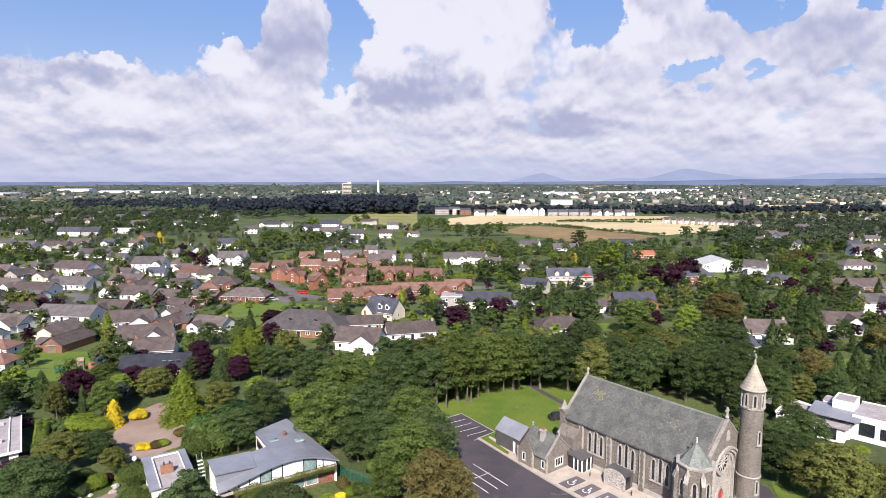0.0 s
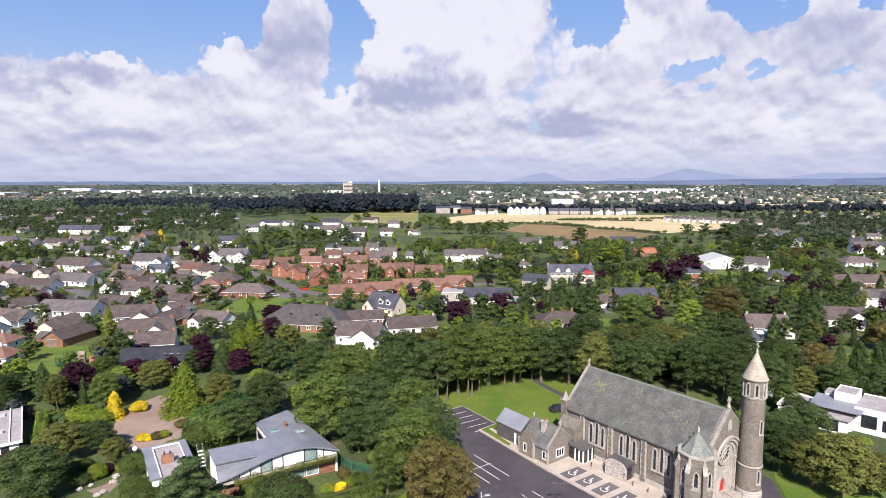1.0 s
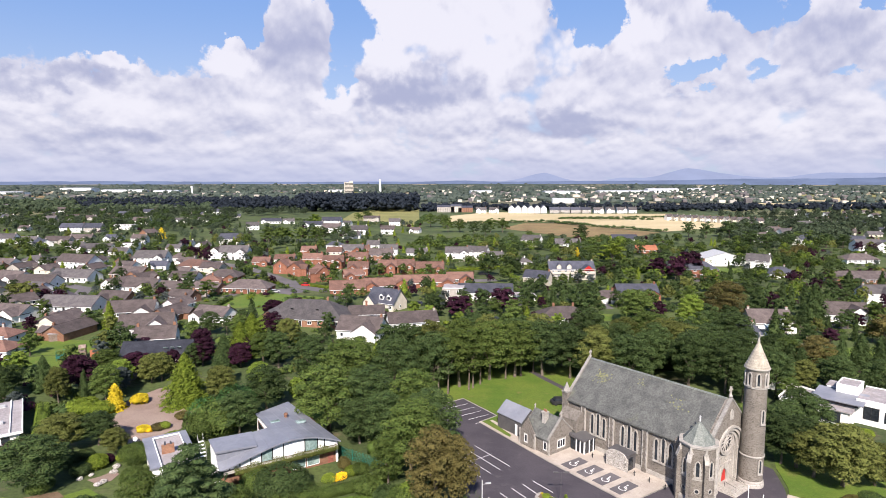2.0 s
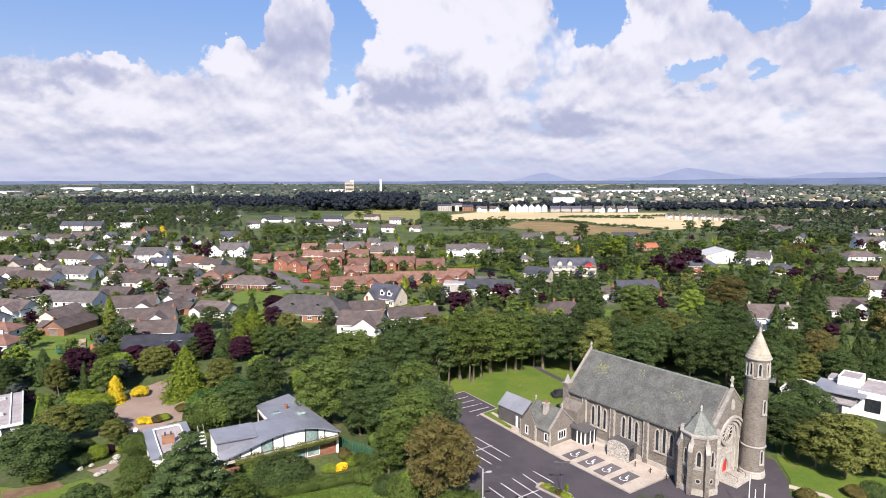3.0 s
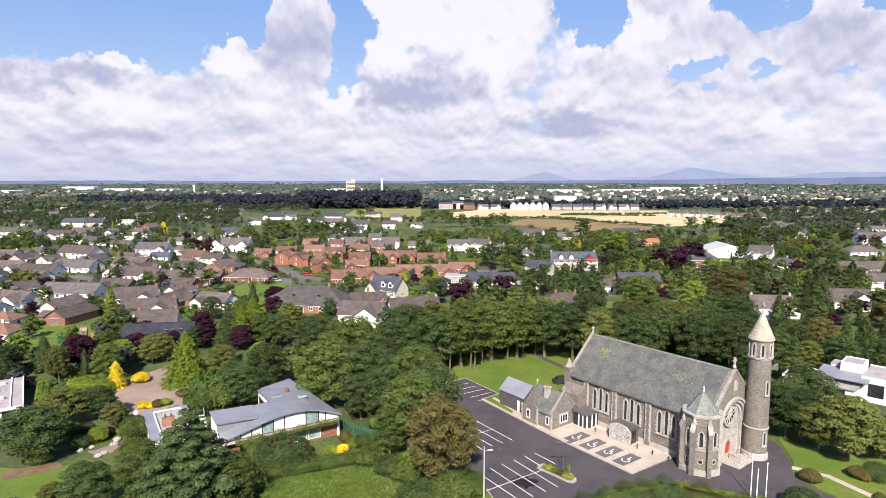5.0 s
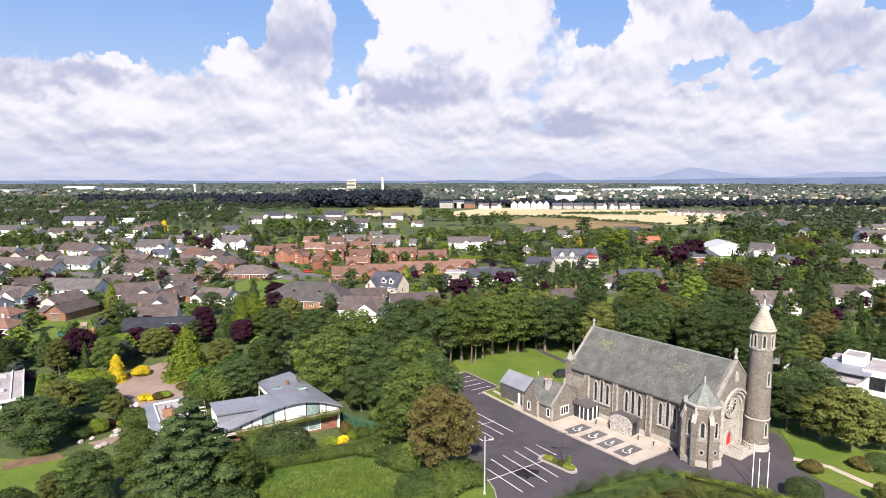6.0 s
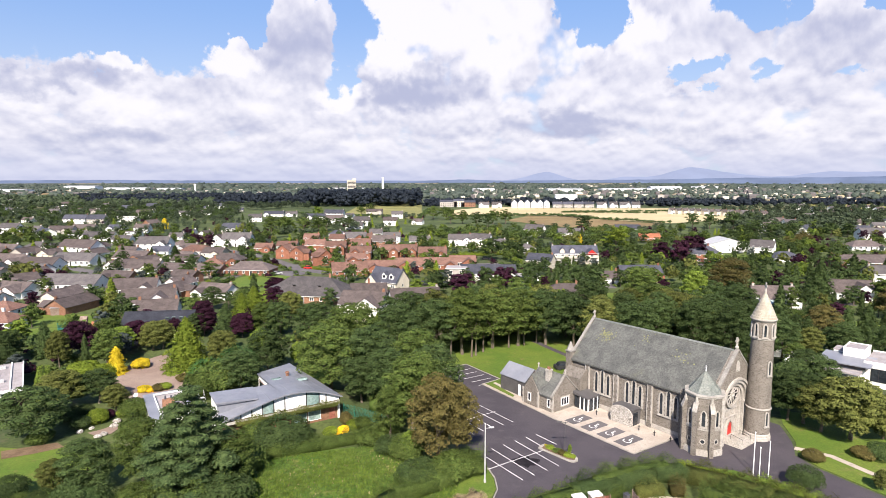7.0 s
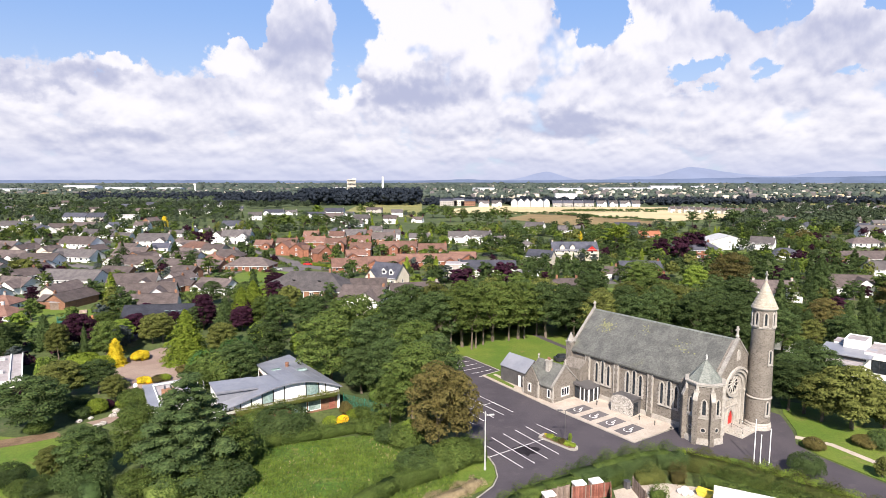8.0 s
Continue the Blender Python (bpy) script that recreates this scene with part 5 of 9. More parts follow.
def clumps(name, xs, ys, widths, heights, leaf, label, seed, category="trees", tufts=0):
    """Far trees that nobody could count, as one mesh of lumpy crowns."""
    rng = np.random.default_rng(seed)
    iv, it = ICO1
    pieces = 4 if tufts else 3
    xs, ys, widths, heights = (np.repeat(a, pieces) for a in (xs, ys, widths, heights))
    n = len(xs)
    a, r = rng.uniform(0, 2 * pi, n), widths * 0.32 * np.sqrt(rng.uniform(0, 1, n))
    size = widths * rng.uniform(0.22, 0.36, n)
    z = heights * rng.uniform(0.45, 0.98, n) - size * 0.7
    z = np.maximum(z, size * 0.3)
    j = rng.uniform(0.55, 1.25, (n, len(iv), 1))
    v = iv[None] * j * np.stack([size, size, size * 0.8], 1)[:, None, :] + np.stack([xs + r * np.cos(a), ys + r * np.sin(a), z], 1)[:, None, :]
    f = it[None] + (np.arange(n) * len(iv))[:, None, None]
    v, f = v.reshape(-1, 3), f.reshape(-1, 3)
    if tufts:
        d = rng.normal(0, 1, (n * tufts, 3))
        d[:, 2] = np.abs(d[:, 2])
        d /= np.linalg.norm(d, axis=1)[:, None]
        big = np.repeat(size, tufts)
        where = np.repeat(np.stack([xs + r * np.cos(a), ys + r * np.sin(a), z], 1), tufts, 0) + d * big[:, None] * (0.95, 0.95, 0.85)
        lv, lf = leaves(where, d, big * 0.42, rng, 0.5)
        v, f = np.concatenate([v, lv]), np.concatenate([f, lf + len(v)])
    me = np_mesh(name, v, f, NO_QUADS, leaf)
    return tagged(new(name, me), label, category, "", "stuff")


def planting(kind, rows, label, seed):
    """Many far trees of one kind as one mesh of leafy crowns."""
    name, text, leaf, form, h0, w0 = SPECIES[kind]
    rng = np.random.default_rng(seed)
    if form in ("broad", "dome"):
        lobes = broad_lobes(seed, h0, w0, 0.12, 9) if form == "broad" else dome_lobes(seed, h0, w0)[:3]
        me = crown_from_lobes("crown", lobes, 200 if form == "broad" else 40, (0.09 if form == "broad" else 0.135) * w0, leaf, seed, 0.8)
    else:
        me = cone_crown("crown", h0, w0, 400, 0.085 * w0, leaf, seed, 7, 0.3, 0.62 if form == "cone" else 0.42)
    co = np.empty(len(me.vertices) * 3, np.float32)
    me.vertices.foreach_get("co", co)
    co = co.reshape(-1, 3)
    tri = np.array([p.vertices[:] for p in me.polygons if len(p.vertices) == 3]).reshape(-1, 3)
    quad = np.array([p.vertices[:] for p in me.polygons if len(p.vertices) == 4]).reshape(-1, 4)
    vs, ts, qs = [], [], []
    for k, (x, y, h, w) in enumerate(rows):
        a = rng.uniform(0, 2 * pi)
        rot = np.array([[cos(a), sin(a), 0], [-sin(a), cos(a), 0], [0, 0, 1]])
        vs.append((co @ rot) * (w / w0, w / w0, h / h0) + (x, y, 0))
        ts.append(tri + k * len(co))
        qs.append(quad + k * len(co))
    bpy.data.meshes.remove(me)
    me = np_mesh("garden_planting", np.concatenate(vs), np.concatenate(ts), np.concatenate(qs), leaf)
    return tagged(new("garden_planting", me), label, "trees", "", "stuff")


TRUNK = []


def cached_trunk():
    if not TRUNK:
        TRUNK.append(trunk_mesh(7.0, 0.27, 5, 3, 1.6))
    return TRUNK[0]


# wood behind the church
wood_rng = random.Random(5)
def wood(polygon_rows, spacing, kinds, hmin, hmax, near=True, group="church wood"):
    """Trees along rows given as (x0, y0, x1, y1)."""
    for x0, y0, x1, y1 in polygon_rows:
        l = sqrt((x1 - x0) ** 2 + (y1 - y0) ** 2)
        n = max(1, int(l / spacing))
        for k in range(n + 1):
            t = k / max(1, n)
            h = wood_rng.uniform(hmin, hmax)
            tree(wood_rng.choice(kinds), x0 + (x1 - x0) * t + wood_rng.uniform(-1.4, 1.4), y0 + (y1 - y0) * t + wood_rng.uniform(-1.6, 1.6),
                 h, wood_rng.uniform(8.5, 11.5), near, group)


WOOD = ["wood_dark", "wood_green", "wood_dark", "wood_dark", "wood_olive", "wood_dark", "dark"]
for x, y, h, w, kind in ((-1.5, 133.0, 14.0, 12.5, "wood_dark"), (4.5, 134.5, 15.0, 13.0, "wood_green"), (12.0, 139.5, 15.5, 13.5, "wood_green"), (18.5, 141.5, 15.0, 13.0, "wood_green"), (25.5, 142.5, 14.5, 12.5, "wood_dark"), (32.0, 140.5, 13.5, 12.0, "wood_dark"), (37.5, 137.5, 13.0, 11.5, "wood_olive"), (45.0, 135.0, 13.0, 12.0, "wood_dark")):
    tree(kind, x, y, h, w, True, "church wood")
wood([(-8, 139, 27, 155)], 7.0, WOOD, 13.5, 15.5)
wood([(-4, 148, 20, 160)], 8.0, WOOD, 11.0, 13.0)
wood([(32, 150, 62, 139), (40, 158, 64, 147), (52, 139, 64, 130)], 7.2, ["wood_dark", "wood_dark", "wood_olive", "wood_dark", "dark"], 12.0, 14.5)
for x, y in ((-0.5, 131.1), (1.7, 129.9), (6.6, 132.4), (7.6, 133.5), (9.5, 136.2), (16.0, 140.0), (20.0, 141.9), (23.5, 144.5)):
    post = thing("bare_trunk", pose(x, y, 0), "bare pale trunk of a tree at the wood's edge", "tree trunk", "church wood trunks")
    part("trunk", cached_trunk(), "bark", post)
hedge([(-8, 139.5), (2, 145.5), (14, 151.5), (27, 158.5)], 3.0, 5.0, "leaf_dark", "dark undergrowth between the wood's trunks", 31, 60, 0.24, 0.25)
hedge([(31, 156), (46, 152), (62, 146)], 3.0, 5.0, "leaf_dark", "dark undergrowth behind the church lawn", 32, 60, 0.24, 0.25)


# ---- houses ----
WALLS = {"white": "white rendered", "cream": "cream rendered", "pebble": "grey pebble-dashed", "brick": "red brick", "brown_brick": "brown brick"}
ROOFS = {"roof_brown": "brown tiled", "roof_grey": "grey tiled", "roof_slate": "blue-grey slate", "roof_dark": "black slate",
         "roof_red": "red-brown tiled", "steel": "pale metal", "roof_orange": "orange tiled", "felt": "flat felt"}
CACHE = {}
BEDS = []          # shrubs in front gardens
shrub_rng = random.Random(9)


def cached(key, build):
    if key not in CACHE:
        CACHE[key] = build()
    return CACHE[key]


def house_window(parent, m, w, h):
    def frame_mesh():
        return frame_shape(w, h, 2 if w > 1.1 else 1).mesh("window", "trim")
    win = part("window", cached(("frame", w, h), frame_mesh), "trim", parent, "", m)
    part("pane", cached(("pane", w, h), lambda: Shape().box(-w / 2 + 0.04, w / 2 - 0.04, -0.04, -0.01, 0.05, h - 0.05).mesh("pane", "glass")), "glass", win)


def gable_roof(parent, w, d, eave, rise, roof, m=None, over=0.4):
    """Two slabs over a ridge along x."""
    k = rise / (d / 2)
    for sg in (-1, 1):
        pts = [(sg * (d / 2 + over), eave - over * k), (0, eave + rise), (0, eave + rise + 0.2), (sg * (d / 2 + over), eave - over * k + 0.2)]
        part("roof_slope", Shape().prism(pts if sg < 0 else pts[::-1], -w / 2 - over, w / 2 + over, "x"), roof, parent, "", m)
    part("ridge", Shape().box(-w / 2 - over, w / 2 + over, -0.14, 0.14, eave + rise + 0.16, eave + rise + 0.26), roof, parent, "", m)


def hip_roof(parent, w, d, eave, rise, roof, m=None, over=0.45):
    a, b = w / 2 + over, d / 2 + over
    r = max(0.05, a - b)
    s = Shape()
    s.v += [(-a, -b, eave), (a, -b, eave), (a, b, eave), (-a, b, eave), (-r, 0, eave + rise), (r, 0, eave + rise),
            (-a, -b, eave - 0.15), (a, -b, eave - 0.15), (a, b, eave - 0.15), (-a, b, eave - 0.15)]
    s.f += [(0, 1, 5, 4), (1, 2, 5), (2, 3, 4, 5), (3, 0, 4), (6, 7, 1, 0), (7, 8, 2, 1), (8, 9, 3, 2), (9, 6, 0, 3), (9, 8, 7, 6)]
    part("roof", s, roof, parent, "", m)


def chimney(parent, x, y, z0, z1, mat="white"):
    c = part("chimney", Shape().box(x - 0.34, x + 0.34, y - 0.27, y + 0.27, z0, z1).box(x - 0.4, x + 0.4, y - 0.33, y + 0.33, z1 - 0.24, z1 - 0.1), mat, parent)
    for dx in (-0.18, 0.18):
        part("chimney_pot", cached("chimney_pot", lambda: Shape().lathe([(0.13, 0), (0.1, 0.35)], 7).mesh("chimney_pot", "brown_brick")), "brown_brick", c, "", pose(x + dx, y, z1))


def house(x, y, rot, w, d, eave, rise, wall, roof, form="gable", chim=1, wing=0.0, group="estate houses", extra="", detail=True):
    """A dwelling; x, y is its middle, its long side faces -y before turning."""
    storeys = 2 if eave > 4 else 1
    kind = "two-storey house" if storeys == 2 else "bungalow"
    shape = {"gable": "gabled", "hip": "hipped", "flat": "flat"}[form]
    if form == "flat":
        text = f"{WALLS[wall]} {kind} with a flat roof {extra}".strip()
    else:
        text = f"{WALLS[wall]} {kind} with {ROOFS[roof]} {shape} roof {extra}".strip()
    t = thing("house", pose(x, y, 0, 0, 0, rot), text, "house", group)
    body = Shape().box(-w / 2, w / 2, -d / 2, d / 2, 0, eave)
    if form == "gable":
        body.prism([(-d / 2, eave), (d / 2, eave), (0, eave + rise)], -w / 2, w / 2, "x")
    part("wall", body, wall, t)
    if form == "gable":
        gable_roof(t, w, d, eave, rise, roof)
    elif form == "hip":
        hip_roof(t, w, d, eave, rise, roof)
    else:
        part("roof", Shape().box(-w / 2 - 0.3, w / 2 + 0.3, -d / 2 - 0.3, d / 2 + 0.3, eave, eave + 0.25), roof, t)
        part("fascia", Shape().box(-w / 2 - 0.34, w / 2 + 0.34, -d / 2 - 0.34, -d / 2 - 0.3, eave - 0.02, eave + 0.3), "trim", t)
    if form != "flat" and detail:
        part("gutter", Shape().box(-w / 2 - 0.35, w / 2 + 0.35, -d / 2 - 0.5, -d / 2 - 0.38, eave - 0.28, eave - 0.16), "trim", t)
    wing_x = None
    if wing:
        ww, wd = abs(wing), 2.6
        wing_x = (w / 2 - ww / 2 - 0.3) * (1 if wing > 0 else -1)
        wr = rise * min(1.0, ww / d)
        m = pose(wing_x, 0, 0)
        g = Shape().prism([(-ww / 2, 0), (ww / 2, 0), (ww / 2, eave), (0, eave + wr), (-ww / 2, eave)], -d / 2 - wd, 0, "y")
        part("wing_wall", g, wall, t, "", m)
        k = wr / (ww / 2)
        for sg in (-1, 1):
            pts = [(sg * (ww / 2 + 0.35), eave - 0.35 * k), (0, eave + wr), (0, eave + wr + 0.2), (sg * (ww / 2 + 0.35), eave - 0.35 * k + 0.2)]
            part("roof_slope", Shape().prism(pts if sg < 0 else pts[::-1], -d / 2 - wd - 0.35, 0.0, "y"), roof, t, "", m)
        house_window(t, pose(wing_x, -d / 2 - wd, 0.9), 1.6, 1.2)
        if storeys == 2:
            house_window(t, pose(wing_x, -d / 2 - wd, 3.5), 1.2, 1.2)
    n = max(2, int(w / 3.0))
    for s in range(storeys):
        for k in range(n):
            wx = -w / 2 + w * (k + 0.5) / n
            if wing_x is not None and abs(wx - wing_x) < abs(wing) / 2 + 0.7:
                continue
            if s == 0 and k == n // 2 and detail:
                dr = part("door", cached("door", lambda: Shape().box(-0.5, 0.5, -0.06, 0, 0.05, 2.15).mesh("door", "dark_trim")), "dark_trim", t, "", pose(wx, -d / 2, 0))
                part("door_frame", cached("door_frame", lambda: Shape().box(-0.62, -0.5, -0.09, 0, 0.05, 2.27).box(0.5, 0.62, -0.09, 0, 0.05, 2.27).box(-0.5, 0.5, -0.09, 0, 2.15, 2.27).mesh("door_frame", "trim")), "trim", dr)
                continue
            house_window(t, pose(wx, -d / 2, 0.9 + 2.6 * s), 1.5 if k % 2 else 1.0, 1.2)
        if detail:
            house_window(t, pose(-w / 2, 0, 0.9 + 2.6 * s, 0, 0, -90), 1.0, 1.2)
            house_window(t, pose(w / 2, 0, 0.9 + 2.6 * s, 0, 0, 90), 1.0, 1.2)
    top = eave + rise
    if form != "flat":
        cm = wall if wall in ("brick", "brown_brick") else ("pebble", "brown_brick", "white", "pebble")[int(w * 10 + d * 7) % 4]
        if chim >= 1:
            cx = (w / 2 - 0.5) if form == "gable" else max(0.3, w / 2 - d / 2)
            chimney(t, cx, 0, top - 1.0, top + 0.85, cm)
        if chim >= 2:
            chimney(t, -((w / 2 - 0.5) if form == "gable" else max(0.3, w / 2 - d / 2)), 0, top - 1.0, top + 0.85, cm)
    if detail:
        fx = (1 if w * 7 % 2 < 1 else -1) * w * 0.25
        part("forecourt", Shape().box(fx - 2.2, fx + 2.2, -d / 2 - 8.5, -d / 2 - (2.7 if wing else 0.05), -0.1, 0.055), "road" if w * 13 % 2 < 1.2 else "paving", t, "paved forecourt")
    turn = pose(x, y, 0, 0, 0, rot)
    for k in range(7 if detail else 3):
        p = turn @ Vector((shrub_rng.uniform(-w / 2 - 2, w / 2 + 2), -d / 2 - shrub_rng.uniform(1.2, 6.0) - (2.6 if wing else 0), 0))
        BEDS.append((p.x, p.y, shrub_rng.uniform(0.9, 2.0), shrub_rng.uniform(1.5, 3.0)))
    r = sqrt(w * w + d * d) / 2
    occupied.append((x, y, r * 0.8))
    return t


def rooflight(parent, x, y, z, tilt, mat="glass"):
    s = Shape().box(-0.5, 0.5, -0.7, 0.7, 0.0, 0.1)
    part("rooflight", s, mat, parent, "", pose(x, y, z, tilt, 0, 0))


house(-236.0, 341.5, 0, 13.1, 8.6, 2.5, 2.7, "white", "roof_grey", "hip")
house(-198.2, 320.3, -14, 21.2, 10.0, 4.7, 3.6, "white", "roof_brown", "gable", 0, 0)
house(-166.4, 338.2, 0, 17.7, 10.0, 4.7, 3.6, "white", "roof_grey", "gable", 1, 5)
house(-218.4, 411.3, 0, 11.8, 7.8, 4.7, 2.8, "white", "roof_brown", "flat")
house(-229.6, 448.5, 0, 10.7, 7.5, 4.7, 2.7, "white", "roof_brown", "gable", 2, 0)
house(-312.1, 584.0, 0, 19.4, 10.0, 4.7, 3.6, "white", "felt", "flat", 1, 0, detail=False)
house(-246.4, 496.0, 70, 11.8, 7.8, 4.7, 2.8, "brown_brick", "roof_brown", "gable", 1, 0, detail=False)
house(-262.1, 472.1, 0, 12.6, 8.3, 2.5, 2.6, "white", "roof_slate", "gable", 1, -5.3)
house(-330.5, 448.8, 0, 13.7, 9.0, 4.7, 3.3, "white", "roof_grey", "gable")
house(-318.2, 453.0, 0, 16.4, 10.0, 2.5, 3.1, "white", "roof_grey", "gable", 1, -6.0)
house(-294.5, 433.8, -35, 14.0, 9.2, 2.5, 2.9, "white", "roof_slate", "gable", 1, 4)
house(-294.2, 453.1, 0, 19.0, 10.0, 2.5, 3.1, "pebble", "roof_brown", "gable", 1, 6.0)
house(-286.1, 468.7, 0, 17.8, 10.0, 2.5, 3.1, "pebble", "roof_brown", "gable", 2, 6.0)
house(-345.6, 554.2, 0, 21.1, 10.0, 4.7, 3.6, "white", "roof_slate", "gable", 1, 0, detail=False)
house(-325.8, 554.3, 0, 15.8, 10.0, 4.7, 3.6, "pebble", "roof_slate", "gable", 1, 0, detail=False)
house(-261.1, 420.6, 0, 11.2, 7.5, 2.5, 2.3, "white", "roof_grey", "gable")
house(-234.2, 400.1, 0, 21.0, 10.0, 2.5, 3.1, "white", "roof_grey", "gable", 0, -6.0)
house(-209.1, 382.3, 0, 11.7, 7.7, 2.5, 2.4, "white", "roof_grey", "gable")
house(-402.4, 570.4, 0, 9.8, 7.5, 2.5, 2.3, "white", "roof_brown", "gable", 1, 4.1, detail=False)
house(-502.0, 762.7, 0, 16.0, 10.0, 2.5, 3.1, "cream", "roof_brown", "gable", 1, -6.0, detail=False)
house(-462.2, 742.1, 0, 15.5, 10.0, 2.5, 3.1, "white", "roof_brown", "gable", 1, 6.0, detail=False)
house(-430.6, 722.6, 0, 17.2, 10.0, 2.5, 3.1, "pebble", "roof_brown", "gable", 1, 6.0, detail=False)
house(-403.4, 731.2, 0, 9.7, 7.5, 2.5, 2.3, "white", "roof_brown", "gable", 1, 0, detail=False)
house(-297.8, 677.9, 0, 14.2, 9.4, 2.5, 2.9, "white", "roof_grey", "gable", 1, -6.0, detail=False)
house(-279.6, 694.4, 0, 11.9, 7.8, 2.5, 2.4, "white", "roof_grey", "gable", 1, -5.0, detail=False)
house(-414.5, 645.8, 0, 15.4, 10.0, 2.5, 3.1, "white", "roof_grey", "gable", 1, 0, detail=False)
house(-327.5, 646.1, 0, 17.2, 10.0, 4.7, 3.6, "white", "roof_brown", "gable", 1, 0, detail=False)
house(-155.6, 352.9, 0, 12.8, 8.4, 2.5, 2.6, "white", "roof_brown", "hip")
house(-134.4, 320.5, 0, 17.7, 10.0, 2.5, 3.1, "white", "roof_red", "hip")
house(-153.5, 319.2, 0, 9.8, 7.5, 2.5, 2.3, "white", "roof_slate", "gable", 1, -4.1)
house(-169.8, 419.3, 80, 10.0, 7.5, 2.5, 2.3, "white", "roof_brown", "gable")
house(-186.1, 430.8, 0, 9.0, 7.5, 2.5, 2.3, "white", "roof_slate", "gable", 1, -3.8)
house(-182.4, 402.1, 0, 9.6, 7.5, 2.5, 2.3, "white", "roof_grey", "gable")
house(-158.9, 446.2, 0, 16.1, 10.0, 4.7, 3.6, "white", "roof_slate", "gable", 0, 0)
house(-127.3, 363.2, 0, 17.3, 10.0, 4.7, 3.6, "white", "roof_grey", "gable", 1, 6)
house(-138.4, 362.6, 80, 7.6, 7.5, 4.7, 2.7, "white", "roof_brown", "gable")
house(-102.3, 335.2, 0, 9.6, 7.5, 2.5, 2.3, "brick", "roof_red", "gable", 1, 4)
house(-91.8, 346.0, 0, 11.6, 7.6, 2.5, 2.4, "white", "roof_red", "gable", 1, 4.9)
house(-82.9, 308.3, 80, 9.4, 7.5, 4.3, 2.7, "brick", "roof_red", "gable", 1, 4.4)
house(-73.6, 299.9, 82, 9.7, 7.5, 4.3, 2.7, "brick", "roof_red", "gable", 1, -4.4)
house(-58.5, 284.1, -62, 10.8, 7.5, 4.6, 2.7, "brick", "roof_red", "gable", 1, 4.4)
house(-73.0, 335.3, 0, 10.9, 7.5, 4.2, 2.7, "brick", "roof_red", "gable")
house(-59.5, 325.3, 0, 11.2, 7.5, 4.2, 2.7, "brick", "roof_red", "gable", 1, 4.4)
house(-47.9, 337.7, 0, 12.2, 8.1, 4.2, 2.9, "brick", "roof_red", "gable", 1, -4.4)
house(-55.7, 372.8, 0, 13.5, 8.9, 4.7, 3.2, "brick", "roof_grey", "gable", 1, 6)
house(-35.5, 351.2, 0, 13.4, 8.8, 4.6, 3.2, "brown_brick", "roof_brown", "gable")
house(-46.0, 402.4, 0, 8.4, 7.5, 4.7, 2.7, "white", "roof_grey", "gable")
house(-33.2, 379.9, 0, 10.9, 7.5, 4.4, 2.7, "white", "roof_grey", "gable", 1, -4)
house(-14.9, 375.2, 0, 12.9, 8.5, 2.5, 2.6, "white", "roof_grey", "gable", 1, 5.4)
house(-42.1, 300.1, 0, 10.3, 7.5, 4.3, 2.7, "brick", "roof_red", "gable", 1, -5)
house(-27.5, 303.5, 0, 9.3, 7.5, 4.6, 2.7, "brick", "roof_red", "gable", 1, 4.4)
house(-18.1, 305.2, 0, 8.7, 7.5, 4.6, 2.7, "brick", "roof_red", "gable", 1, 4)
house(-5.7, 309.8, 0, 14.7, 9.7, 2.5, 3.0, "brick", "roof_red", "gable", 1, 5)
house(-43.4, 288.7, 20, 9.3, 7.5, 2.5, 2.3, "brick", "roof_red", "gable", 1, -3.9)
house(-40.4, 251.5, 12, 14.8, 9.8, 2.5, 3.0, "brick", "roof_red", "gable", 0, 0)
house(-27.3, 259.0, 8, 13.8, 9.1, 2.5, 2.8, "brick", "roof_red", "gable", 0, -6)
house(-14.1, 266.5, 6, 14.2, 9.4, 2.5, 2.9, "brick", "roof_red", "gable", 0, -6)
house(-0.3, 269.3, 0, 12.9, 8.5, 2.5, 2.6, "brick", "roof_red", "gable", 0, 5)
house(9.2, 277.4, 0, 12.2, 8.0, 2.5, 2.5, "brick", "roof_red", "gable", 0, 6)
house(-49.4, 374.7, 0, 7.9, 7.5, 4.2, 2.7, "brick", "roof_red", "gable")
house(-83.4, 372.1, 0, 9.2, 7.5, 4.2, 2.7, "brick", "roof_red", "gable", 1, 4.4)
house(-65.4, 362.2, 0, 9.0, 7.5, 4.8, 2.7, "cream", "roof_red", "gable")
house(-83.6, 254.5, -6, 19.3, 10.0, 2.5, 3.1, "brick", "roof_brown", "hip", 0, 0)
house(-104.9, 284.4, -4, 16.2, 10.0, 2.5, 3.1, "brick", "roof_brown", "hip", 1, 5)
house(-106.8, 270.6, 10, 9.3, 7.5, 2.5, 2.3, "brick", "roof_red", "hip")
house(-190.4, 663.1, 6, 21.4, 10.0, 2.9, 3.1, "white", "roof_slate", "gable", 1, -6.0, detail=False)
house(-171.1, 662.7, 16, 12.6, 8.3, 2.9, 2.6, "white", "roof_grey", "gable", 1, -5.3, detail=False)
house(-184.8, 578.6, 15, 12.1, 8.0, 4.7, 2.9, "white", "roof_grey", "gable", 1, 0, detail=False)
house(-132.0, 611.2, 4, 19.7, 10.0, 2.9, 3.1, "white", "roof_slate", "gable", 1, -6.0, detail=False)
house(-119.2, 647.4, -5, 20.9, 10.0, 4.7, 3.6, "white", "roof_slate", "gable", 1, 0, detail=False)
house(-101.4, 550.1, -5, 16.7, 10.0, 4.7, 3.6, "white", "roof_brown", "gable", 1, 0, detail=False)
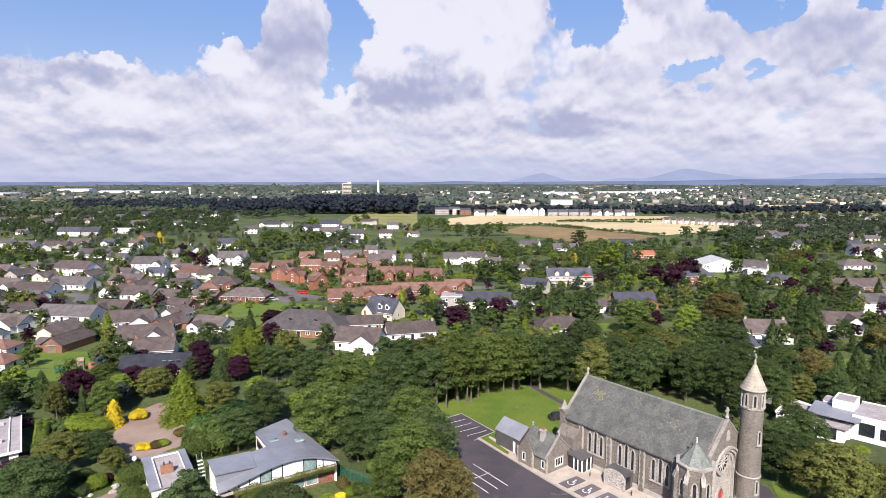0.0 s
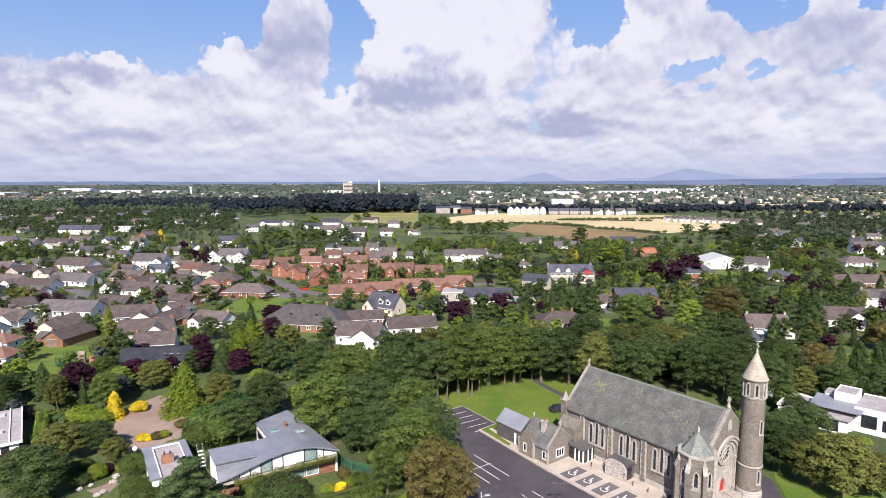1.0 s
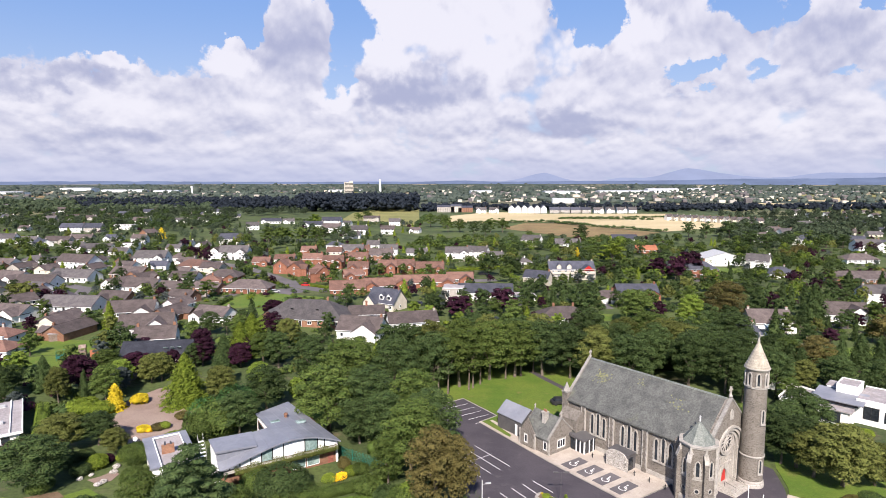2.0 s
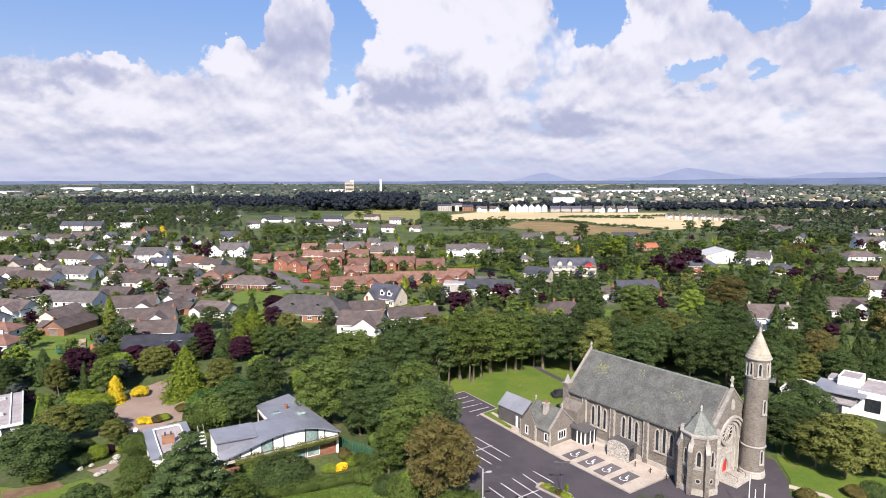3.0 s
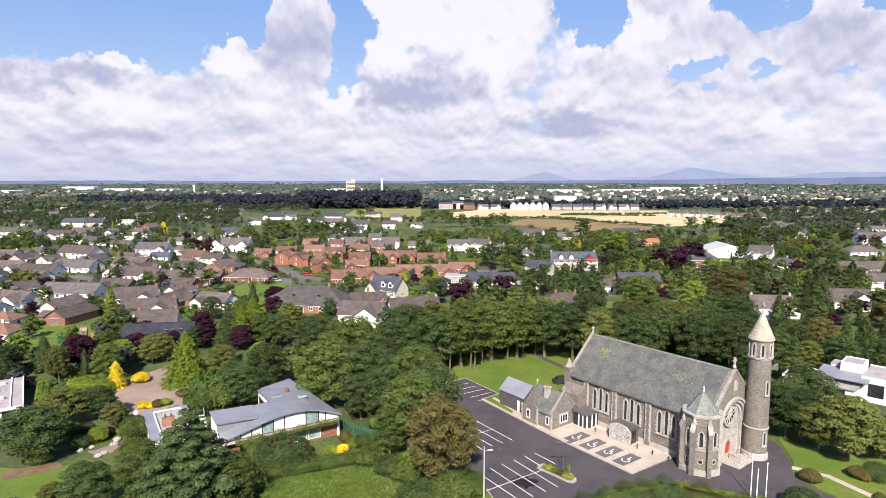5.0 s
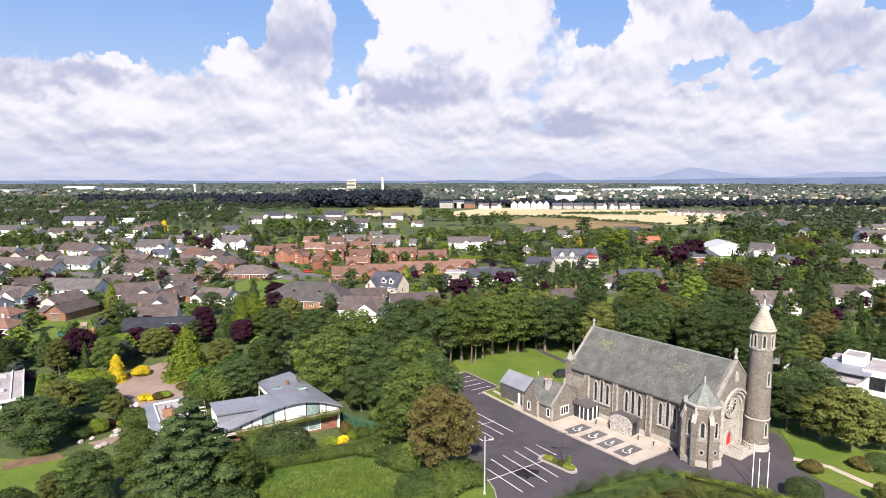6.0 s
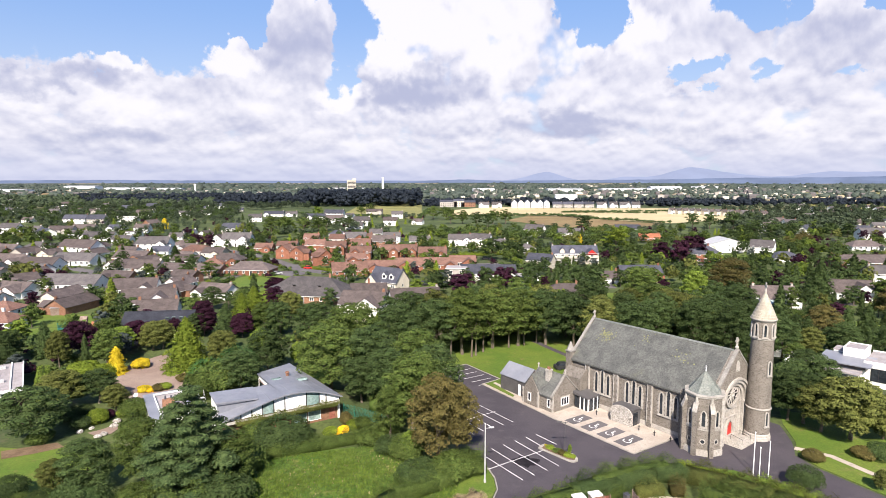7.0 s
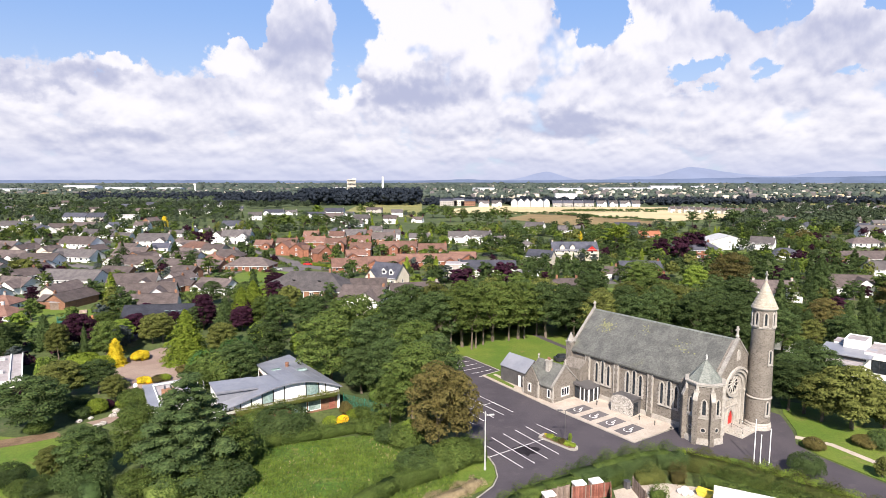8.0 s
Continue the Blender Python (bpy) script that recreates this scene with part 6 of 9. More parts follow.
house(-99.8, 631.4, -16, 8.4, 7.5, 2.9, 2.3, "white", "roof_grey", "gable", 1, -3.5, detail=False)
house(-73.1, 529.1, 11, 14.1, 9.3, 4.7, 3.3, "white", "roof_grey", "gable", 1, 0, detail=False)
house(-74.6, 494.5, 0, 14.1, 9.3, 2.9, 2.9, "white", "roof_grey", "gable", 1, -5.9, detail=False)
house(-47.8, 532.5, 1, 12.2, 8.0, 4.7, 2.9, "white", "roof_brown", "gable", 1, 0, detail=False)
house(-49.3, 631.2, 5, 12.0, 7.9, 4.7, 2.9, "white", "roof_grey", "gable", 1, 0, detail=False)
house(-23.1, 543.9, -16, 9.3, 7.5, 2.9, 2.3, "white", "roof_brown", "gable", 1, -3.9, detail=False)
house(-80.1, 687.0, 0, 18.3, 10.0, 4.7, 2.5, "pebble", "roof_brown", "gable", 1, 5, detail=False)
house(-75.3, 417.8, 0, 11.2, 7.5, 3.0, 2.3, "white", "roof_slate", "hip")
house(68.2, 434.9, -32, 14.0, 9.2, 4.4, 3.6, "white", "roof_grey", "gable")
house(93.8, 432.3, 0, 18.5, 10.0, 2.5, 3.1, "white", "roof_grey", "gable", 1, 5)
house(145.8, 465.2, 0, 19.9, 10.0, 2.5, 3.1, "white", "roof_slate", "gable", 1, -6.0)
house(10.2, 363.0, 0, 13.8, 9.1, 4.2, 3.3, "white", "roof_grey", "gable", 1, 5)
house(23.6, 367.7, -25, 13.2, 8.7, 4.2, 3.1, "white", "roof_grey", "gable")
house(33.5, 359.8, 0, 9.6, 7.5, 2.5, 2.3, "white", "roof_grey", "gable", 1, -4.0)
house(46.7, 333.3, 0, 10.2, 7.5, 2.5, 2.3, "white", "roof_grey", "hip")
altered = house(65.1, 291.6, 0, 22.2, 10.0, 4.7, 3.6, "cream", "roof_slate", "gable", 2, 7, extra="under repair")
for dx in (-6.5, -1.5):
    d = part("dormer", Shape().prism([(-1.1, 5.0), (1.1, 5.0), (1.1, 6.4), (0, 7.5), (-1.1, 6.4)], -4.6, -0.5, "y"), "cream", altered, "gabled dormer", pose(dx, 0, 0))
    for sg in (-1, 1):
        pts = [(sg * 1.35, 6.2), (0, 7.55), (0, 7.72), (sg * 1.35, 6.37)]
        part("dormer_roof", Shape().prism(pts if sg < 0 else pts[::-1], -4.8, -0.5, "y"), "roof_slate", d)
part("gable_cladding", Shape().prism([(4.4, 4.6), (10.2, 4.6), (7.3, 7.2)], -7.75, -7.62, "y"), "red_door", altered, "red sheeting over the front gable")
scaffold = Shape()
for k in range(9):
    scaffold.rod((-10.5 + 2.6 * k, -8.6, 0), (-10.5 + 2.6 * k, -8.6, 5.6), 0.06, sides=5)
for z in (1.9, 3.7, 5.4):
    scaffold.box(-10.6, 10.4, -8.9, -8.3, z, z + 0.08)
part("scaffold", scaffold, "steel", altered, "grey scaffold with boarded lifts")
house(45.5, 271.1, -28, 11.6, 7.6, 4.0, 2.7, "cream", "roof_slate", "gable")
house(137.4, 391.3, 0, 13.4, 8.9, 2.5, 2.7, "brick", "roof_orange", "gable")
house(129.6, 292.9, 0, 16.2, 10.0, 4.7, 3.6, "brick", "roof_slate", "hip")
house(162.1, 338.0, 88, 16.0, 23.0, 4.4, 3.4, "white", "steel", "gable", 0, 0, extra="facing the gardens")
house(177.0, 323.6, -40, 11.7, 7.7, 4.2, 3.6, "white", "roof_grey", "gable")
house(170.7, 292.3, 0, 14.0, 9.2, 2.5, 2.9, "white", "roof_slate", "hip")
house(291.8, 512.8, 0, 19.5, 10.0, 4.7, 3.6, "cream", "roof_brown", "hip", 1, 0, detail=False)
house(197.2, 276.0, 0, 27.7, 10.0, 2.5, 3.1, "brown_brick", "roof_brown", "gable", 2, -6.0)
house(292.2, 399.8, 0, 17.1, 10.0, 4.7, 3.6, "white", "roof_grey", "gable", 1, 6)
house(247.2, 344.2, 0, 19.0, 10.0, 2.5, 3.1, "white", "roof_brown", "hip")
house(172.8, 229.2, 0, 11.5, 7.6, 4.6, 2.7, "white", "roof_grey", "gable", 2, 6)
house(139.5, 200.9, -12, 15.0, 9.0, 2.8, 3.6, "white", "roof_brown", "gable", 0, 8.0)
house(92.4, 174.9, 15, 7.0, 7.5, 2.5, 2.3, "white", "roof_slate", "gable", 1, -3.0)
house(81.2, 241.2, 0, 16.6, 10.0, 2.5, 3.1, "brick", "roof_slate", "gable", 1, 6)
house(34.3, 234.9, 0, 7.6, 7.5, 2.5, 2.3, "white", "felt", "flat")
house(42.3, 199.0, 0, 16.7, 10.0, 2.5, 3.1, "white", "roof_brown", "hip", 2, 0)
house(66.8, 231.8, 0, 11.6, 7.6, 2.5, 2.4, "white", "roof_brown", "hip")
house(369.7, 668.6, 0, 11.5, 7.6, 2.9, 2.3, "white", "roof_brown", "gable", 1, -4.8, detail=False)
house(378.9, 653.2, 4, 12.4, 8.2, 2.9, 2.5, "white", "roof_grey", "gable", 1, -5.2, detail=False)
house(383.4, 617.4, 10, 14.1, 9.3, 2.9, 2.9, "white", "roof_grey", "gable", 1, 0, detail=False)
house(352.6, 550.1, -30, 12.5, 8.3, 2.9, 2.6, "white", "roof_brown", "gable", 1, 0, detail=False)
house(413.9, 686.4, 16, 10.4, 7.5, 2.9, 2.3, "white", "roof_grey", "gable", 1, -4.4, detail=False)
house(436.5, 670.2, 6, 16.6, 10.0, 2.9, 3.1, "white", "roof_brown", "gable", 1, -6.0, detail=False)
house(478.3, 695.5, 20, 11.9, 7.8, 2.9, 2.4, "white", "roof_slate", "gable", 1, 0, detail=False)
house(452.0, 630.3, -10, 8.4, 7.5, 2.9, 2.3, "white", "roof_slate", "gable", 1, -3.5, detail=False)
house(404.8, 537.5, -22, 7.2, 7.5, 2.9, 2.3, "white", "roof_slate", "gable", 1, 0, detail=False)
house(541.9, 732.0, 15, 11.1, 7.5, 4.7, 2.7, "white", "roof_brown", "gable", 1, 0, detail=False)
house(551.0, 722.6, 14, 12.4, 8.2, 2.9, 2.5, "white", "roof_slate", "gable", 1, 0, detail=False)
house(351.6, 517.0, 10, 8.9, 7.5, 2.9, 2.3, "white", "roof_grey", "gable", 1, -3.7, detail=False)
house(326.0, 610.3, -20, 10.4, 7.5, 2.9, 2.3, "white", "roof_grey", "gable", 1, 0, detail=False)
house(525.6, 796.4, 16, 12.1, 8.0, 2.9, 2.5, "white", "roof_grey", "gable", 1, 0, detail=False)
house(572.2, 821.8, -30, 14.0, 9.3, 2.9, 2.9, "white", "roof_brown", "gable", 1, -5.9, detail=False)
house(612.2, 844.3, 0, 12.8, 8.5, 2.9, 2.6, "white", "roof_brown", "gable", 1, 0, detail=False)
house(487.1, 774.1, 20, 11.8, 7.8, 2.9, 2.4, "white", "roof_slate", "gable", 1, -4.9, detail=False)
house(495.8, 819.6, -5, 12.5, 8.2, 4.7, 3.0, "white", "roof_grey", "gable", 1, 0, detail=False)
house(277.3, 712.8, 8, 6.8, 7.5, 4.7, 2.7, "white", "roof_brown", "gable", 1, 0, detail=False)
house(283.0, 707.2, 8, 6.7, 7.5, 4.7, 2.7, "cream", "roof_grey", "gable", 1, 0, detail=False)
house(288.6, 701.8, 8, 6.7, 7.5, 4.7, 2.7, "cream", "roof_brown", "gable", 1, 0, detail=False)
house(294.1, 696.4, 8, 6.6, 7.5, 4.7, 2.7, "white", "roof_grey", "gable", 1, 0, detail=False)
house(299.5, 691.1, 8, 6.6, 7.5, 4.7, 2.7, "cream", "roof_brown", "gable", 1, 0, detail=False)
house(304.9, 685.9, 8, 6.5, 7.5, 4.7, 2.7, "cream", "roof_grey", "gable", 1, 0, detail=False)
house(310.2, 680.7, 8, 6.5, 7.5, 4.7, 2.7, "white", "roof_brown", "gable", 1, 0, detail=False)
house(315.4, 675.7, 8, 6.5, 7.5, 4.7, 2.7, "cream", "roof_grey", "gable", 1, 0, detail=False)
house(320.5, 670.7, 8, 6.5, 7.5, 4.7, 2.7, "cream", "roof_brown", "gable", 1, 0, detail=False)
house(325.5, 665.8, 8, 6.5, 7.5, 4.7, 2.7, "white", "roof_grey", "gable", 1, 0, detail=False)
house(330.5, 660.9, 8, 6.5, 7.5, 4.7, 2.7, "cream", "roof_brown", "gable", 1, 0, detail=False)
house(335.4, 656.2, 8, 6.5, 7.5, 4.7, 2.7, "cream", "roof_grey", "gable", 1, 0, detail=False)
house(340.2, 651.4, 8, 6.5, 7.5, 4.7, 2.7, "white", "roof_brown", "gable", 1, 0, detail=False)
house(345.0, 646.8, 8, 6.5, 7.5, 4.7, 2.7, "cream", "roof_grey", "gable", 1, 0, detail=False)
house(349.7, 642.2, 8, 6.5, 7.5, 4.7, 2.7, "cream", "roof_brown", "gable", 1, 0, detail=False)
house(-154.9, 292.1, -8, 16.7, 10.0, 2.5, 3.1, "brown_brick", "roof_brown", "gable", 1, 6)
house(-131.4, 257.9, -10, 15.2, 10.0, 2.5, 3.1, "white", "roof_brown", "gable", 1, 6)
house(-177.4, 283.7, -12, 21.5, 10.0, 2.5, 3.1, "white", "roof_grey", "gable", 0, -7)
house(-184.4, 267.3, -6, 17.8, 10.0, 2.5, 3.1, "white", "roof_brown", "gable", 0, 0)
house(-205.1, 278.7, -12, 16.4, 10.0, 2.5, 3.1, "white", "roof_brown", "gable", 1, 6)
house(-150.2, 204.7, -14, 12.9, 8.5, 2.5, 2.6, "white", "roof_brown", "gable", 0, 7)
house(-138.5, 218.4, -6, 21.8, 10.0, 2.5, 3.1, "white", "roof_grey", "gable", 0, -6.0)
house(-128.0, 229.8, -10, 12.7, 8.4, 2.5, 2.6, "brown_brick", "roof_brown", "gable", 1, -6)
house(-111.2, 209.0, 12, 15.9, 10.0, 2.5, 3.1, "white", "roof_brown", "gable", 1, 6.0)
house(-132.1, 173.9, 0, 8.4, 7.5, 2.5, 2.3, "white", "roof_red", "hip")
house(-122.3, 159.7, 0, 8.6, 7.5, 2.5, 2.3, "white", "roof_red", "hip")
house(-523.2, 804.6, 6, 12.0, 7.9, 2.5, 2.5, "cream", "roof_slate", "gable", 1, 5.0, detail=False)
house(-315.1, 830.8, 2, 13.8, 9.1, 4.7, 3.3, "white", "roof_slate", "gable", 1, 0, detail=False)
house(-450.5, 859.4, 22, 16.8, 10.0, 2.5, 3.1, "white", "roof_slate", "gable", 1, -6.0, detail=False)
house(-399.1, 745.3, -12, 13.2, 8.7, 2.5, 2.7, "white", "roof_brown", "gable", 1, 5.6, detail=False)
house(-521.8, 710.2, -6, 11.3, 7.5, 4.7, 2.7, "cream", "roof_slate", "gable", 1, 0, detail=False)
house(-356.1, 842.3, -22, 17.0, 10.0, 2.5, 3.1, "pebble", "roof_brown", "gable", 1, 0, detail=False)
house(-452.0, 685.3, 4, 10.7, 7.5, 4.7, 2.7, "pebble", "roof_grey", "gable", 1, 0, detail=False)
house(-452.8, 853.6, 21, 11.6, 7.7, 2.5, 2.4, "pebble", "roof_slate", "gable", 1, -4.9, detail=False)
house(-264.9, 765.2, 13, 9.9, 7.5, 2.5, 2.3, "pebble", "roof_slate", "gable", 1, 0, detail=False)
house(-475.8, 719.0, -1, 12.1, 8.0, 2.5, 2.5, "pebble", "roof_brown", "gable", 1, -5.1, detail=False)
house(-403.9, 827.1, -29, 12.1, 8.0, 2.5, 2.5, "white", "roof_grey", "gable", 1, -5.1, detail=False)
house(-487.2, 849.3, 3, 10.7, 7.5, 4.7, 2.7, "white", "roof_grey", "gable", 1, 0, detail=False)
house(-338.2, 905.1, -25, 12.3, 8.1, 2.5, 2.5, "white", "roof_grey", "gable", 1, 5.2, detail=False)
house(-514.2, 1021.6, -21, 13.5, 8.9, 4.7, 3.2, "cream", "roof_grey", "gable", 1, 0, detail=False)
house(-517.8, 709.3, -2, 10.2, 7.5, 4.7, 2.7, "white", "roof_grey", "gable", 1, 0, detail=False)
house(-414.9, 773.2, -4, 13.2, 8.7, 4.7, 3.1, "white", "roof_slate", "gable", 1, 0, detail=False)
house(-419.1, 921.0, 3, 13.1, 8.7, 4.7, 3.1, "pebble", "roof_slate", "gable", 1, 0, detail=False)
house(-631.6, 851.8, -26, 14.4, 9.5, 2.5, 2.9, "white", "roof_grey", "gable", 1, 0, detail=False)
house(-410.7, 833.3, 14, 14.9, 9.8, 4.7, 3.5, "pebble", "roof_slate", "gable", 1, 0, detail=False)
house(-740.7, 1005.9, -12, 17.9, 10.0, 4.7, 3.6, "pebble", "roof_grey", "gable", 1, 0, detail=False)
house(-476.9, 948.4, -12, 12.5, 8.2, 4.7, 3.0, "pebble", "roof_slate", "gable", 1, 0, detail=False)
house(-437.2, 735.4, 9, 8.6, 7.5, 2.5, 2.3, "white", "roof_grey", "gable", 1, 0, detail=False)
house(-564.6, 886.1, 27, 15.8, 10.0, 4.7, 3.6, "white", "roof_brown", "gable", 1, 0, detail=False)
house(-439.7, 928.9, 15, 17.7, 10.0, 4.7, 3.6, "white", "roof_brown", "gable", 1, 0, detail=False)
house(-524.6, 796.7, -11, 11.1, 7.5, 2.5, 2.3, "white", "roof_brown", "gable", 1, 4.7, detail=False)
house(-325.8, 797.4, 18, 15.6, 10.0, 2.5, 3.1, "pebble", "roof_slate", "gable", 1, 6.0, detail=False)
house(295.8, 501.8, 8, 11.6, 7.7, 4.7, 2.8, "white", "roof_grey", "gable", 1, 0, detail=False)
house(262.8, 456.8, -30, 9.7, 7.5, 2.5, 2.3, "white", "roof_brown", "gable", 1, -4.1)
house(322.6, 429.1, -28, 12.2, 8.0, 2.5, 2.5, "white", "roof_slate", "gable")
house(272.9, 439.9, 23, 11.7, 7.7, 4.7, 2.8, "white", "roof_slate", "gable")
house(314.5, 431.0, -28, 12.2, 8.0, 2.5, 2.5, "white", "roof_brown", "gable")
house(329.5, 462.0, -29, 10.4, 7.5, 2.5, 2.3, "white", "roof_slate", "gable", 1, 4.4)
house(347.1, 498.0, -27, 11.5, 7.6, 4.7, 2.7, "cream", "roof_brown", "gable", 1, 0, detail=False)
house(373.5, 503.4, -9, 11.0, 7.5, 2.5, 2.3, "cream", "roof_grey", "gable", 1, 0, detail=False)
house(253.6, 460.7, 25, 12.5, 8.2, 4.7, 3.0, "white", "roof_brown", "gable")
house(309.6, 433.2, -27, 9.1, 7.5, 4.7, 2.7, "cream", "roof_slate", "gable")
house(-176.1, 253.8, -16, 9.5, 7.1, 2.5, 2.1, "white", "roof_grey", "gable", 0, 0)
house(-103.7, 234.4, -18, 10.8, 7.2, 2.5, 2.2, "brown_brick", "roof_brown", "gable", 1, 0)
house(-167.5, 237.8, 78, 12.0, 7.6, 2.5, 2.3, "cream", "roof_brown", "gable", 1, -4.4)
house(-181.6, 336.4, 79, 9.6, 7.3, 2.5, 2.2, "brown_brick", "roof_brown", "gable", 1, -4.4)
house(-126.8, 193.0, -97, 13.3, 8.1, 2.5, 2.4, "cream", "roof_brown", "gable", 1, -4.4)
house(-117.2, 253.9, -18, 11.1, 7.8, 2.5, 2.3, "brown_brick", "roof_brown", "gable", 0, 0)
house(-147.7, 187.4, -11, 11.8, 7.8, 2.5, 2.3, "white", "roof_brown", "gable", 1, 0)
house(-94.9, 203.1, 74, 12.0, 8.1, 2.5, 2.4, "brown_brick", "roof_brown", "gable", 1, 4.4)
house(-201.3, 258.6, -10, 11.2, 8.1, 2.5, 2.4, "pebble", "roof_grey", "gable", 0, 4.4)
house(-130.4, 296.4, -22, 10.6, 7.3, 2.5, 2.2, "white", "roof_brown", "gable", 1, -4.4)
house(-99.0, 218.2, 72, 9.6, 7.7, 2.5, 2.3, "white", "roof_brown", "gable", 1, 0)
house(-244.9, 329.6, -8, 12.1, 8.2, 2.5, 2.4, "white", "roof_brown", "gable", 1, 0)
house(-144.4, 333.5, -9, 9.7, 7.3, 2.5, 2.2, "white", "roof_brown", "gable", 1, -4.4)
house(-122.9, 281.1, -8, 13.1, 8.0, 2.5, 2.4, "white", "roof_brown", "gable", 1, 0)
house(-78.9, 202.5, -18, 12.4, 8.1, 2.5, 2.4, "white", "roof_brown", "gable", 1, -4.4)
house(-121.6, 312.0, -11, 11.5, 8.5, 2.5, 2.5, "cream", "roof_brown", "gable", 1, 4.4)
house(-206.4, 306.8, 77, 10.2, 7.3, 2.5, 2.2, "cream", "roof_brown", "gable", 1, -4.4)
house(-184.3, 310.1, -101, 10.2, 7.3, 2.5, 2.2, "white", "roof_brown", "gable", 1, 4.4)
house(-163.3, 223.8, 60, 11.4, 7.9, 2.5, 2.4, "cream", "roof_brown", "gable", 1, -4.4)
house(-100.7, 252.8, -20, 13.2, 7.0, 2.5, 2.1, "brown_brick", "roof_brown", "gable", 1, 0)
house(-222.0, 332.4, -96, 12.5, 7.5, 2.5, 2.3, "white", "roof_grey", "gable", 1, 0)
house(-142.3, 279.7, 63, 10.0, 7.1, 2.5, 2.1, "brown_brick", "roof_brown", "gable", 1, 4.4)
house(-116.3, 181.3, -102, 13.1, 7.3, 2.5, 2.2, "brown_brick", "roof_brown", "gable", 1, 4.4)
house(-185.9, 241.1, -16, 9.9, 7.9, 2.5, 2.4, "cream", "roof_brown", "gable", 0, 4.4)
house(-170.6, 317.6, -17, 12.5, 7.5, 2.5, 2.3, "white", "roof_brown", "gable", 1, 4.4)
house(-239.7, 315.2, -20, 11.9, 7.0, 2.5, 2.1, "brown_brick", "roof_brown", "gable", 1, -4.4)
house(-260.9, 335.0, 73, 12.3, 7.6, 2.5, 2.3, "pebble", "roof_brown", "gable", 0, 4.4)
house(-199.5, 338.2, 80, 11.0, 7.2, 2.5, 2.1, "white", "roof_brown", "gable", 0, 0)
house(-224.3, 314.0, 80, 13.2, 7.6, 2.5, 2.3, "pebble", "roof_brown", "gable", 0, 4.4)
house(-145.2, 263.0, 65, 12.4, 8.3, 2.5, 2.5, "white", "roof_brown", "gable", 0, 0)

# ---- larger and odd houses ----
hall_house = house(-45.5, 199.5, -10, 29, 15, 2.7, 5.2, "brown_brick", "roof_grey", "hip", 1, -8.5, extra="beside a green")
rooflight(hall_house, -4, -4.6, 5.3, -35)
rooflight(hall_house, 5, -4.6, 5.3, -35)
house(-24.5, 180.5, -12, 13.5, 9.5, 3.0, 3.3, "white", "roof_brown", "gable", 1, 7.5, extra="behind the trees")
house(-9.5, 191.5, 14, 16, 8, 2.7, 2.6, "white", "roof_brown", "gable", 1, 0, extra="joined to its neighbour")
chimney(house(-26, 203, 8, 12, 7, 2.6, 2.2, "white", "roof_brown", "gable", 0, 0), 0, 0, 4, 6.4, "brick")
dormer_house = house(-20.5, 221, -32, 12.5, 8.6, 3.0, 4.6, "cream", "roof_slate", "gable", 1, -5.2, extra="with dormers")
for dx in (0.2, 3.6):
    d = part("dormer", Shape().prism([(-0.9, 4.0), (0.9, 4.0), (0.9, 5.5), (0, 6.4), (-0.9, 5.5)], -3.6, -0.5, "y"), "white", dormer_house, "white gabled dormer", pose(dx, 0, 0))
    for sg in (-1, 1):
        pts = [(sg * 1.1, 5.35), (0, 6.45), (0, 6.6), (sg * 1.1, 5.5)]
        part("dormer_roof", Shape().prism(pts if sg < 0 else pts[::-1], -3.8, -0.5, "y"), "roof_slate", d)
    part("pane", Shape().box(-0.6, 0.6, -3.66, -3.6, 4.3, 5.4), "glass", d)
house(18.5, 239, -4, 22, 9, 3.2, 3.0, "white", "roof_slate", "gable", 0, 7.5, extra="newly extended")
house(5.5, 237, -4, 8, 8, 5.4, 0, "pebble", "felt", "flat", 0, 0, extra="clad in dark panels")
conservatory_house = house(107.5, 189.5, -6, 13, 9.5, 3.0, 3.4, "white", "roof_brown", "gable", 2, 8.0, extra="with glazed conservatory")
cs = Shape().box(-2.0, 2.0, -2.6, 0, 0, 0.6)
for k in range(7):
    cs.box(-2.0 + k * 0.65, -1.92 + k * 0.65, -2.6, -2.52, 0.6, 2.4)
    cs.rod((-1.96 + k * 0.65, -2.56, 2.4), (-1.96 + k * 0.65, 0, 3.2), 0.05)
con = part("conservatory", cs, "trim", conservatory_house, "white framed conservatory", pose(-2.0, -7.3, 0))
part("pane", Shape().box(-1.95, 1.95, -2.55, -2.53, 0.6, 2.4).prism([(-2.5, 2.38), (0, 3.15), (0, 3.18), (-2.5, 2.41)], -1.95, 1.95, "x"), "glass_pale", con)
house(-93, 183.5, 16, 15.5, 10, 3.0, 3.6, "white", "roof_brown", "gable", 1, 8.5, extra="in a leafy garden")
house(-84.5, 171.5, 14, 11, 8.5, 2.8, 2.8, "white", "roof_brown", "gable", 2, 0)
dark_house = house(-74.8, 152.6, 8, 17, 8.5, 3.0, 3.2, "white", "roof_dark", "gable", 0, 0, extra="with rooflights")
for dx in (-1.5, 0.2, 1.9):
    rooflight(dark_house, dx + 4, -2.6, 4.85, -37, "glass_pale")
shed = thing("garden_shed", pose(-117, 176, 0, 0, 0, 12), "pale timber garden shed on grass", "shed")
part("wall", Shape().box(-2, 2, -1.5, 1.5, 0, 2.3), "timber", shed)
part("roof", Shape().prism([(-1.7, 2.25), (1.7, 2.5), (1.7, 2.62), (-1.7, 2.37)], -2.2, 2.2, "x"), "felt", shed)
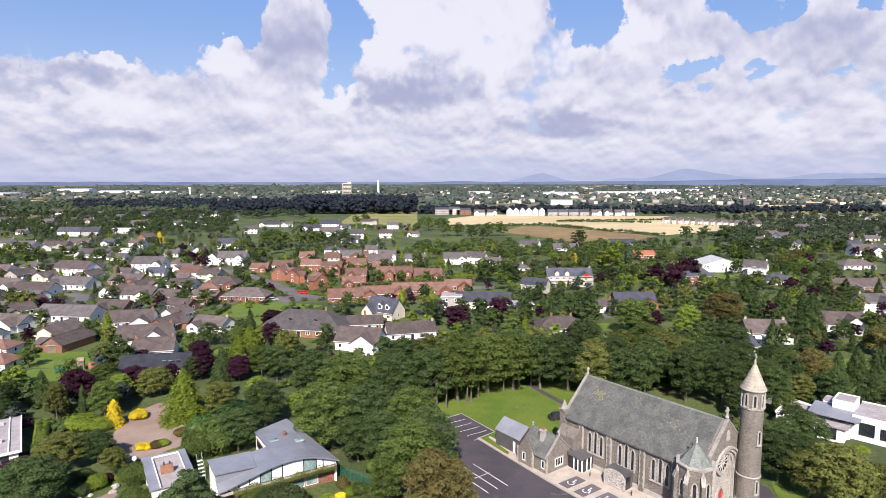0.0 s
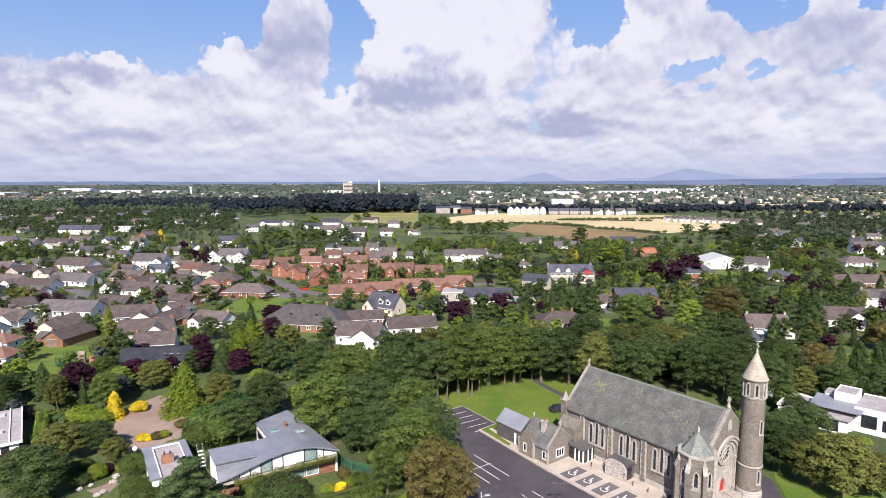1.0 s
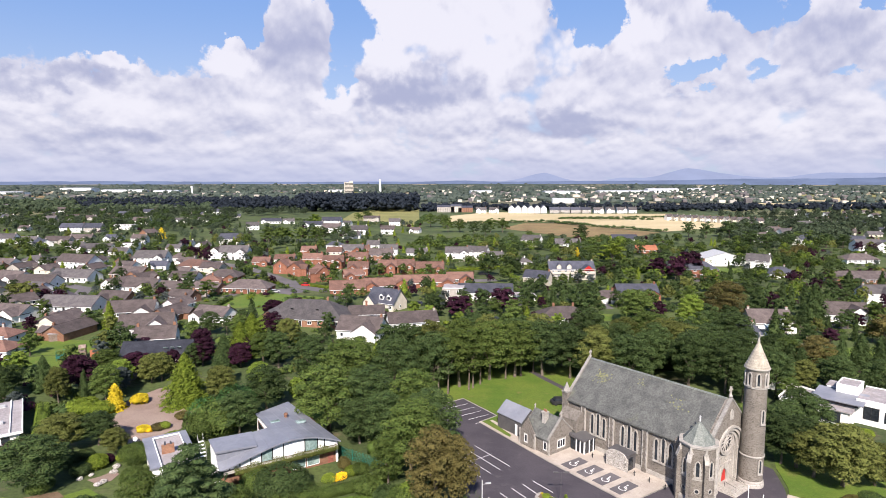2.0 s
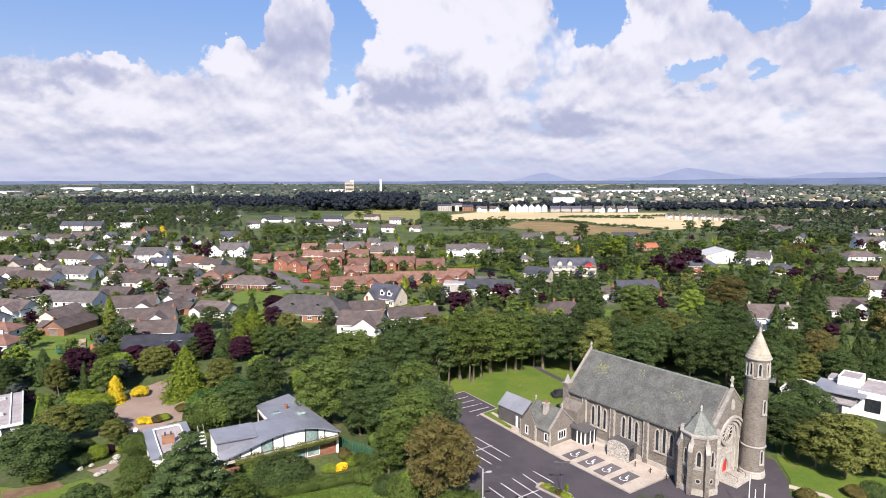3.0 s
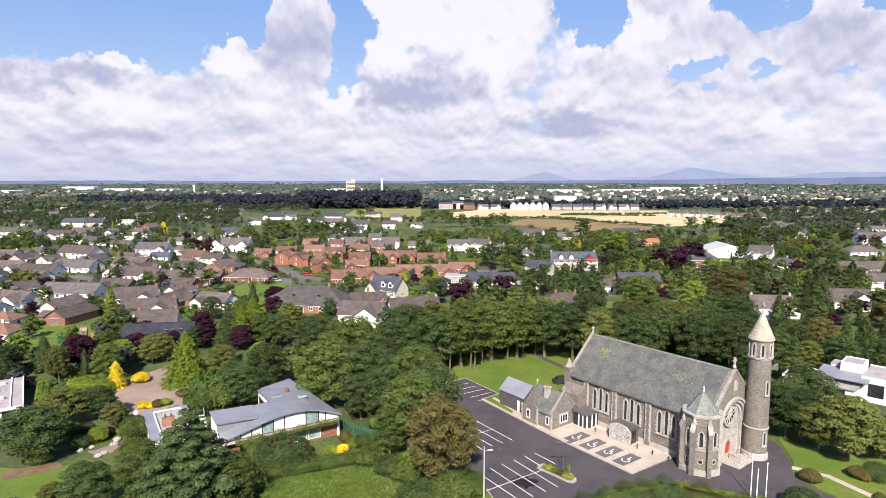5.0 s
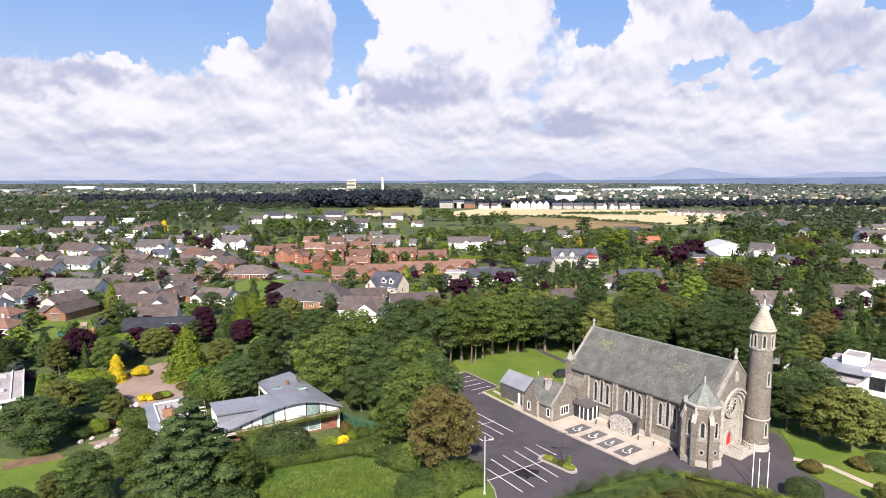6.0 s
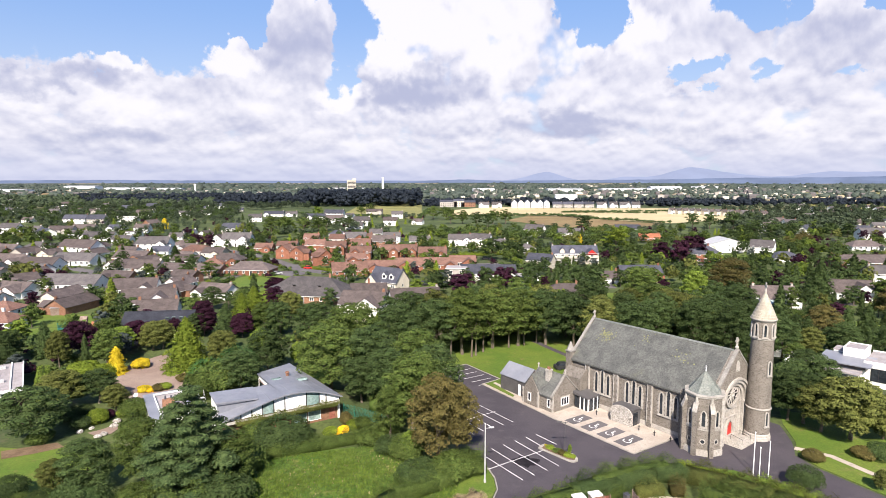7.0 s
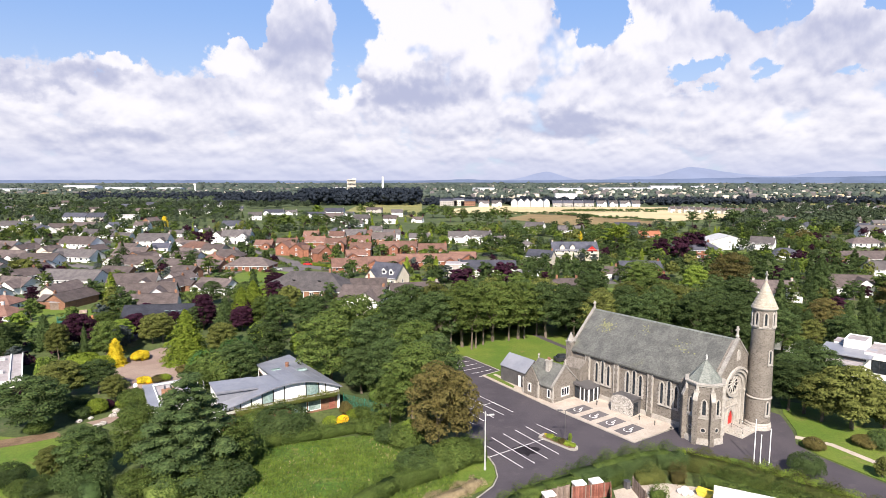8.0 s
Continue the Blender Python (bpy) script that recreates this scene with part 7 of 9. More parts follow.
play = thing("playhouse", pose(-97.5, 158.5, 0, 0, 0, 20), "orange timber garden screen and play tower", "playhouse")
part("screen", Shape().box(0.5, 5.0, -0.08, 0.08, 0, 2.0), "roof_orange", play, "orange timber screen")
part("tower", Shape().box(-2.0, -0.4, -0.8, 0.8, 1.6, 2.0).box(-2.0, -1.8, -0.8, -0.6, 0, 3.0).box(-0.6, -0.4, -0.8, -0.6, 0, 3.0).box(-2.0, -1.8, 0.6, 0.8, 0, 3.0).box(-0.6, -0.4, 0.6, 0.8, 0, 3.0).prism([(-1.0, 2.9), (1.0, 2.9), (0, 3.7)], -2.1, -0.3, "x"), "timber", play)
tramp = thing("trampoline", pose(-103, 156.5, 0), "green netted trampoline on lawn", "trampoline")
part("frame", Shape().lathe([(1.75, 0.7), (1.85, 0.72), (1.85, 0.78), (1.7, 0.8)], 20), "green_mesh", tramp)
for k in range(6):
    a = 2 * pi * k / 6
    part("net_pole", Shape().rod((1.8 * cos(a), 1.8 * sin(a), 0), (1.8 * cos(a), 1.8 * sin(a), 2.5), 0.05), "green_mesh", tramp)
for z in (1.1, 1.5, 1.9, 2.3):
    tp = Shape()
    for k in range(18):
        a, b = 2 * pi * k / 18, 2 * pi * (k + 1) / 18
        tp.rod((1.8 * cos(a), 1.8 * sin(a), z), (1.8 * cos(b), 1.8 * sin(b), z), 0.03, sides=4)
    part("net_ring", tp, "green_mesh", tramp)

# ---- villa under a wave of zinc ----
villa = thing("villa", pose(-34.6, 87.2, 0, 0, 0, 31.0), "white panelled villa under a wave-shaped grey zinc roof", "house")


def wave(t):
    return 3.85 + 0.25 * t + 2.25 * sin(pi * t ** 1.28)


NW, NR = 28, 6
SPLIT = 14                       # where the deep rear block begins


def blend(p, q, k):
    return [p[c] * (1 - k) + q[c] * k for c in range(3)]


fl = [(19.9 * i / NW, -0.7, wave(i / NW)) for i in range(NW + 1)]
corner = (10.0, 8.8, 5.15)       # meeting of the long roof and the rear block
left_back = [blend((0.1, 6.2, 5.0), (6.4, 7.2, 5.6), i / 9) if i < 9 else blend((6.4, 7.2, 5.6), corner, (i - 9) / 5) for i in range(SPLIT + 1)]
right_back = [blend((10.1, 18.4, 4.3), (17.2, 21.1, 4.4), (i - SPLIT) / (NW - SPLIT)) for i in range(SPLIT, NW + 1)]
rs, seams = Shape(), Shape()
for lo, back in ((0, left_back), (SPLIT, right_back)):
    for i in range(len(back) - 1):
        for j in range(NR):
            a, b, c, d = (blend(fl[lo + i + x], back[i + x], (j + y) / NR) for x, y in ((0, 0), (1, 0), (1, 1), (0, 1)))
            rs.poly([a, b, c, d])
            rs.poly([(p[0], p[1], p[2] - 0.22) for p in (d, c, b, a)])
        for p, q in ((fl[lo + i], fl[lo + i + 1]), (back[i + 1], back[i])):
            rs.poly([(p[0], p[1], p[2] - 0.22), (q[0], q[1], q[2] - 0.22), tuple(q), tuple(p)])
        if i % 3 == 2:
            seams.rod(Vector(fl[lo + i]) + Vector((0, 0, 0.02)), Vector(back[i]) + Vector((0, 0, 0.02)), 0.03, sides=4)
for p, q in ((left_back[0], fl[0]), (fl[NW], right_back[-1]), (right_back[0], corner)):
    rs.poly([(p[0], p[1], p[2] - 0.22), (q[0], q[1], q[2] - 0.22), tuple(q), tuple(p)])
part("roof", rs, "zinc", villa, "wave-shaped standing seam zinc roof", smooth=False)
part("seams", seams, "zinc", villa)
part("fascia", Shape().prism([(-0.15, 5.75), (6.3, 5.5), (6.3, 5.75), (-0.15, 6.2)], 1.35, 1.62, "y"), "zinc", villa)
mon = Shape()
ring = [(-0.2, 1.3, 6.15), (6.3, 1.3, 5.72), (6.8, 7.3, 5.74), (-0.3, 6.5, 6.3)]
mon.poly(ring).poly([(x, y, z - 0.2) for x, y, z in reversed(ring)])
for p, q in zip(ring, ring[1:] + ring[:1]):
    mon.poly([(p[0], p[1], p[2] - 0.2), (q[0], q[1], q[2] - 0.2), q, p])
part("monitor_roof", mon, "zinc", villa, "raised flat zinc roof above a dark slit")
part("monitor_slit", Shape().prism([(0.1, 5.5), (6.0, 5.3), (6.0, 5.5), (0.1, 5.93)], 1.9, 1.95, "y"), "dark_trim", villa)
part("monitor_front", Shape().prism([(0.0, 3.6), (6.0, 4.2), (6.0, 5.3), (0.0, 5.7)], 1.62, 1.9, "y"), "zinc", villa)
part("end_wall", Shape().prism([(0.2, 0.0), (6.3, 0.0), (6.3, 6.05), (1.7, 5.95), (1.6, 4.2), (0.2, 3.6)], -0.1, 0.1, "x"), "white", villa, "white rendered end wall")
edges = [0, 1.6, 3.2, 4.9, 6.6, 8.4, 10.2, 13.8, 16.0, 17.2, 19.6]
for i, (xa, xb) in enumerate(zip(edges, edges[1:])):
    n = 5
    top = [(xa + (xb - xa) * k / n, wave((xa + (xb - xa) * k / n) / 19.9) - 0.24) for k in range(n, -1, -1)]
    lo = 3.35
    mat = "glass_pale" if i in (4, 7) else "trim"
    part("panel", Shape().prism([(xa + 0.09, lo), (xb - 0.09, lo)] + [(min(max(x, xa + 0.09), xb - 0.09), z) for x, z in top], 0.0, 0.12, "y"), mat, villa, "large pale window" if i in (4, 7) else "white wall panel")
    part("mullion", Shape().box(xb - 0.09, xb + 0.09, -0.02, 0.14, lo, wave(xb / 19.9) - 0.26), "dark_trim", villa)
part("lower_wall", Shape().box(0.3, 19.3, 0.5, 0.9, 0, 3.2).box(19.3, 19.6, 0.5, 14, 0, 3.2), "brown_brick", villa)
part("side_wall", Shape().prism([(19.4, 0.2), (19.7, 0.2), (16.9, 20.0), (16.6, 20.0)], 0, 3.7), "white", villa)
part("back_wall", Shape().prism([(0.1, 6.0), (6.4, 6.9), (6.4, 7.1), (0.1, 6.2)], 0, 4.9).prism([(6.4, 6.9), (10.0, 8.6), (10.0, 8.8), (6.4, 7.1)], 0, 4.9), "white", villa)
part("rear_wall", Shape().prism([(10.2, 8.8), (10.5, 8.8), (10.6, 18.1), (10.3, 18.1)], 0, 4.0).prism([(10.3, 17.9), (16.9, 20.4), (16.8, 20.6), (10.3, 18.1)], 0, 4.0), "white", villa)
rear_window = part("window", Shape().box(10.1, 10.2, 10.0, 16.6, 2.0, 2.12).box(10.1, 10.2, 10.0, 16.6, 3.5, 3.62).box(10.1, 10.2, 10.0, 10.12, 2.12, 3.5).box(10.1, 10.2, 16.48, 16.6, 2.12, 3.5), "timber", villa)
part("pane", Shape().box(10.14, 10.18, 10.12, 16.48, 2.12, 3.5), "glass", rear_window)
for xa, xb in ((4.0, 5.6), (11.6, 14.0), (14.2, 16.4)):
    w = part("window", Shape().box(xa, xb, 0.42, 0.5, 0.4, 0.5).box(xa, xb, 0.42, 0.5, 2.1, 2.2).box(xa, xa + 0.1, 0.42, 0.5, 0.5, 2.1).box(xb - 0.1, xb, 0.42, 0.5, 0.5, 2.1), "trim", villa)
    part("pane", Shape().box(xa + 0.1, xb - 0.1, 0.45, 0.48, 0.5, 2.1), "glass_pale", w)
part("door", Shape().box(17.9, 18.9, 0.4, 0.5, 0.05, 2.3), "red_timber", villa, "dark red front door")
part("planter", Shape().box(0.2, 19.4, -0.6, 0.1, 2.95, 3.2), "ashlar", villa)
pl = hedge([(2.5, 0), (19, 0)], 1.1, 0.95, "leaf_olive", "trailing plants on a ledge", 3, 70, 0.15, 0.35)
pl.parent, pl.location = villa, (0, -0.4, 2.5)
pl.name = "trailing_plant"
del pl["group"], pl["category"]
part("roof_vent", Shape().lathe([(0.3, 4.5), (0.3, 5.4), (0.4, 5.45), (0.32, 5.7)], 10, 14.2, 12.3), "brown_brick", villa)
for x, y, z in ((15.7, 8.4, 5.05), (11.8, 10.9, 4.95)):
    part("rooflight", Shape().prism([(-0.7, 0.05), (0.7, -0.1), (0.6, 0.2), (-0.6, 0.35)], -0.8, 0.8, "x"), "glass_pale", villa, "", pose(x, y, z))
annex = thing("garage_wing", pose(-46.2, 96.2, 0, 0, 0, 32), "low grey flat-roofed wing with roof terrace", "building")
part("wall", Shape().box(-3.5, 3.1, -6.2, 6.3, 0, 2.9), "white", annex)
part("roof", Shape().box(-3.8, -2.2, -6.5, 6.6, 2.9, 3.15).box(-2.2, 3.4, 5.3, 6.6, 2.9, 3.15).box(2.1, 3.4, -6.5, 5.3, 2.9, 3.15), "zinc", annex)
part("roof_edge", Shape().box(-2.26, -2.1, -6.5, 5.3, 3.15, 3.4).box(-2.1, 2.1, 5.2, 5.36, 3.15, 3.4).box(2.04, 2.2, -6.5, 5.2, 3.15, 3.4), "trim", annex)
part("terrace", Shape().box(-2.2, 2.1, -6.5, 5.3, 2.9, 2.98), "felt", annex)
chim = part("chimney", Shape().box(-1.5, 0.4, -1.6, -0.8, 2.98, 4.4), "brown_brick", annex)
part("chimney_pot", Shape().lathe([(0.16, 4.4), (0.13, 5.0)], 8, -1.0, -1.2), "roof_slate", chim)
part("chimney_pot", Shape().lathe([(0.16, 4.4), (0.13, 4.9)], 8, -0.1, -1.2), "roof_slate", chim)
for k in range(5):
    part("stair_tread", Shape().box(4.5, 5.4, -1.6 + k * 0.55, -1.15 + k * 0.55, 0.9 + 0.45 * k, 0.97 + 0.45 * k), "trim", annex)
part("handrail", Shape().rod((5.4, -1.6, 1.9), (5.4, 1.3, 4.0), 0.022).rod((4.5, -1.6, 1.9), (4.5, 1.3, 4.0), 0.022).rod((5.4, 1.3, 2.7), (5.4, 1.3, 4.0), 0.022).rod((4.5, 1.3, 2.7), (4.5, 1.3, 4.0), 0.022).rod((5.4, -1.6, 0.0), (5.4, -1.6, 1.9), 0.022), "steel", annex, "thin metal handrail")
dish = thing("satellite_dish", pose(-53.9, 99.5, 0), "white satellite dish on a post", "satellite dish")
part("post", Shape().rod((0, 0, 0), (0, 0, 3.2), 0.05), "steel", dish)
part("dish", Shape().lathe([(0.02, 0.09), (0.22, 0.045), (0.36, 0.0), (0.38, 0.015), (0.22, 0.075), (0.02, 0.12)], 16), "trim", dish, "", pose(0, -0.1, 3.3, 60, 0, 10))

# ---- flat-roofed modern houses at either side ----
mod = thing("modern_house", pose(82.7, 118.3, 0, 0, 0, -45), "white flat-roofed modern villa with dark windows", "house")


def dark_window(parent, m, w, h):
    """Black-framed window, faces -y in its own frame."""
    win = part("window", Shape().box(-w / 2, w / 2, -0.09, 0, 0, 0.1).box(-w / 2, w / 2, -0.09, 0, h - 0.1, h).box(-w / 2, -w / 2 + 0.1, -0.09, 0, 0.1, h - 0.1).box(w / 2 - 0.1, w / 2, -0.09, 0, 0.1, h - 0.1).box(-0.05, 0.05, -0.09, 0, 0.1, h - 0.1), "dark_trim", parent, "", m)
    part("pane", Shape().box(-w / 2 + 0.1, w / 2 - 0.1, -0.05, -0.01, 0.1, h - 0.1), "glass", win)


part("upper_box", Shape().box(0, 3.9, 0, 5.5, 3.2, 6.35), "white", mod)
part("upper_roof", Shape().box(0.25, 3.65, 0.25, 5.25, 6.35, 6.45), "felt", mod)
part("parapet", Shape().box(-0.02, 3.92, -0.02, 0.25, 6.35, 6.6).box(-0.02, 3.92, 5.25, 5.52, 6.35, 6.6).box(-0.02, 0.25, 0.25, 5.25, 6.35, 6.6).box(3.65, 3.92, 0.25, 5.25, 6.35, 6.6), "trim", mod)
dark_window(mod, pose(0, 1.9, 4.75, 0, 0, -90), 3.2, 1.5)
part("grey_roof", Shape().prism([(-5.0, 4.2), (1.8, 4.75), (1.8, 4.95), (-5.0, 4.4)], -3.4, 5.6, "x"), "zinc", mod, "shallow grey metal roof")
part("main_wall", Shape().box(-2.9, 4.0, -3.6, 1.7, 0, 4.15), "white", mod)
part("clerestory", Shape().box(-3.0, 4.6, -3.75, -3.6, 3.4, 4.15), "glass", mod, "dark strip of glass under the roof")
part("back_box", Shape().box(-2.0, 0, 1.9, 5.5, 0, 5.2), "white", mod)
part("back_roof", Shape().box(-2.15, 0, 1.9, 5.65, 5.2, 5.4), "felt", mod)
part("front_wing", Shape().box(-3.0, 3.6, -6.8, -3.75, 0, 3.0), "white", mod)
part("front_roof", Shape().box(-3.2, 4.2, -7.2, -3.75, 3.0, 3.3), "felt", mod)
dark_window(mod, pose(0.6, -6.8, 0.5), 3.4, 2.2)
part("low_wing", Shape().box(-8.8, -3.0, -6.2, 2.3, 0, 2.95), "white", mod)
part("low_roof", Shape().box(-8.9, -3.1, -6.3, 2.4, 2.95, 3.1), "felt", mod)
part("low_parapet", Shape().box(-9.0, -8.75, -6.4, 2.5, 2.9, 3.3).box(-8.75, -3.1, -6.4, -6.2, 2.9, 3.3), "trim", mod)
dark_window(mod, pose(-8.8, -4.0, 1.2, 0, 0, -90), 1.2, 1.2)
part("right_wing", Shape().box(4.0, 11.0, -2.5, 8.0, 0, 4.75), "white", mod)
part("right_roof", Shape().box(4.0, 10.7, -2.2, 7.7, 4.75, 4.85), "felt", mod)
part("right_parapet", Shape().box(4.0, 11.02, -2.52, -2.2, 4.75, 5.05).box(10.7, 11.02, -2.2, 8.02, 4.75, 5.05).box(3.92, 10.7, 7.7, 8.02, 4.75, 5.05), "trim", mod)
dark_window(mod, pose(6.6, -2.5, 1.2), 2.6, 2.6)
dark_window(mod, pose(9.4, -2.5, 1.2), 1.2, 2.2)
dark_window(mod, pose(11.0, 0.5, 1.0, 0, 0, 90), 2.2, 2.8)
dark_window(mod, pose(11.0, 4.5, 1.0, 0, 0, 90), 2.2, 2.8)
solid("garden_wall", line_strip([(75.5, 133.4), (77.9, 132.6), (82.2, 130.7), (84, 127)], 0.3, 0, 1.9), "white", "white rendered garden wall", "wall")
mod2 = thing("flat_roofed_house", pose(-82.7, 103.6, 0, 0, 0, 35), "flat-roofed white house with red brick base", "house")
part("wall", Shape().box(-12, 4.4, -4, 14.4, 1.2, 3.0), "white", mod2)
part("base_wall", Shape().box(-11.9, 4.3, -3.9, 14.3, 0, 1.2), "brick", mod2)
part("roof", Shape().box(-12.5, 4.9, -4.5, 15.0, 3.0, 3.25), "felt", mod2, "pale grey felt roof")
part("parapet", Shape().box(-12.5, 4.9, -4.6, -4.4, 2.95, 3.4).box(4.8, 5.0, -4.6, 15.1, 2.95, 3.4).box(2.9, 3.1, -4.4, 15.0, 3.25, 3.5), "trim", mod2)
for xa in (-3.4, -0.6, 1.6):
    w = part("window", Shape().box(xa, xa + 1.5, -4.06, -4.0, 1.2, 1.3).box(xa, xa + 1.5, -4.06, -4.0, 2.6, 2.7).box(xa, xa + 0.1, -4.06, -4.0, 1.3, 2.6).box(xa + 1.4, xa + 1.5, -4.06, -4.0, 1.3, 2.6), "trim", mod2)
    part("pane", Shape().box(xa + 0.1, xa + 1.4, -4.04, -4.01, 1.3, 2.6), "glass", w)
for x, y in ((-1.0, 0.5), (1.5, 1.8), (0.5, 6.5), (-1.4, 10.0), (1.6, 11.5)):
    part("roof_vent", Shape().box(x - 0.5, x + 0.5, y - 0.4, y + 0.4, 3.25, 3.75), "steel", mod2)

# ---- roads and greens among the houses ----
solid("road_estate", line_strip([(-175, 372), (-140, 352), (-110, 326), (-85, 295), (-66, 268), (-52, 257), (-41, 262), (-20, 275), (30, 285)], 7.0, -0.1, 0.06), "road",
      "grey asphalt estate road", "road", "", "structure")
sheet("road_turning_place", [(-84, 246), (-79, 259), (-66, 263), (-58, 255), (-66, 246)], 0.07, "road", "grey asphalt turning place", "road")
sheet("ground_green", [(-90, 218), (-84, 249), (-77, 254), (-64, 247), (-48, 242), (-58, 226)], 0.09, "grass", "mown estate green", "lawn")
solid("road_west", line_strip([(-250, 300), (-205, 290), (-160, 262), (-150, 238), (-150, 215)], 6.0, -0.1, 0.06), "road", "grey asphalt estate road", "road", "", "structure")
sheet("road_drive_west", [(-176, 234), (-182, 256), (-170, 262), (-147, 240), (-150, 232)], 0.075, "asphalt", "dark asphalt drive", "drive")
sheet("ground_gravel_yard", [(-66.5, 113), (-69.5, 126), (-66, 134), (-60.5, 132), (-58.8, 124.5), (-52.5, 125), (-49.5, 115), (-52, 109), (-58.4, 104.2)], 0.06, "gravel",
      "reddish gravel yard in a garden", "yard")
for n, (x, y, a, b) in enumerate(((-112, 168, 16, 9), (-106, 154, 9, 6), (-125, 142, 13, 8), (-127, 190, 8, 6), (103, 150, 15, 7), (118, 160, 13, 7), (-62, 176, 7, 6), (60, 205, 12, 6),
                                  (150, 315, 22, 10), (180, 300, 14, 8), (-70, 214, 9, 6), (-150, 300, 10, 6), (-100, 285, 8, 5), (-30, 150, 5, 4), (-28, 118, 4, 8), (-130, 250, 9, 5), (-210, 305, 12, 5))):
    ring = [(x + a * cos(t) * (1 + 0.12 * sin(3 * t + n)), y + b * sin(t) * (1 + 0.12 * cos(2 * t + n))) for t in [2 * pi * i / 14 for i in range(14)]]
    sheet("ground_lawn_garden", ring, 0.05 + 0.004 * n, "grass", "mown garden lawn", "lawn")
    occupied.append((x, y, min(a, b) * 0.6))
sheet("ground_lawn_west", [(-68, 86), (-60.4, 84.8), (-56, 88.6), (-50.9, 85), (-48.6, 74), (-52, 64), (-75, 62)], 0.06, "grass", "garden lawn edged by dark trees", "lawn")
sheet("ground_soil_bed", [(-64.8, 82.0), (-61.1, 83.9), (-58.1, 86.0), (-60.2, 87.6), (-66.8, 84.6)], 0.085, "earth", "bare brown soil under a garden tree", "soil")
sheet("ground_stone_bed", [(-57.7, 91.1), (-55.3, 89.8), (-53.6, 90.8), (-53.5, 93.1), (-54.9, 94.3), (-56.1, 92.4)], 0.09, "gravel", "pale stony path through a rock garden", "path")
rock_rng = random.Random(17)
for x, y in [(-59.0, 91.3), (-57.9, 92.7), (-54.6, 90.4), (-54.7, 93.6), (-55.2, 95.5), (-55.0, 89.5), (-59.9, 94.3)]:
    r = rock_rng.uniform(0.35, 0.75)
    lump = Shape().lathe([(r * 0.8, 0.0), (r, r * 0.3), (r * 0.75, r * 0.62), (r * 0.2, r * 0.75)], 7)
    lump.v = [(p[0] * rock_rng.uniform(0.8, 1.2), p[1] * rock_rng.uniform(0.8, 1.2), p[2] * rock_rng.uniform(0.85, 1.1)) for p in lump.v]
    solid("garden_rock", lump, "stone_light", "rough pale rock in a rock garden", "rock", "rock garden stones", m=pose(x, y, 0.06, 0, 0, rock_rng.uniform(0, 360)))
sheet("ground_field_wheat", [(8, 655), (14, 800), (80, 905), (147, 850), (330, 850), (345, 690), (305, 615), (262, 585), (214, 553), (168, 605), (120, 690), (40, 668)],
      0.25, "wheat", "pale harvested wheat field", "field")
sheet("ground_field_rough", [(62, 592), (98, 672), (130, 660), (168, 600), (205, 545), (165, 500), (120, 480), (96, 530)], 0.2, "tan", "rough tan field of tall dry weeds", "field")
sheet("ground_field_pasture", [(-120, 700), (-130, 880), (-75, 1050), (-38, 1050), (-22, 600), (-53, 640)], 0.2, "pasture", "dry yellow-green pasture", "field")
for pts, mat in (([(520, 800), (600, 985), (800, 1045), (900, 990), (700, 830)], "pasture"), ([(600, 1010), (660, 1230), (1000, 1150), (1000, 1060)], "wheat"),
                 ([(-900, 1700), (-1900, 2100), (-2500, 1950), (-1400, 1500)], "tan"), ([(-1500, 2300), (-2600, 3000), (-3000, 2600), (-1900, 2150)], "wheat"),
                 ([(900, 1700), (1500, 2300), (2200, 2000), (1400, 1550)], "pasture"), ([(700, 1400), (1100, 1750), (1500, 1480), (1000, 1280)], "wheat"),
                 ([(-600, 2200), (-900, 2700), (-300, 2800), (-200, 2300)], "pasture"), ([(-1200, 1250), (-1500, 1480), (-1050, 1560), (-850, 1320)], "pasture")):
    sheet("ground_field_far", pts, 0.5, mat, "distant farm field", "field")
solid("road_field_track", line_strip([(290, 590), (275, 555), (300, 520), (340, 530)], 6, 0.0, 0.4), "gravel", "bare earth track by the field", "track", "", "structure")

# ---- far woods, hedges, town ----
far_rng = np.random.default_rng(12)


def band(name, n, x_of, y_lo, y_hi, w, h, leaf, label, seed, tufts=0):
    ys = far_rng.uniform(y_lo, y_hi, n)
    t = far_rng.uniform(0, 1, n)
    xs = x_of(ys, t)
    return clumps(name, xs, ys, far_rng.uniform(w[0], w[1], n), far_rng.uniform(h[0], h[1], n), leaf, label, seed, "trees", tufts)


# cloud shadow over these woods is painted by their dark leaf colour
band("wood_dark", 1100, lambda y, t: -0.24 * y + t * (0.24 * y - 45), 900, 1230, (6, 17), (13, 27), "leaf_far", "tall dense wood beyond the houses, cloud shade in its colour", 1, 9)
band("wood_dark_west", 900, lambda y, t: -0.62 * y + t * 0.40 * y, 960, 1260, (6, 17), (8, 18), "leaf_far", "lower wood beyond the houses, cloud shade in its colour", 14, 9)
band("wood_mixed", 750, lambda y, t: -0.85 * y + t * 0.46 * y, 880, 1240, (7, 17), (7, 15), "leaf_mid", "lighter mixed wood beyond the houses, greyed for haze", 11, 14)
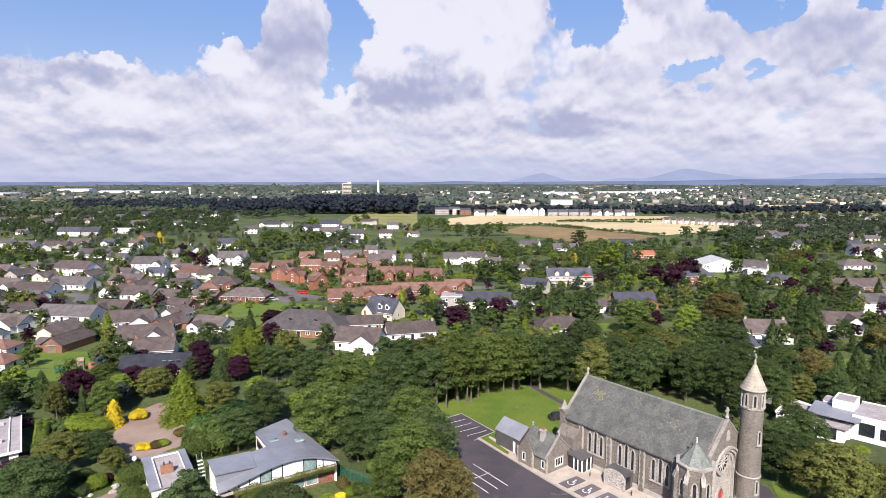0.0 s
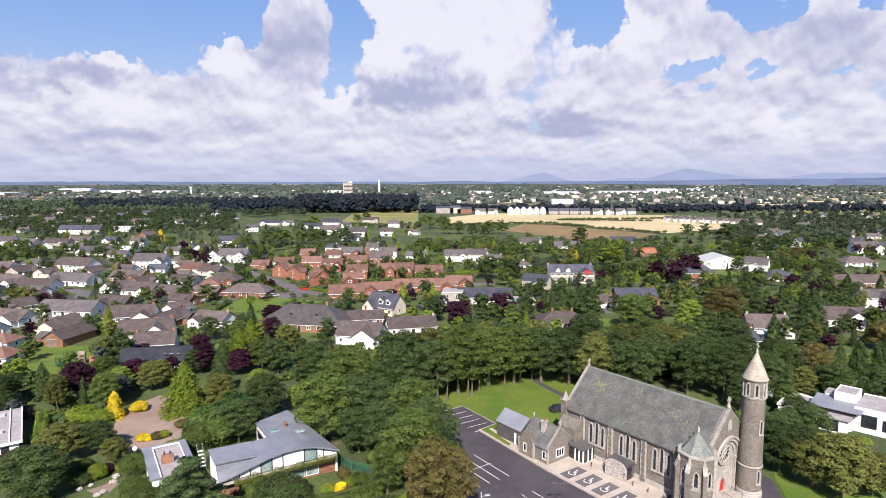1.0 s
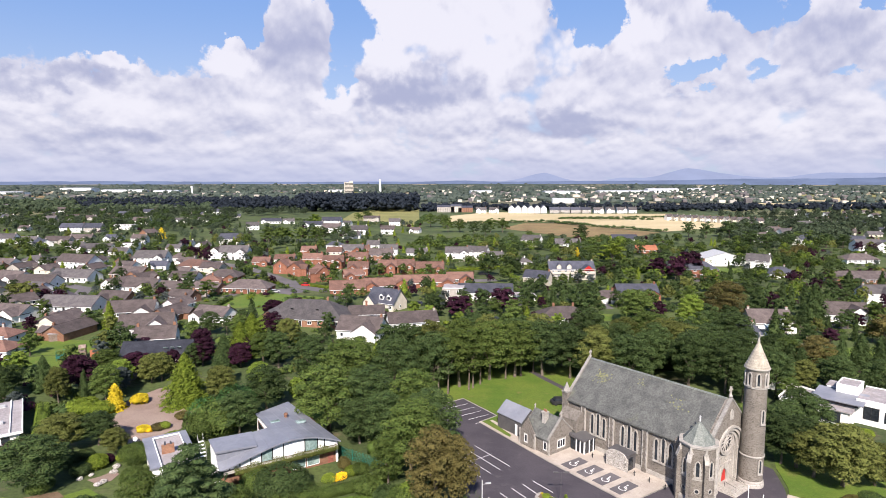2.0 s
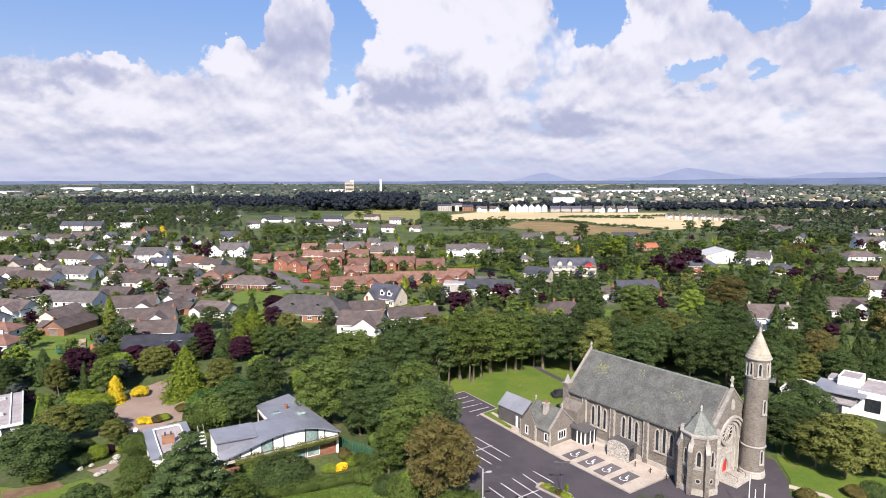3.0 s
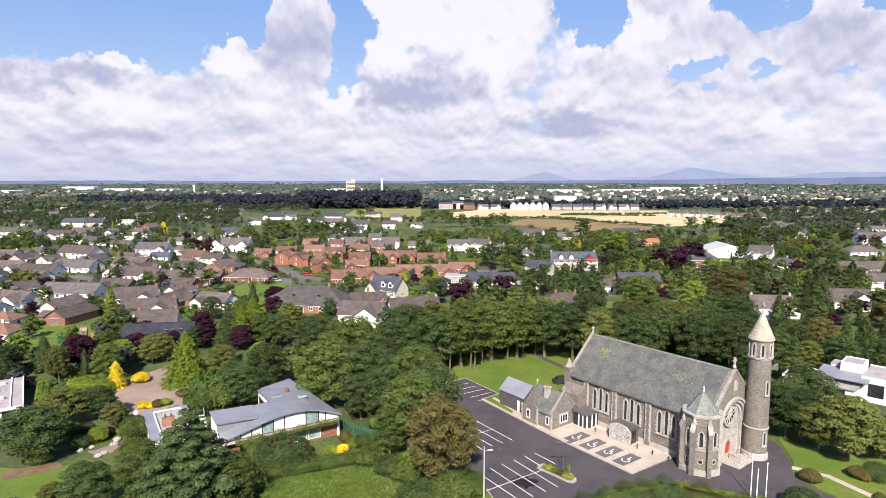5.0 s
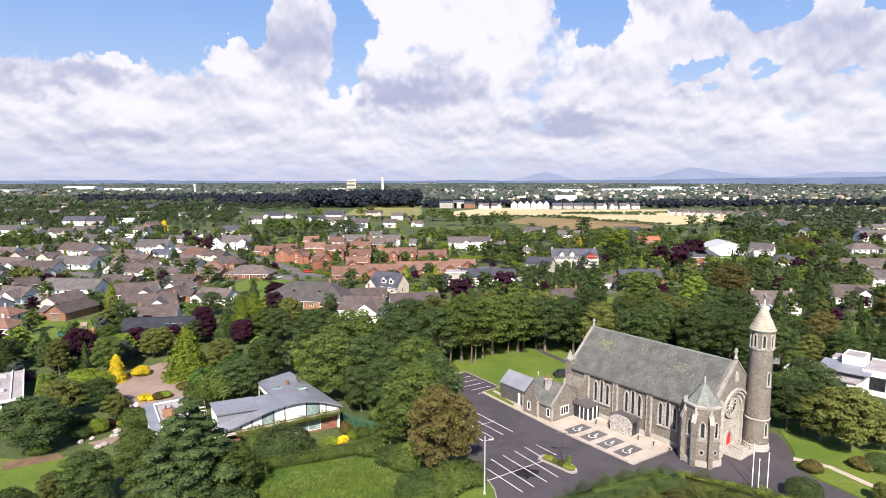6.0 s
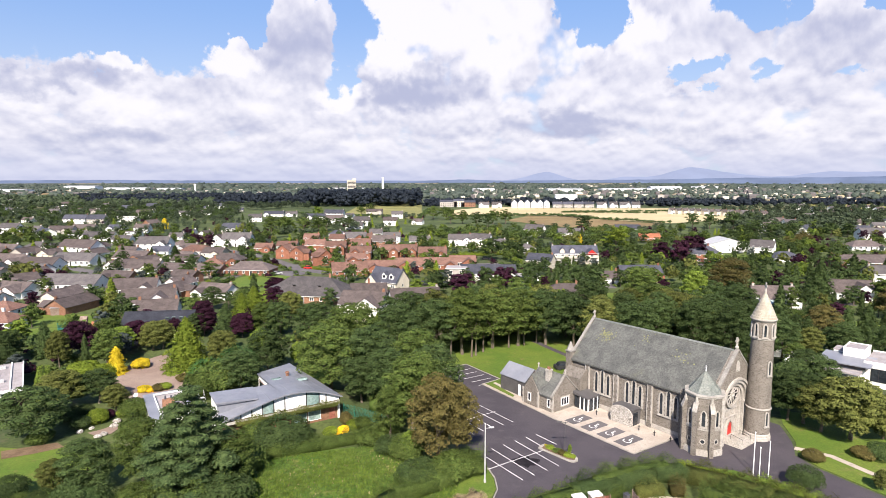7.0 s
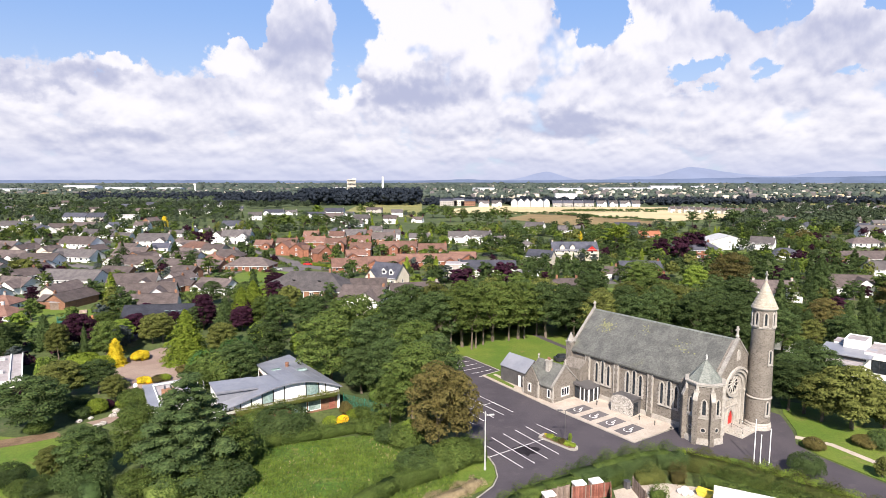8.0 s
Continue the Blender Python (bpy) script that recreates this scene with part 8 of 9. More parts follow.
def leafy(kind, n, x_of, y_lo, y_hi, w, h, label, seed):
    ys, t = far_rng.uniform(y_lo, y_hi, n), far_rng.uniform(0, 1, n)
    xs = x_of(ys, t)
    rows = [(x, y, far_rng.uniform(*h), far_rng.uniform(*w)) for x, y in zip(xs, ys) if all((x - a) ** 2 + (y - b) ** 2 > (c + 3) ** 2 for a, b, c in occupied)]
    return planting(kind, rows, label, seed)


leafy("far_tree", 150, lambda y, t: -520 + t * 330, 790, 890, (7, 11), (8, 12), "lighter trees along the edge of a wood", 2)
leafy("far_tree", 230, lambda y, t: -0.85 * y + t * 0.5 * y, 560, 880, (6, 11), (6, 11), "trees in far western gardens", 3)
leafy("dark", 240, lambda y, t: -0.85 * y + t * 0.5 * y, 560, 880, (6, 11), (6, 11), "dark trees in far western gardens", 33)
band("wood_plain", 1900, lambda y, t: (-0.95 + 1.9 * t) * y, 1250, 2600, (12, 30), (7, 13), "leaf_far_light", "hedgerow trees across the plain, tinted for haze", 4)
band("wood_plain_far", 1500, lambda y, t: (-0.95 + 1.9 * t) * y, 2300, 4300, (25, 70), (9, 16), "leaf_far_light", "dark belts of trees on the horizon, tinted for haze", 5)
leafy("far_tree", 220, lambda y, t: 0.47 * y + t * 0.4 * y, 500, 800, (6, 10), (6, 11), "trees in far eastern gardens", 6)
leafy("far_tree", 140, lambda y, t: 0.50 * y + t * 0.4 * y, 500, 900, (6, 10), (6, 11), "haze-greyed trees in far eastern gardens", 66)
leafy("far_tree", 110, lambda y, t: (0.50 + t * 0.2) * y, 430, 560, (9, 13), (8, 13), "dark clump of trees by the field", 8)
leafy("dark", 60, lambda y, t: -20 + t * 170, 400, 470, (7, 10), (4, 7), "dark trees below the field", 81)
leafy("broad", 70, lambda y, t: -20 + t * 200, 390, 465, (7, 10), (4, 7), "green trees below the field", 82)
band("wood_line", 420, lambda y, t: -40 + t * 900, 900, 1010, (9, 15), (8, 14), "leaf_far", "tree line behind the fields, haze blue in its colour", 7, 12)
hedgerows = []
for x0, y0, x1, y1 in ((8, 650, 120, 685), (120, 690, 168, 605), (168, 605, 214, 552), (150, 735, 260, 715), (130, 660, 160, 640), (150, 740, 300, 760), (-25, 600, -20, 800), (-55, 640, -215, 735), (520, 800, 700, 830), (600, 990, 900, 1000)):
    n = int(sqrt((x1 - x0) ** 2 + (y1 - y0) ** 2) / 2.6)
    for k in range(n):
        hedgerows.append((x0 + (x1 - x0) * k / n + far_rng.normal(0, 1.2), y0 + (y1 - y0) * k / n + far_rng.normal(0, 1.2)))
hr = np.array(hedgerows)
planting("shrub_dark", [(x, y, far_rng.uniform(2.0, 4.0), far_rng.uniform(4, 6.5)) for x, y in hr], "dark field hedgerows", 9)

town_rng = random.Random(6)
# cream in place of white walls: haze put into the choice of colour
for mat, roof, n, seed, label in (("cream", None, 330, 1, "pale houses of the far town"), ("pebble", None, 200, 2, "grey buildings of the far town"), ("roof_grey", None, 260, 3, "far grey house roofs")):
    s = Shape()
    for k in range(n):
        d = town_rng.uniform(1250, 3300)
        a = town_rng.uniform(-0.75, 0.78) if town_rng.random() < 0.5 else town_rng.uniform(0.05, 0.62)
        x, y = d * tan(a), d
        w, dd, h = town_rng.uniform(7, 16), town_rng.uniform(7, 10), town_rng.uniform(4, 8)
        s.box(x - w / 2, x + w / 2, y - dd / 2, y + dd / 2, 0, h + max(0, (d - 2300) / 2500) ** 1.5 * 36)
        if mat == "roof_grey":
            s.prism([(y - dd / 2, h), (y + dd / 2, h), (y, h + 3)], x - w / 2, x + w / 2, "x")
    solid("far_town", s, mat, label, "town", "", "stuff")
for x, y, w, d, h in ((-1430, 2350, 120, 60, 16), (-1240, 2330, 160, 50, 9), (-1560, 2050, 260, 60, 7), (-1050, 2280, 90, 50, 8), (-380, 2400, 140, 50, 7), (420, 2050, 120, 60, 9),
                      (700, 2150, 260, 60, 9), (980, 2500, 180, 60, 10), (1200, 2650, 220, 60, 10), (560, 2500, 140, 50, 8), (1500, 2700, 160, 60, 9), (880, 2350, 120, 50, 14), (150, 2200, 80, 40, 8), (260, 1250, 45, 20, 8)):
    t = thing("industrial_shed", pose(x, y, 0, 0, 0, town_rng.uniform(-8, 8)), "long pale industrial shed in the far town", "warehouse", "far sheds")
    part("wall", Shape().box(-w / 2, w / 2, -d / 2, d / 2, 0, h), "trim", t)
    part("roof", Shape().prism([(-d / 2 - 0.5, h), (d / 2 + 0.5, h), (0, h + 3)], -w / 2 - 0.5, w / 2 + 0.5, "x"), "steel", t)
tower_block = thing("tower_block", pose(-318, 2050, 0, 0, 0, 12), "tall pale office block in the distance", "building")
part("wall", Shape().box(-15, 15, -10, 10, 0, 41).box(3, 15, -8, 8, 41, 46), "cream", tower_block)
for k in range(8):
    part("window_band", Shape().box(-14, 14, -10.15, -10, 4 + k * 4.6, 6.4 + k * 4.6), "glass", tower_block)
chim_far = thing("factory_chimney", pose(-212, 2080, 0), "tall white factory chimney in the distance", "chimney")
part("stack", Shape().lathe([(4.2, 0), (3.4, 48), (3.7, 49), (3.7, 51)], 16), "trim", chim_far)
wt = thing("water_tower", pose(-915, 2180, 0), "slim white water tower in the distance", "water tower")
part("shaft", Shape().lathe([(5, 0), (3.2, 6), (3.2, 18), (4.6, 22), (4.6, 26)], 16), "white", wt)

# white terrace and new houses beyond the wheat
def terrace(x, y, n, step, eave, rise, wall, roof, label, rot=0.0, gap=0.0):
    for k in range(n):
        t = thing("terraced_house", pose(x + k * (step + gap) * cos(radians(rot)), y + k * (step + gap) * sin(radians(rot)), 0, 0, 0, rot), label, "house", "terrace beyond the field")
        w = step
        part("wall", Shape().prism([(-w / 2, 0), (w / 2, 0), (w / 2, eave), (0, eave + rise), (-w / 2, eave)], -5, 5, "y"), wall, t)
        for sg in (-1, 1):
            pts = [(sg * (w / 2 + 0.2), eave - 0.2), (0, eave + rise), (0, eave + rise + 0.25), (sg * (w / 2 + 0.2), eave + 0.05)]
            part("roof_slope", Shape().prism(pts if sg < 0 else pts[::-1], -5.3, 5.3, "y"), roof, t)
        for s in range(int(eave / 2.7)):
            for dx in (-w * 0.22, w * 0.22):
                part("window", cached("far_window", lambda: Shape().box(-0.6, 0.6, -0.08, 0, 0, 1.4).mesh("window", "glass")), "glass", t, "", pose(dx, -5, 0.9 + 2.7 * s))


terrace(105, 872, 6, 8.2, 7.6, 4.0, "white", "roof_slate", "white gabled three-storey terrace house", 0, 1.3)
for k in range(4):
    house(168 + k * 15.5, 868, 0, 14.0, 9.0, 5.6, 3.4, "pebble", "roof_slate", "gable", 1, 0, "terrace beyond the field", "half built", detail=False)
for k, (x, w, wing) in enumerate(((233, 14, 6), (251, 12, -6), (267, 14, 6), (284, 12, 0), (60, 15, -6), (79, 14, 6))):
    house(x, 868 + 3 * (k % 2), 0, w, 9.0, 5.0, 3.8, "white", "roof_grey", "gable", 1, wing, "terrace beyond the field", "newly built", detail=False)
for x, w, mat, h in ((8, 26, "pebble", 8), (38, 22, "brown_brick", 7), (24, 16, "cream", 9)):
    t = thing("apartment_building", pose(x, 900, 0), "low apartment building behind the field", "building")
    part("wall", Shape().box(-w / 2, w / 2, -6, 6, 0, h), mat, t)
    part("roof", Shape().prism([(-6.5, h), (6.5, h), (0, h + 2.8)], -w / 2 - 0.4, w / 2 + 0.4, "x"), "roof_slate", t)
    for s in range(2):
        for k in range(int(w / 3.5)):
            part("window", cached("far_window", lambda: Shape().box(-0.6, 0.6, -0.08, 0, 0, 1.4).mesh("window", "glass")), "glass", t, "", pose(-w / 2 + 2 + k * 3.5, -6, 1.2 + 3 * s))


# ---- hills on the skyline ----
def ridge(name, d, peaks, floor, mat, label, a0=-44, a1=44):
    """A range at distance d: peaks are (azimuth, height, half width) in degrees and metres."""
    s = Shape()
    n = 260
    for i in range(n + 1):
        az = a0 + (a1 - a0) * i / n
        z = floor + sum(h * math.exp(-abs((az - c) / w) ** 1.7) for c, h, w in peaks) + 3.5 * noise.noise((az * 0.9, d * 0.01, 0)) + 1.6 * noise.noise((az * 4.1, d * 0.01, 3))
        a = radians(az)
        for dd, zz in ((d - 260, 0.0), (d, z), (d + 60, 0.0)):
            s.v.append((dd * sin(a), dd * cos(a), zz))
    for i in range(n):
        k = 3 * i
        s.f += [(k, k + 3, k + 4, k + 1), (k + 1, k + 4, k + 5, k + 2)]
    return solid(name, s, mat, label, "hills", "", "structure", smooth=True)


# both ranges glow by themselves, with haze painted into the blue
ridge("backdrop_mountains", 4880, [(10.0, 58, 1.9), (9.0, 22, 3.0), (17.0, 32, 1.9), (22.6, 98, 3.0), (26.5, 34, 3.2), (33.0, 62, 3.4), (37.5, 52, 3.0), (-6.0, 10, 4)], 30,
      "hill", "mountains on the horizon, a glowing pale blue backdrop")
ridge("backdrop_lowland", 4600, [(-30, 6, 9), (2.0, 10, 2.5), (14, 6, 6), (28, 22, 8), (38, 26, 5)], 35, "hill_near", "low hills on the horizon, a glowing hazy blue backdrop")

# ---- single trees and shrubs ----
tree("dark", -64.4, 88.4, 9, 11.5, True)
tree("wood_dark", -46.6, 73.0, 7.6, 7.4, True)
tree("olive", -50.9, 72.7, 4.8, 4.0, True)
tree("cedar", -33.0, 72.8, 14.0, 12.4, True)
tree("broad", -40.6, 75.4, 9.6, 7.4, True)
tree("broad", -28.3, 75.6, 7.5, 7.0, True)
tree("shrub_dark", -27.5, 70.2, 4, 7.6, True)
tree("shrub_dark", -44.0, 69.2, 2.4, 4.6, True)
tree("shrub", -37.9, 69.7, 3, 6.2, True)
tree("shrub_dark", -55.9, 71.5, 3.2, 5.0, True)
tree("shrub_dark", -50.3, 69.1, 2.6, 4.1, True)
tree("shrub", -52.6, 68.9, 2.2, 3.4, True)
tree("shrub_dark", -47.2, 69.8, 3.4, 4.2, True)
tree("shrub_dark", -24.7, 86.5, 5.2, 9.6, True)
tree("shrub", -29.1, 88.1, 3.5, 5.2, True)
tree("shrub", -43.3, 109.1, 6.8, 10.0, True)
tree("dark", -38.9, 108.8, 9, 8.9, True)
tree("shrub", -45.1, 106.8, 5.5, 7.3, True)
tree("lime", -55.8, 124.6, 11.0, 11.0, True)
tree("purple", -84.5, 133.2, 8.5, 8.0, True)
tree("purple", -75.6, 142.4, 6.5, 8.0, True)
tree("purple", -66.8, 161.1, 8, 6.5, True)
tree("purple", -54.9, 157.9, 7, 6.4, True)
tree("light", -49.5, 104.8, 2.2, 5.1, True)
tree("purple", -66.8, 142.9, 7, 4.2, True)
tree("gold", -69.2, 120.8, 5.8, 4.2, True)
tree("shrub_gold", -66.1, 124.7, 2.2, 4.1, True)
tree("shrub_lime", -75.2, 119.6, 3.2, 7.0, True)
tree("shrub_lime", -70.8, 119.2, 2.8, 5.2, True)
tree("olive", -68.0, 101.4, 7.5, 8.4, True)
tree("dark", -63.2, 104.1, 6.8, 7.4, True)
tree("olive", -58.2, 100.6, 5, 4.9, True)
tree("olive", -84.0, 124.9, 8.5, 5.5, True)
tree("fir", -92.8, 133.5, 8, 5.8, True)
tree("broad", -84.2, 143.8, 7, 7.6, True)
tree("olive", -69.8, 137.6, 7.5, 6.7, True)
tree("broad", -79.0, 140.9, 5.5, 6.1, True)
tree("shrub_dark", -56.4, 124.0, 2.6, 6.0, True)
tree("shrub_brown", -53.0, 116.3, 1.6, 3.4, True)
tree("shrub_lime", -58.4, 95.3, 2.6, 3.8, True)
tree("shrub_dark", -61.9, 97.7, 2.4, 3.8, True)
tree("shrub_purple", -57.8, 97.4, 1.6, 2.5, True)
tree("shrub", -52.6, 96.4, 4.2, 5.0, True)
tree("shrub_dark", -59.8, 93.0, 2.2, 3.6, True)
tree("shrub_dark", -63.8, 96.2, 2.6, 4.6, True)
tree("shrub", -50.2, 91.2, 2.4, 4.2, True)
tree("shrub_lime", -55.4, 97.8, 1.5, 2.4, True)
tree("shrub_purple", -77.3, 103.4, 2.2, 6.1, True)
tree("shrub_dark", -74.7, 108.1, 2.8, 7.4, True)
tree("shrub", -62.9, 87.7, 2.0, 4.3, True)
tree("shrub_gold", -57.9, 110.1, 1.3, 2.8, True)
tree("shrub_brown", -55.5, 110.8, 1.4, 3.0, True)
tree("shrub_lime", -54.5, 111.4, 1.4, 2.6, True)
tree("flowers", -56.7, 109.8, 0.9, 1.5, True)
tree("broad", -28.7, 121.2, 5, 5.3, True)
tree("light", -31.4, 124.8, 6, 4.4, True)
tree("olive", -48.4, 125.6, 8.5, 7.3, True)
tree("lime", -55.3, 168.8, 10, 9.4, True)
tree("fir", -56.4, 149.2, 9, 7.2, True)
tree("light", -55.2, 179.4, 7, 6.9, True)
tree("clipped", -46.1, 111.4, 7.0, 8.6, True)
tree("clipped", -41.3, 114.5, 9.0, 8.4, True)
tree("dark", -36.7, 119.6, 10.5, 9.5, True)
tree("purple", -62.7, 150.8, 8, 7, True)
tree("fir", -51.7, 134.6, 9, 7, True)
tree("lime", -55.0, 157.7, 10, 9, True)
tree("purple", -52.2, 149.2, 7, 6.5, True)
tree("broad", -47.3, 152.4, 9, 8, True)
tree("dark", -42.3, 149.2, 10, 8, True)
tree("olive", -67.9, 138.8, 7.5, 7, True)
tree("light", -42.8, 134.6, 6.5, 6, True)
tree("purple", -53.1, 180.0, 8, 8, True)
tree("dark", -64.0, 149.2, 7, 6, True)
tree("broad", -61.8, 177.7, 8, 7, True)
tree("dark", -72.9, 182.4, 8, 7, True)
tree("olive", -44.4, 168.3, 9, 7.4, True)
tree("purple", -58.1, 202.5, 7.5, 8.5, True)
tree("purple", -52.7, 212.6, 6, 6.1, True)
tree("broad", -21.9, 110.3, 14, 13.7, True)
tree("dark", -14.7, 110.1, 13.5, 12.6, True)
tree("dark", -15.0, 104.4, 9, 8.1, True)
tree("broad", -20.8, 127.9, 14.5, 14.6, True)
tree("dark", -30.0, 135.5, 13, 11.7, True)
tree("dark", -10.6, 127.6, 14, 13.4, True)
tree("broad", -5.4, 109.8, 13, 11.6, True)
tree("dark", -9.5, 100.6, 12, 8.8, True)
tree("brown", -0.7, 81.3, 13.5, 9.8, True)
tree("broad", -5.0, 93.0, 13.5, 10.7, True)
tree("brown", 2.2, 83.1, 12, 7.3, True)
tree("dark", -1.4, 98.6, 13, 10.4, True)
tree("broad", -8.4, 89.5, 9, 6.1, True)
tree("dark", -13.5, 105.2, 6, 6.1, True)
tree("shrub", 1.3, 77.2, 3.5, 6.8, True)
tree("shrub_dark", -3.4, 75.6, 3.2, 6.7, True)
tree("shrub", 4.4, 77.9, 2.6, 3.9, True)
tree("shrub", -5.3, 82.6, 4.0, 5.7, True)
tree("light", -4.9, 82.8, 4.2, 3.3, True)
tree("shrub_dark", -8.0, 84.2, 3, 5.0, True)
tree("shrub", -11.3, 87.2, 2.8, 5.1, True)
tree("flowers", -16.2, 91.4, 1.2, 1.8, True)
tree("flowers", -17.2, 90.8, 0.9, 1.3, True)
tree("shrub_lime", -14.8, 92.7, 1.8, 2.4, True)
tree("shrub_brown", -16.4, 95.0, 2.2, 2.2, True)
tree("shrub", -13.4, 92.9, 2.2, 3.1, True)
tree("shrub_lime", -18.1, 90.6, 1.4, 2.7, True)
tree("wood_dark", 58.7, 96.3, 9.2, 8.0, True)
tree("wood_dark", 60.6, 94.9, 9.6, 8.8, True)
tree("wood_olive", 61.4, 91.6, 8.6, 8.9, True)
tree("olive", 64.3, 88.7, 10.6, 11.4, True)
tree("wood_dark", 61.1, 101.9, 8.6, 6.9, True)
tree("olive", 69.5, 88.9, 7.5, 7.8, True)
tree("dark", 64.6, 105.2, 8.5, 7.2, True)
tree("dark", 69.0, 108.2, 9.5, 7.4, True)
tree("dark", 70.0, 105.4, 9, 8.2, True)
tree("shrub_brown", 54.1, 81.8, 1.9, 3.2, True)
tree("shrub_dark", 48.2, 74.1, 3.4, 4.8, True)
tree("shrub_brown", 62.2, 82.7, 1.8, 3.8, True)
tree("shrub_dark", 64.1, 81.9, 3, 4.1, True)
tree("shrub_lime", 65.7, 110.8, 1.5, 5.4, True)
tree("olive", 57.8, 73.4, 3, 2.2, True)
tree("shrub_lime", 81.1, 107.1, 1.6, 3.2, True)
tree("light", 72.8, 96.3, 3.0, 3.2, True)
tree("shrub_lime", 16.3, 85.5, 0.7, 1.5, True)
tree("shrub", 17.1, 84.2, 0.8, 1.5, True)
tree("shrub_lime", 18.4, 82.9, 0.8, 1.4, True)
tree("light", 18.9, 83.7, 1.7, 0.7, True)
tree("shrub_gold", 15.8, 86.4, 0.4, 0.6, True)
tree("shrub_brown", 17.8, 83.5, 0.9, 1.5, True)
tree("shrub_gold", 17.0, 85.2, 0.4, 0.6, True)
tree("shrub_lime", 19.0, 82.5, 0.7, 1.2, True)
tree("lime_broad", 99.1, 335.3, 14.5, 17.0)
tree("purple", 110.2, 286.7, 13, 16.4)
tree("purple", 125.7, 293.7, 14, 14.0)
tree("dark", 217.7, 496.1, 16, 22.6)
tree("brown", 95.4, 194.1, 15.5, 15.8, True)
tree("broad", 65.6, 193.5, 13, 13.0, True)
tree("light", 81.8, 188.9, 12, 9.1, True)
tree("dark", 30.1, 296.6, 13, 22.5)
tree("fir", 128.7, 198.0, 13.5, 11.5, True)
tree("purple", 22.7, 212.1, 10, 10.6)
tree("purple", 6.8, 202.6, 9, 10.9)
tree("dark", -2.2, 205.0, 10, 8.7)
tree("dark", 15.1, 207.2, 11, 8.0)
tree("cypress", 41.6, 230.5, 6.5, 4.5)
tree("cypress", 44.4, 227.5, 7.5, 4.4)
tree("cypress", 48.2, 227.5, 7.5, 4.4)
tree("cypress", 51.4, 221.8, 8, 4.7)
tree("cypress", 55.2, 221.7, 8, 4.3)
tree("cypress", 59.0, 223.6, 8, 4.3)
tree("gold", 83.1, 355.1, 8, 4.8)
tree("gold", -233.5, 491.9, 9, 7.5)
tree("purple", -160.0, 379.0, 8, 10.2)
tree("purple", -158.6, 239.6, 5, 8.3)
tree("dark", 122.4, 319.3, 11, 12.2)
for k in range(5):
    tree("cypress", 119.5 + 4.2 * k, 216.0 + 1.5 * (k % 2), 9.0 + k % 3, 4.6)
tree("dark", 82.8, 293.9, 9, 14.0)
tree("blue", 67.0, 270.1, 6, 7.8)
tree("dark", -304.2, 542.2, 11, 12.4)
tree("dark", -359.5, 542.9, 9, 15.5)
tree("olive", -169.3, 236.3, 9, 16.9)
tree("broad", -96.8, 240.3, 8, 8.5)
tree("dark", -104.5, 238.0, 8, 8.5)
tree("dark", -113.2, 262.1, 8, 8.6)
tree("fir", -130.6, 284.4, 9, 8.2)
tree("brown", 130.2, 167.7, 10, 9.8)
tree("broad", -3.5, 607.1, 16, 27.5)
tree("broad", 12.6, 545.8, 15, 22.7)
tree("dark", 34.6, 519.2, 14, 19.7)
tree("broad", 52.2, 545.8, 15, 22.7)
tree("dark", 113.9, 473.0, 13, 15.3)
tree("broad", -91.4, 697.5, 14, 22.5)
tree("light", -136.0, 638.3, 13, 14.6)
tree("broad", -109.3, 459.0, 14, 34.5)
tree("dark", -85.7, 476.5, 13, 27.0)
tree("broad", -128.5, 456.4, 13, 25.9)
tree("dark", 251.9, 497.4, 15, 28.2)
tree("dark", 227.7, 420.5, 15, 23.9)
tree("dark", 245.3, 419.3, 13, 19.9)
tree("broad", 276.8, 437.1, 12, 24.9)
tree("brown", 232.1, 374.3, 9, 12.9)
tree("dark", 283.8, 419.1, 12, 19.9)
tree("brown", 217.1, 361.2, 8, 10.4)
for x, y, h, w in ((79.5, 141.5, 8.2, 4.6), (82.8, 140.8, 9.0, 4.8), (86.2, 140.5, 8.4, 5.0), (89.4, 141.0, 7.6, 4.6), (103.5, 147.0, 8.0, 4.8), (114.0, 147.5, 8.6, 5.2), (117.5, 148.0, 8.0, 5.0)):
    tree("cypress", x, y, h, w, True)
tree("brown", 94.5, 143.5, 10.5, 9.0, True)
tree("broad", 92.5, 152.0, 7.5, 7.6, True)
tree("fir", 108.5, 147.0, 9.2, 7.6, True)
tree("shrub_dark", 99.6, 167.9, 4, 9.8, True)
tree("dark", 171.2, 241.4, 8, 16.2)
tree("dark", 153.5, 225.5, 7, 13.0)
tree("broad", 145.5, 192.0, 9, 9.3)
tree("dark", 74.4, 145.3, 11, 11.3, True)
tree("dark", 69.2, 149.9, 12, 13.0, True)
tree("olive", 62.6, 152.2, 12, 13.2, True)
tree("dark", 83.3, 163.6, 12, 12.6, True)
tree("broad", 59.1, 159.2, 13, 13.8, True)
tree("dark", 82.7, 153.6, 9.5, 8.5, True)
tree("shrub_dark", -42.6, 88.6, 3.4, 5.2, True)
tree("shrub", -46.6, 91.0, 2.8, 4.6, True)
tree("olive", -39.8, 90.6, 3.6, 3.6, True)

# ---- hedges and neighbour's yard in front ----
hedge([(6.2, 63.0), (9.6, 67.6), (12.8, 69.5), (17.0, 71.6)], 3.4, 1.6, "leaf", "loose green hedge along the car park", 2, 135, 0.117, 0.2)
hedge([(17.0, 71.6), (23.2, 74.2), (28.6, 76.6), (33.2, 77.0)], 4.6, 2.2, "leaf_dark", "tall bushy green hedge along the car park", 3, 195, 0.125, 0.2)
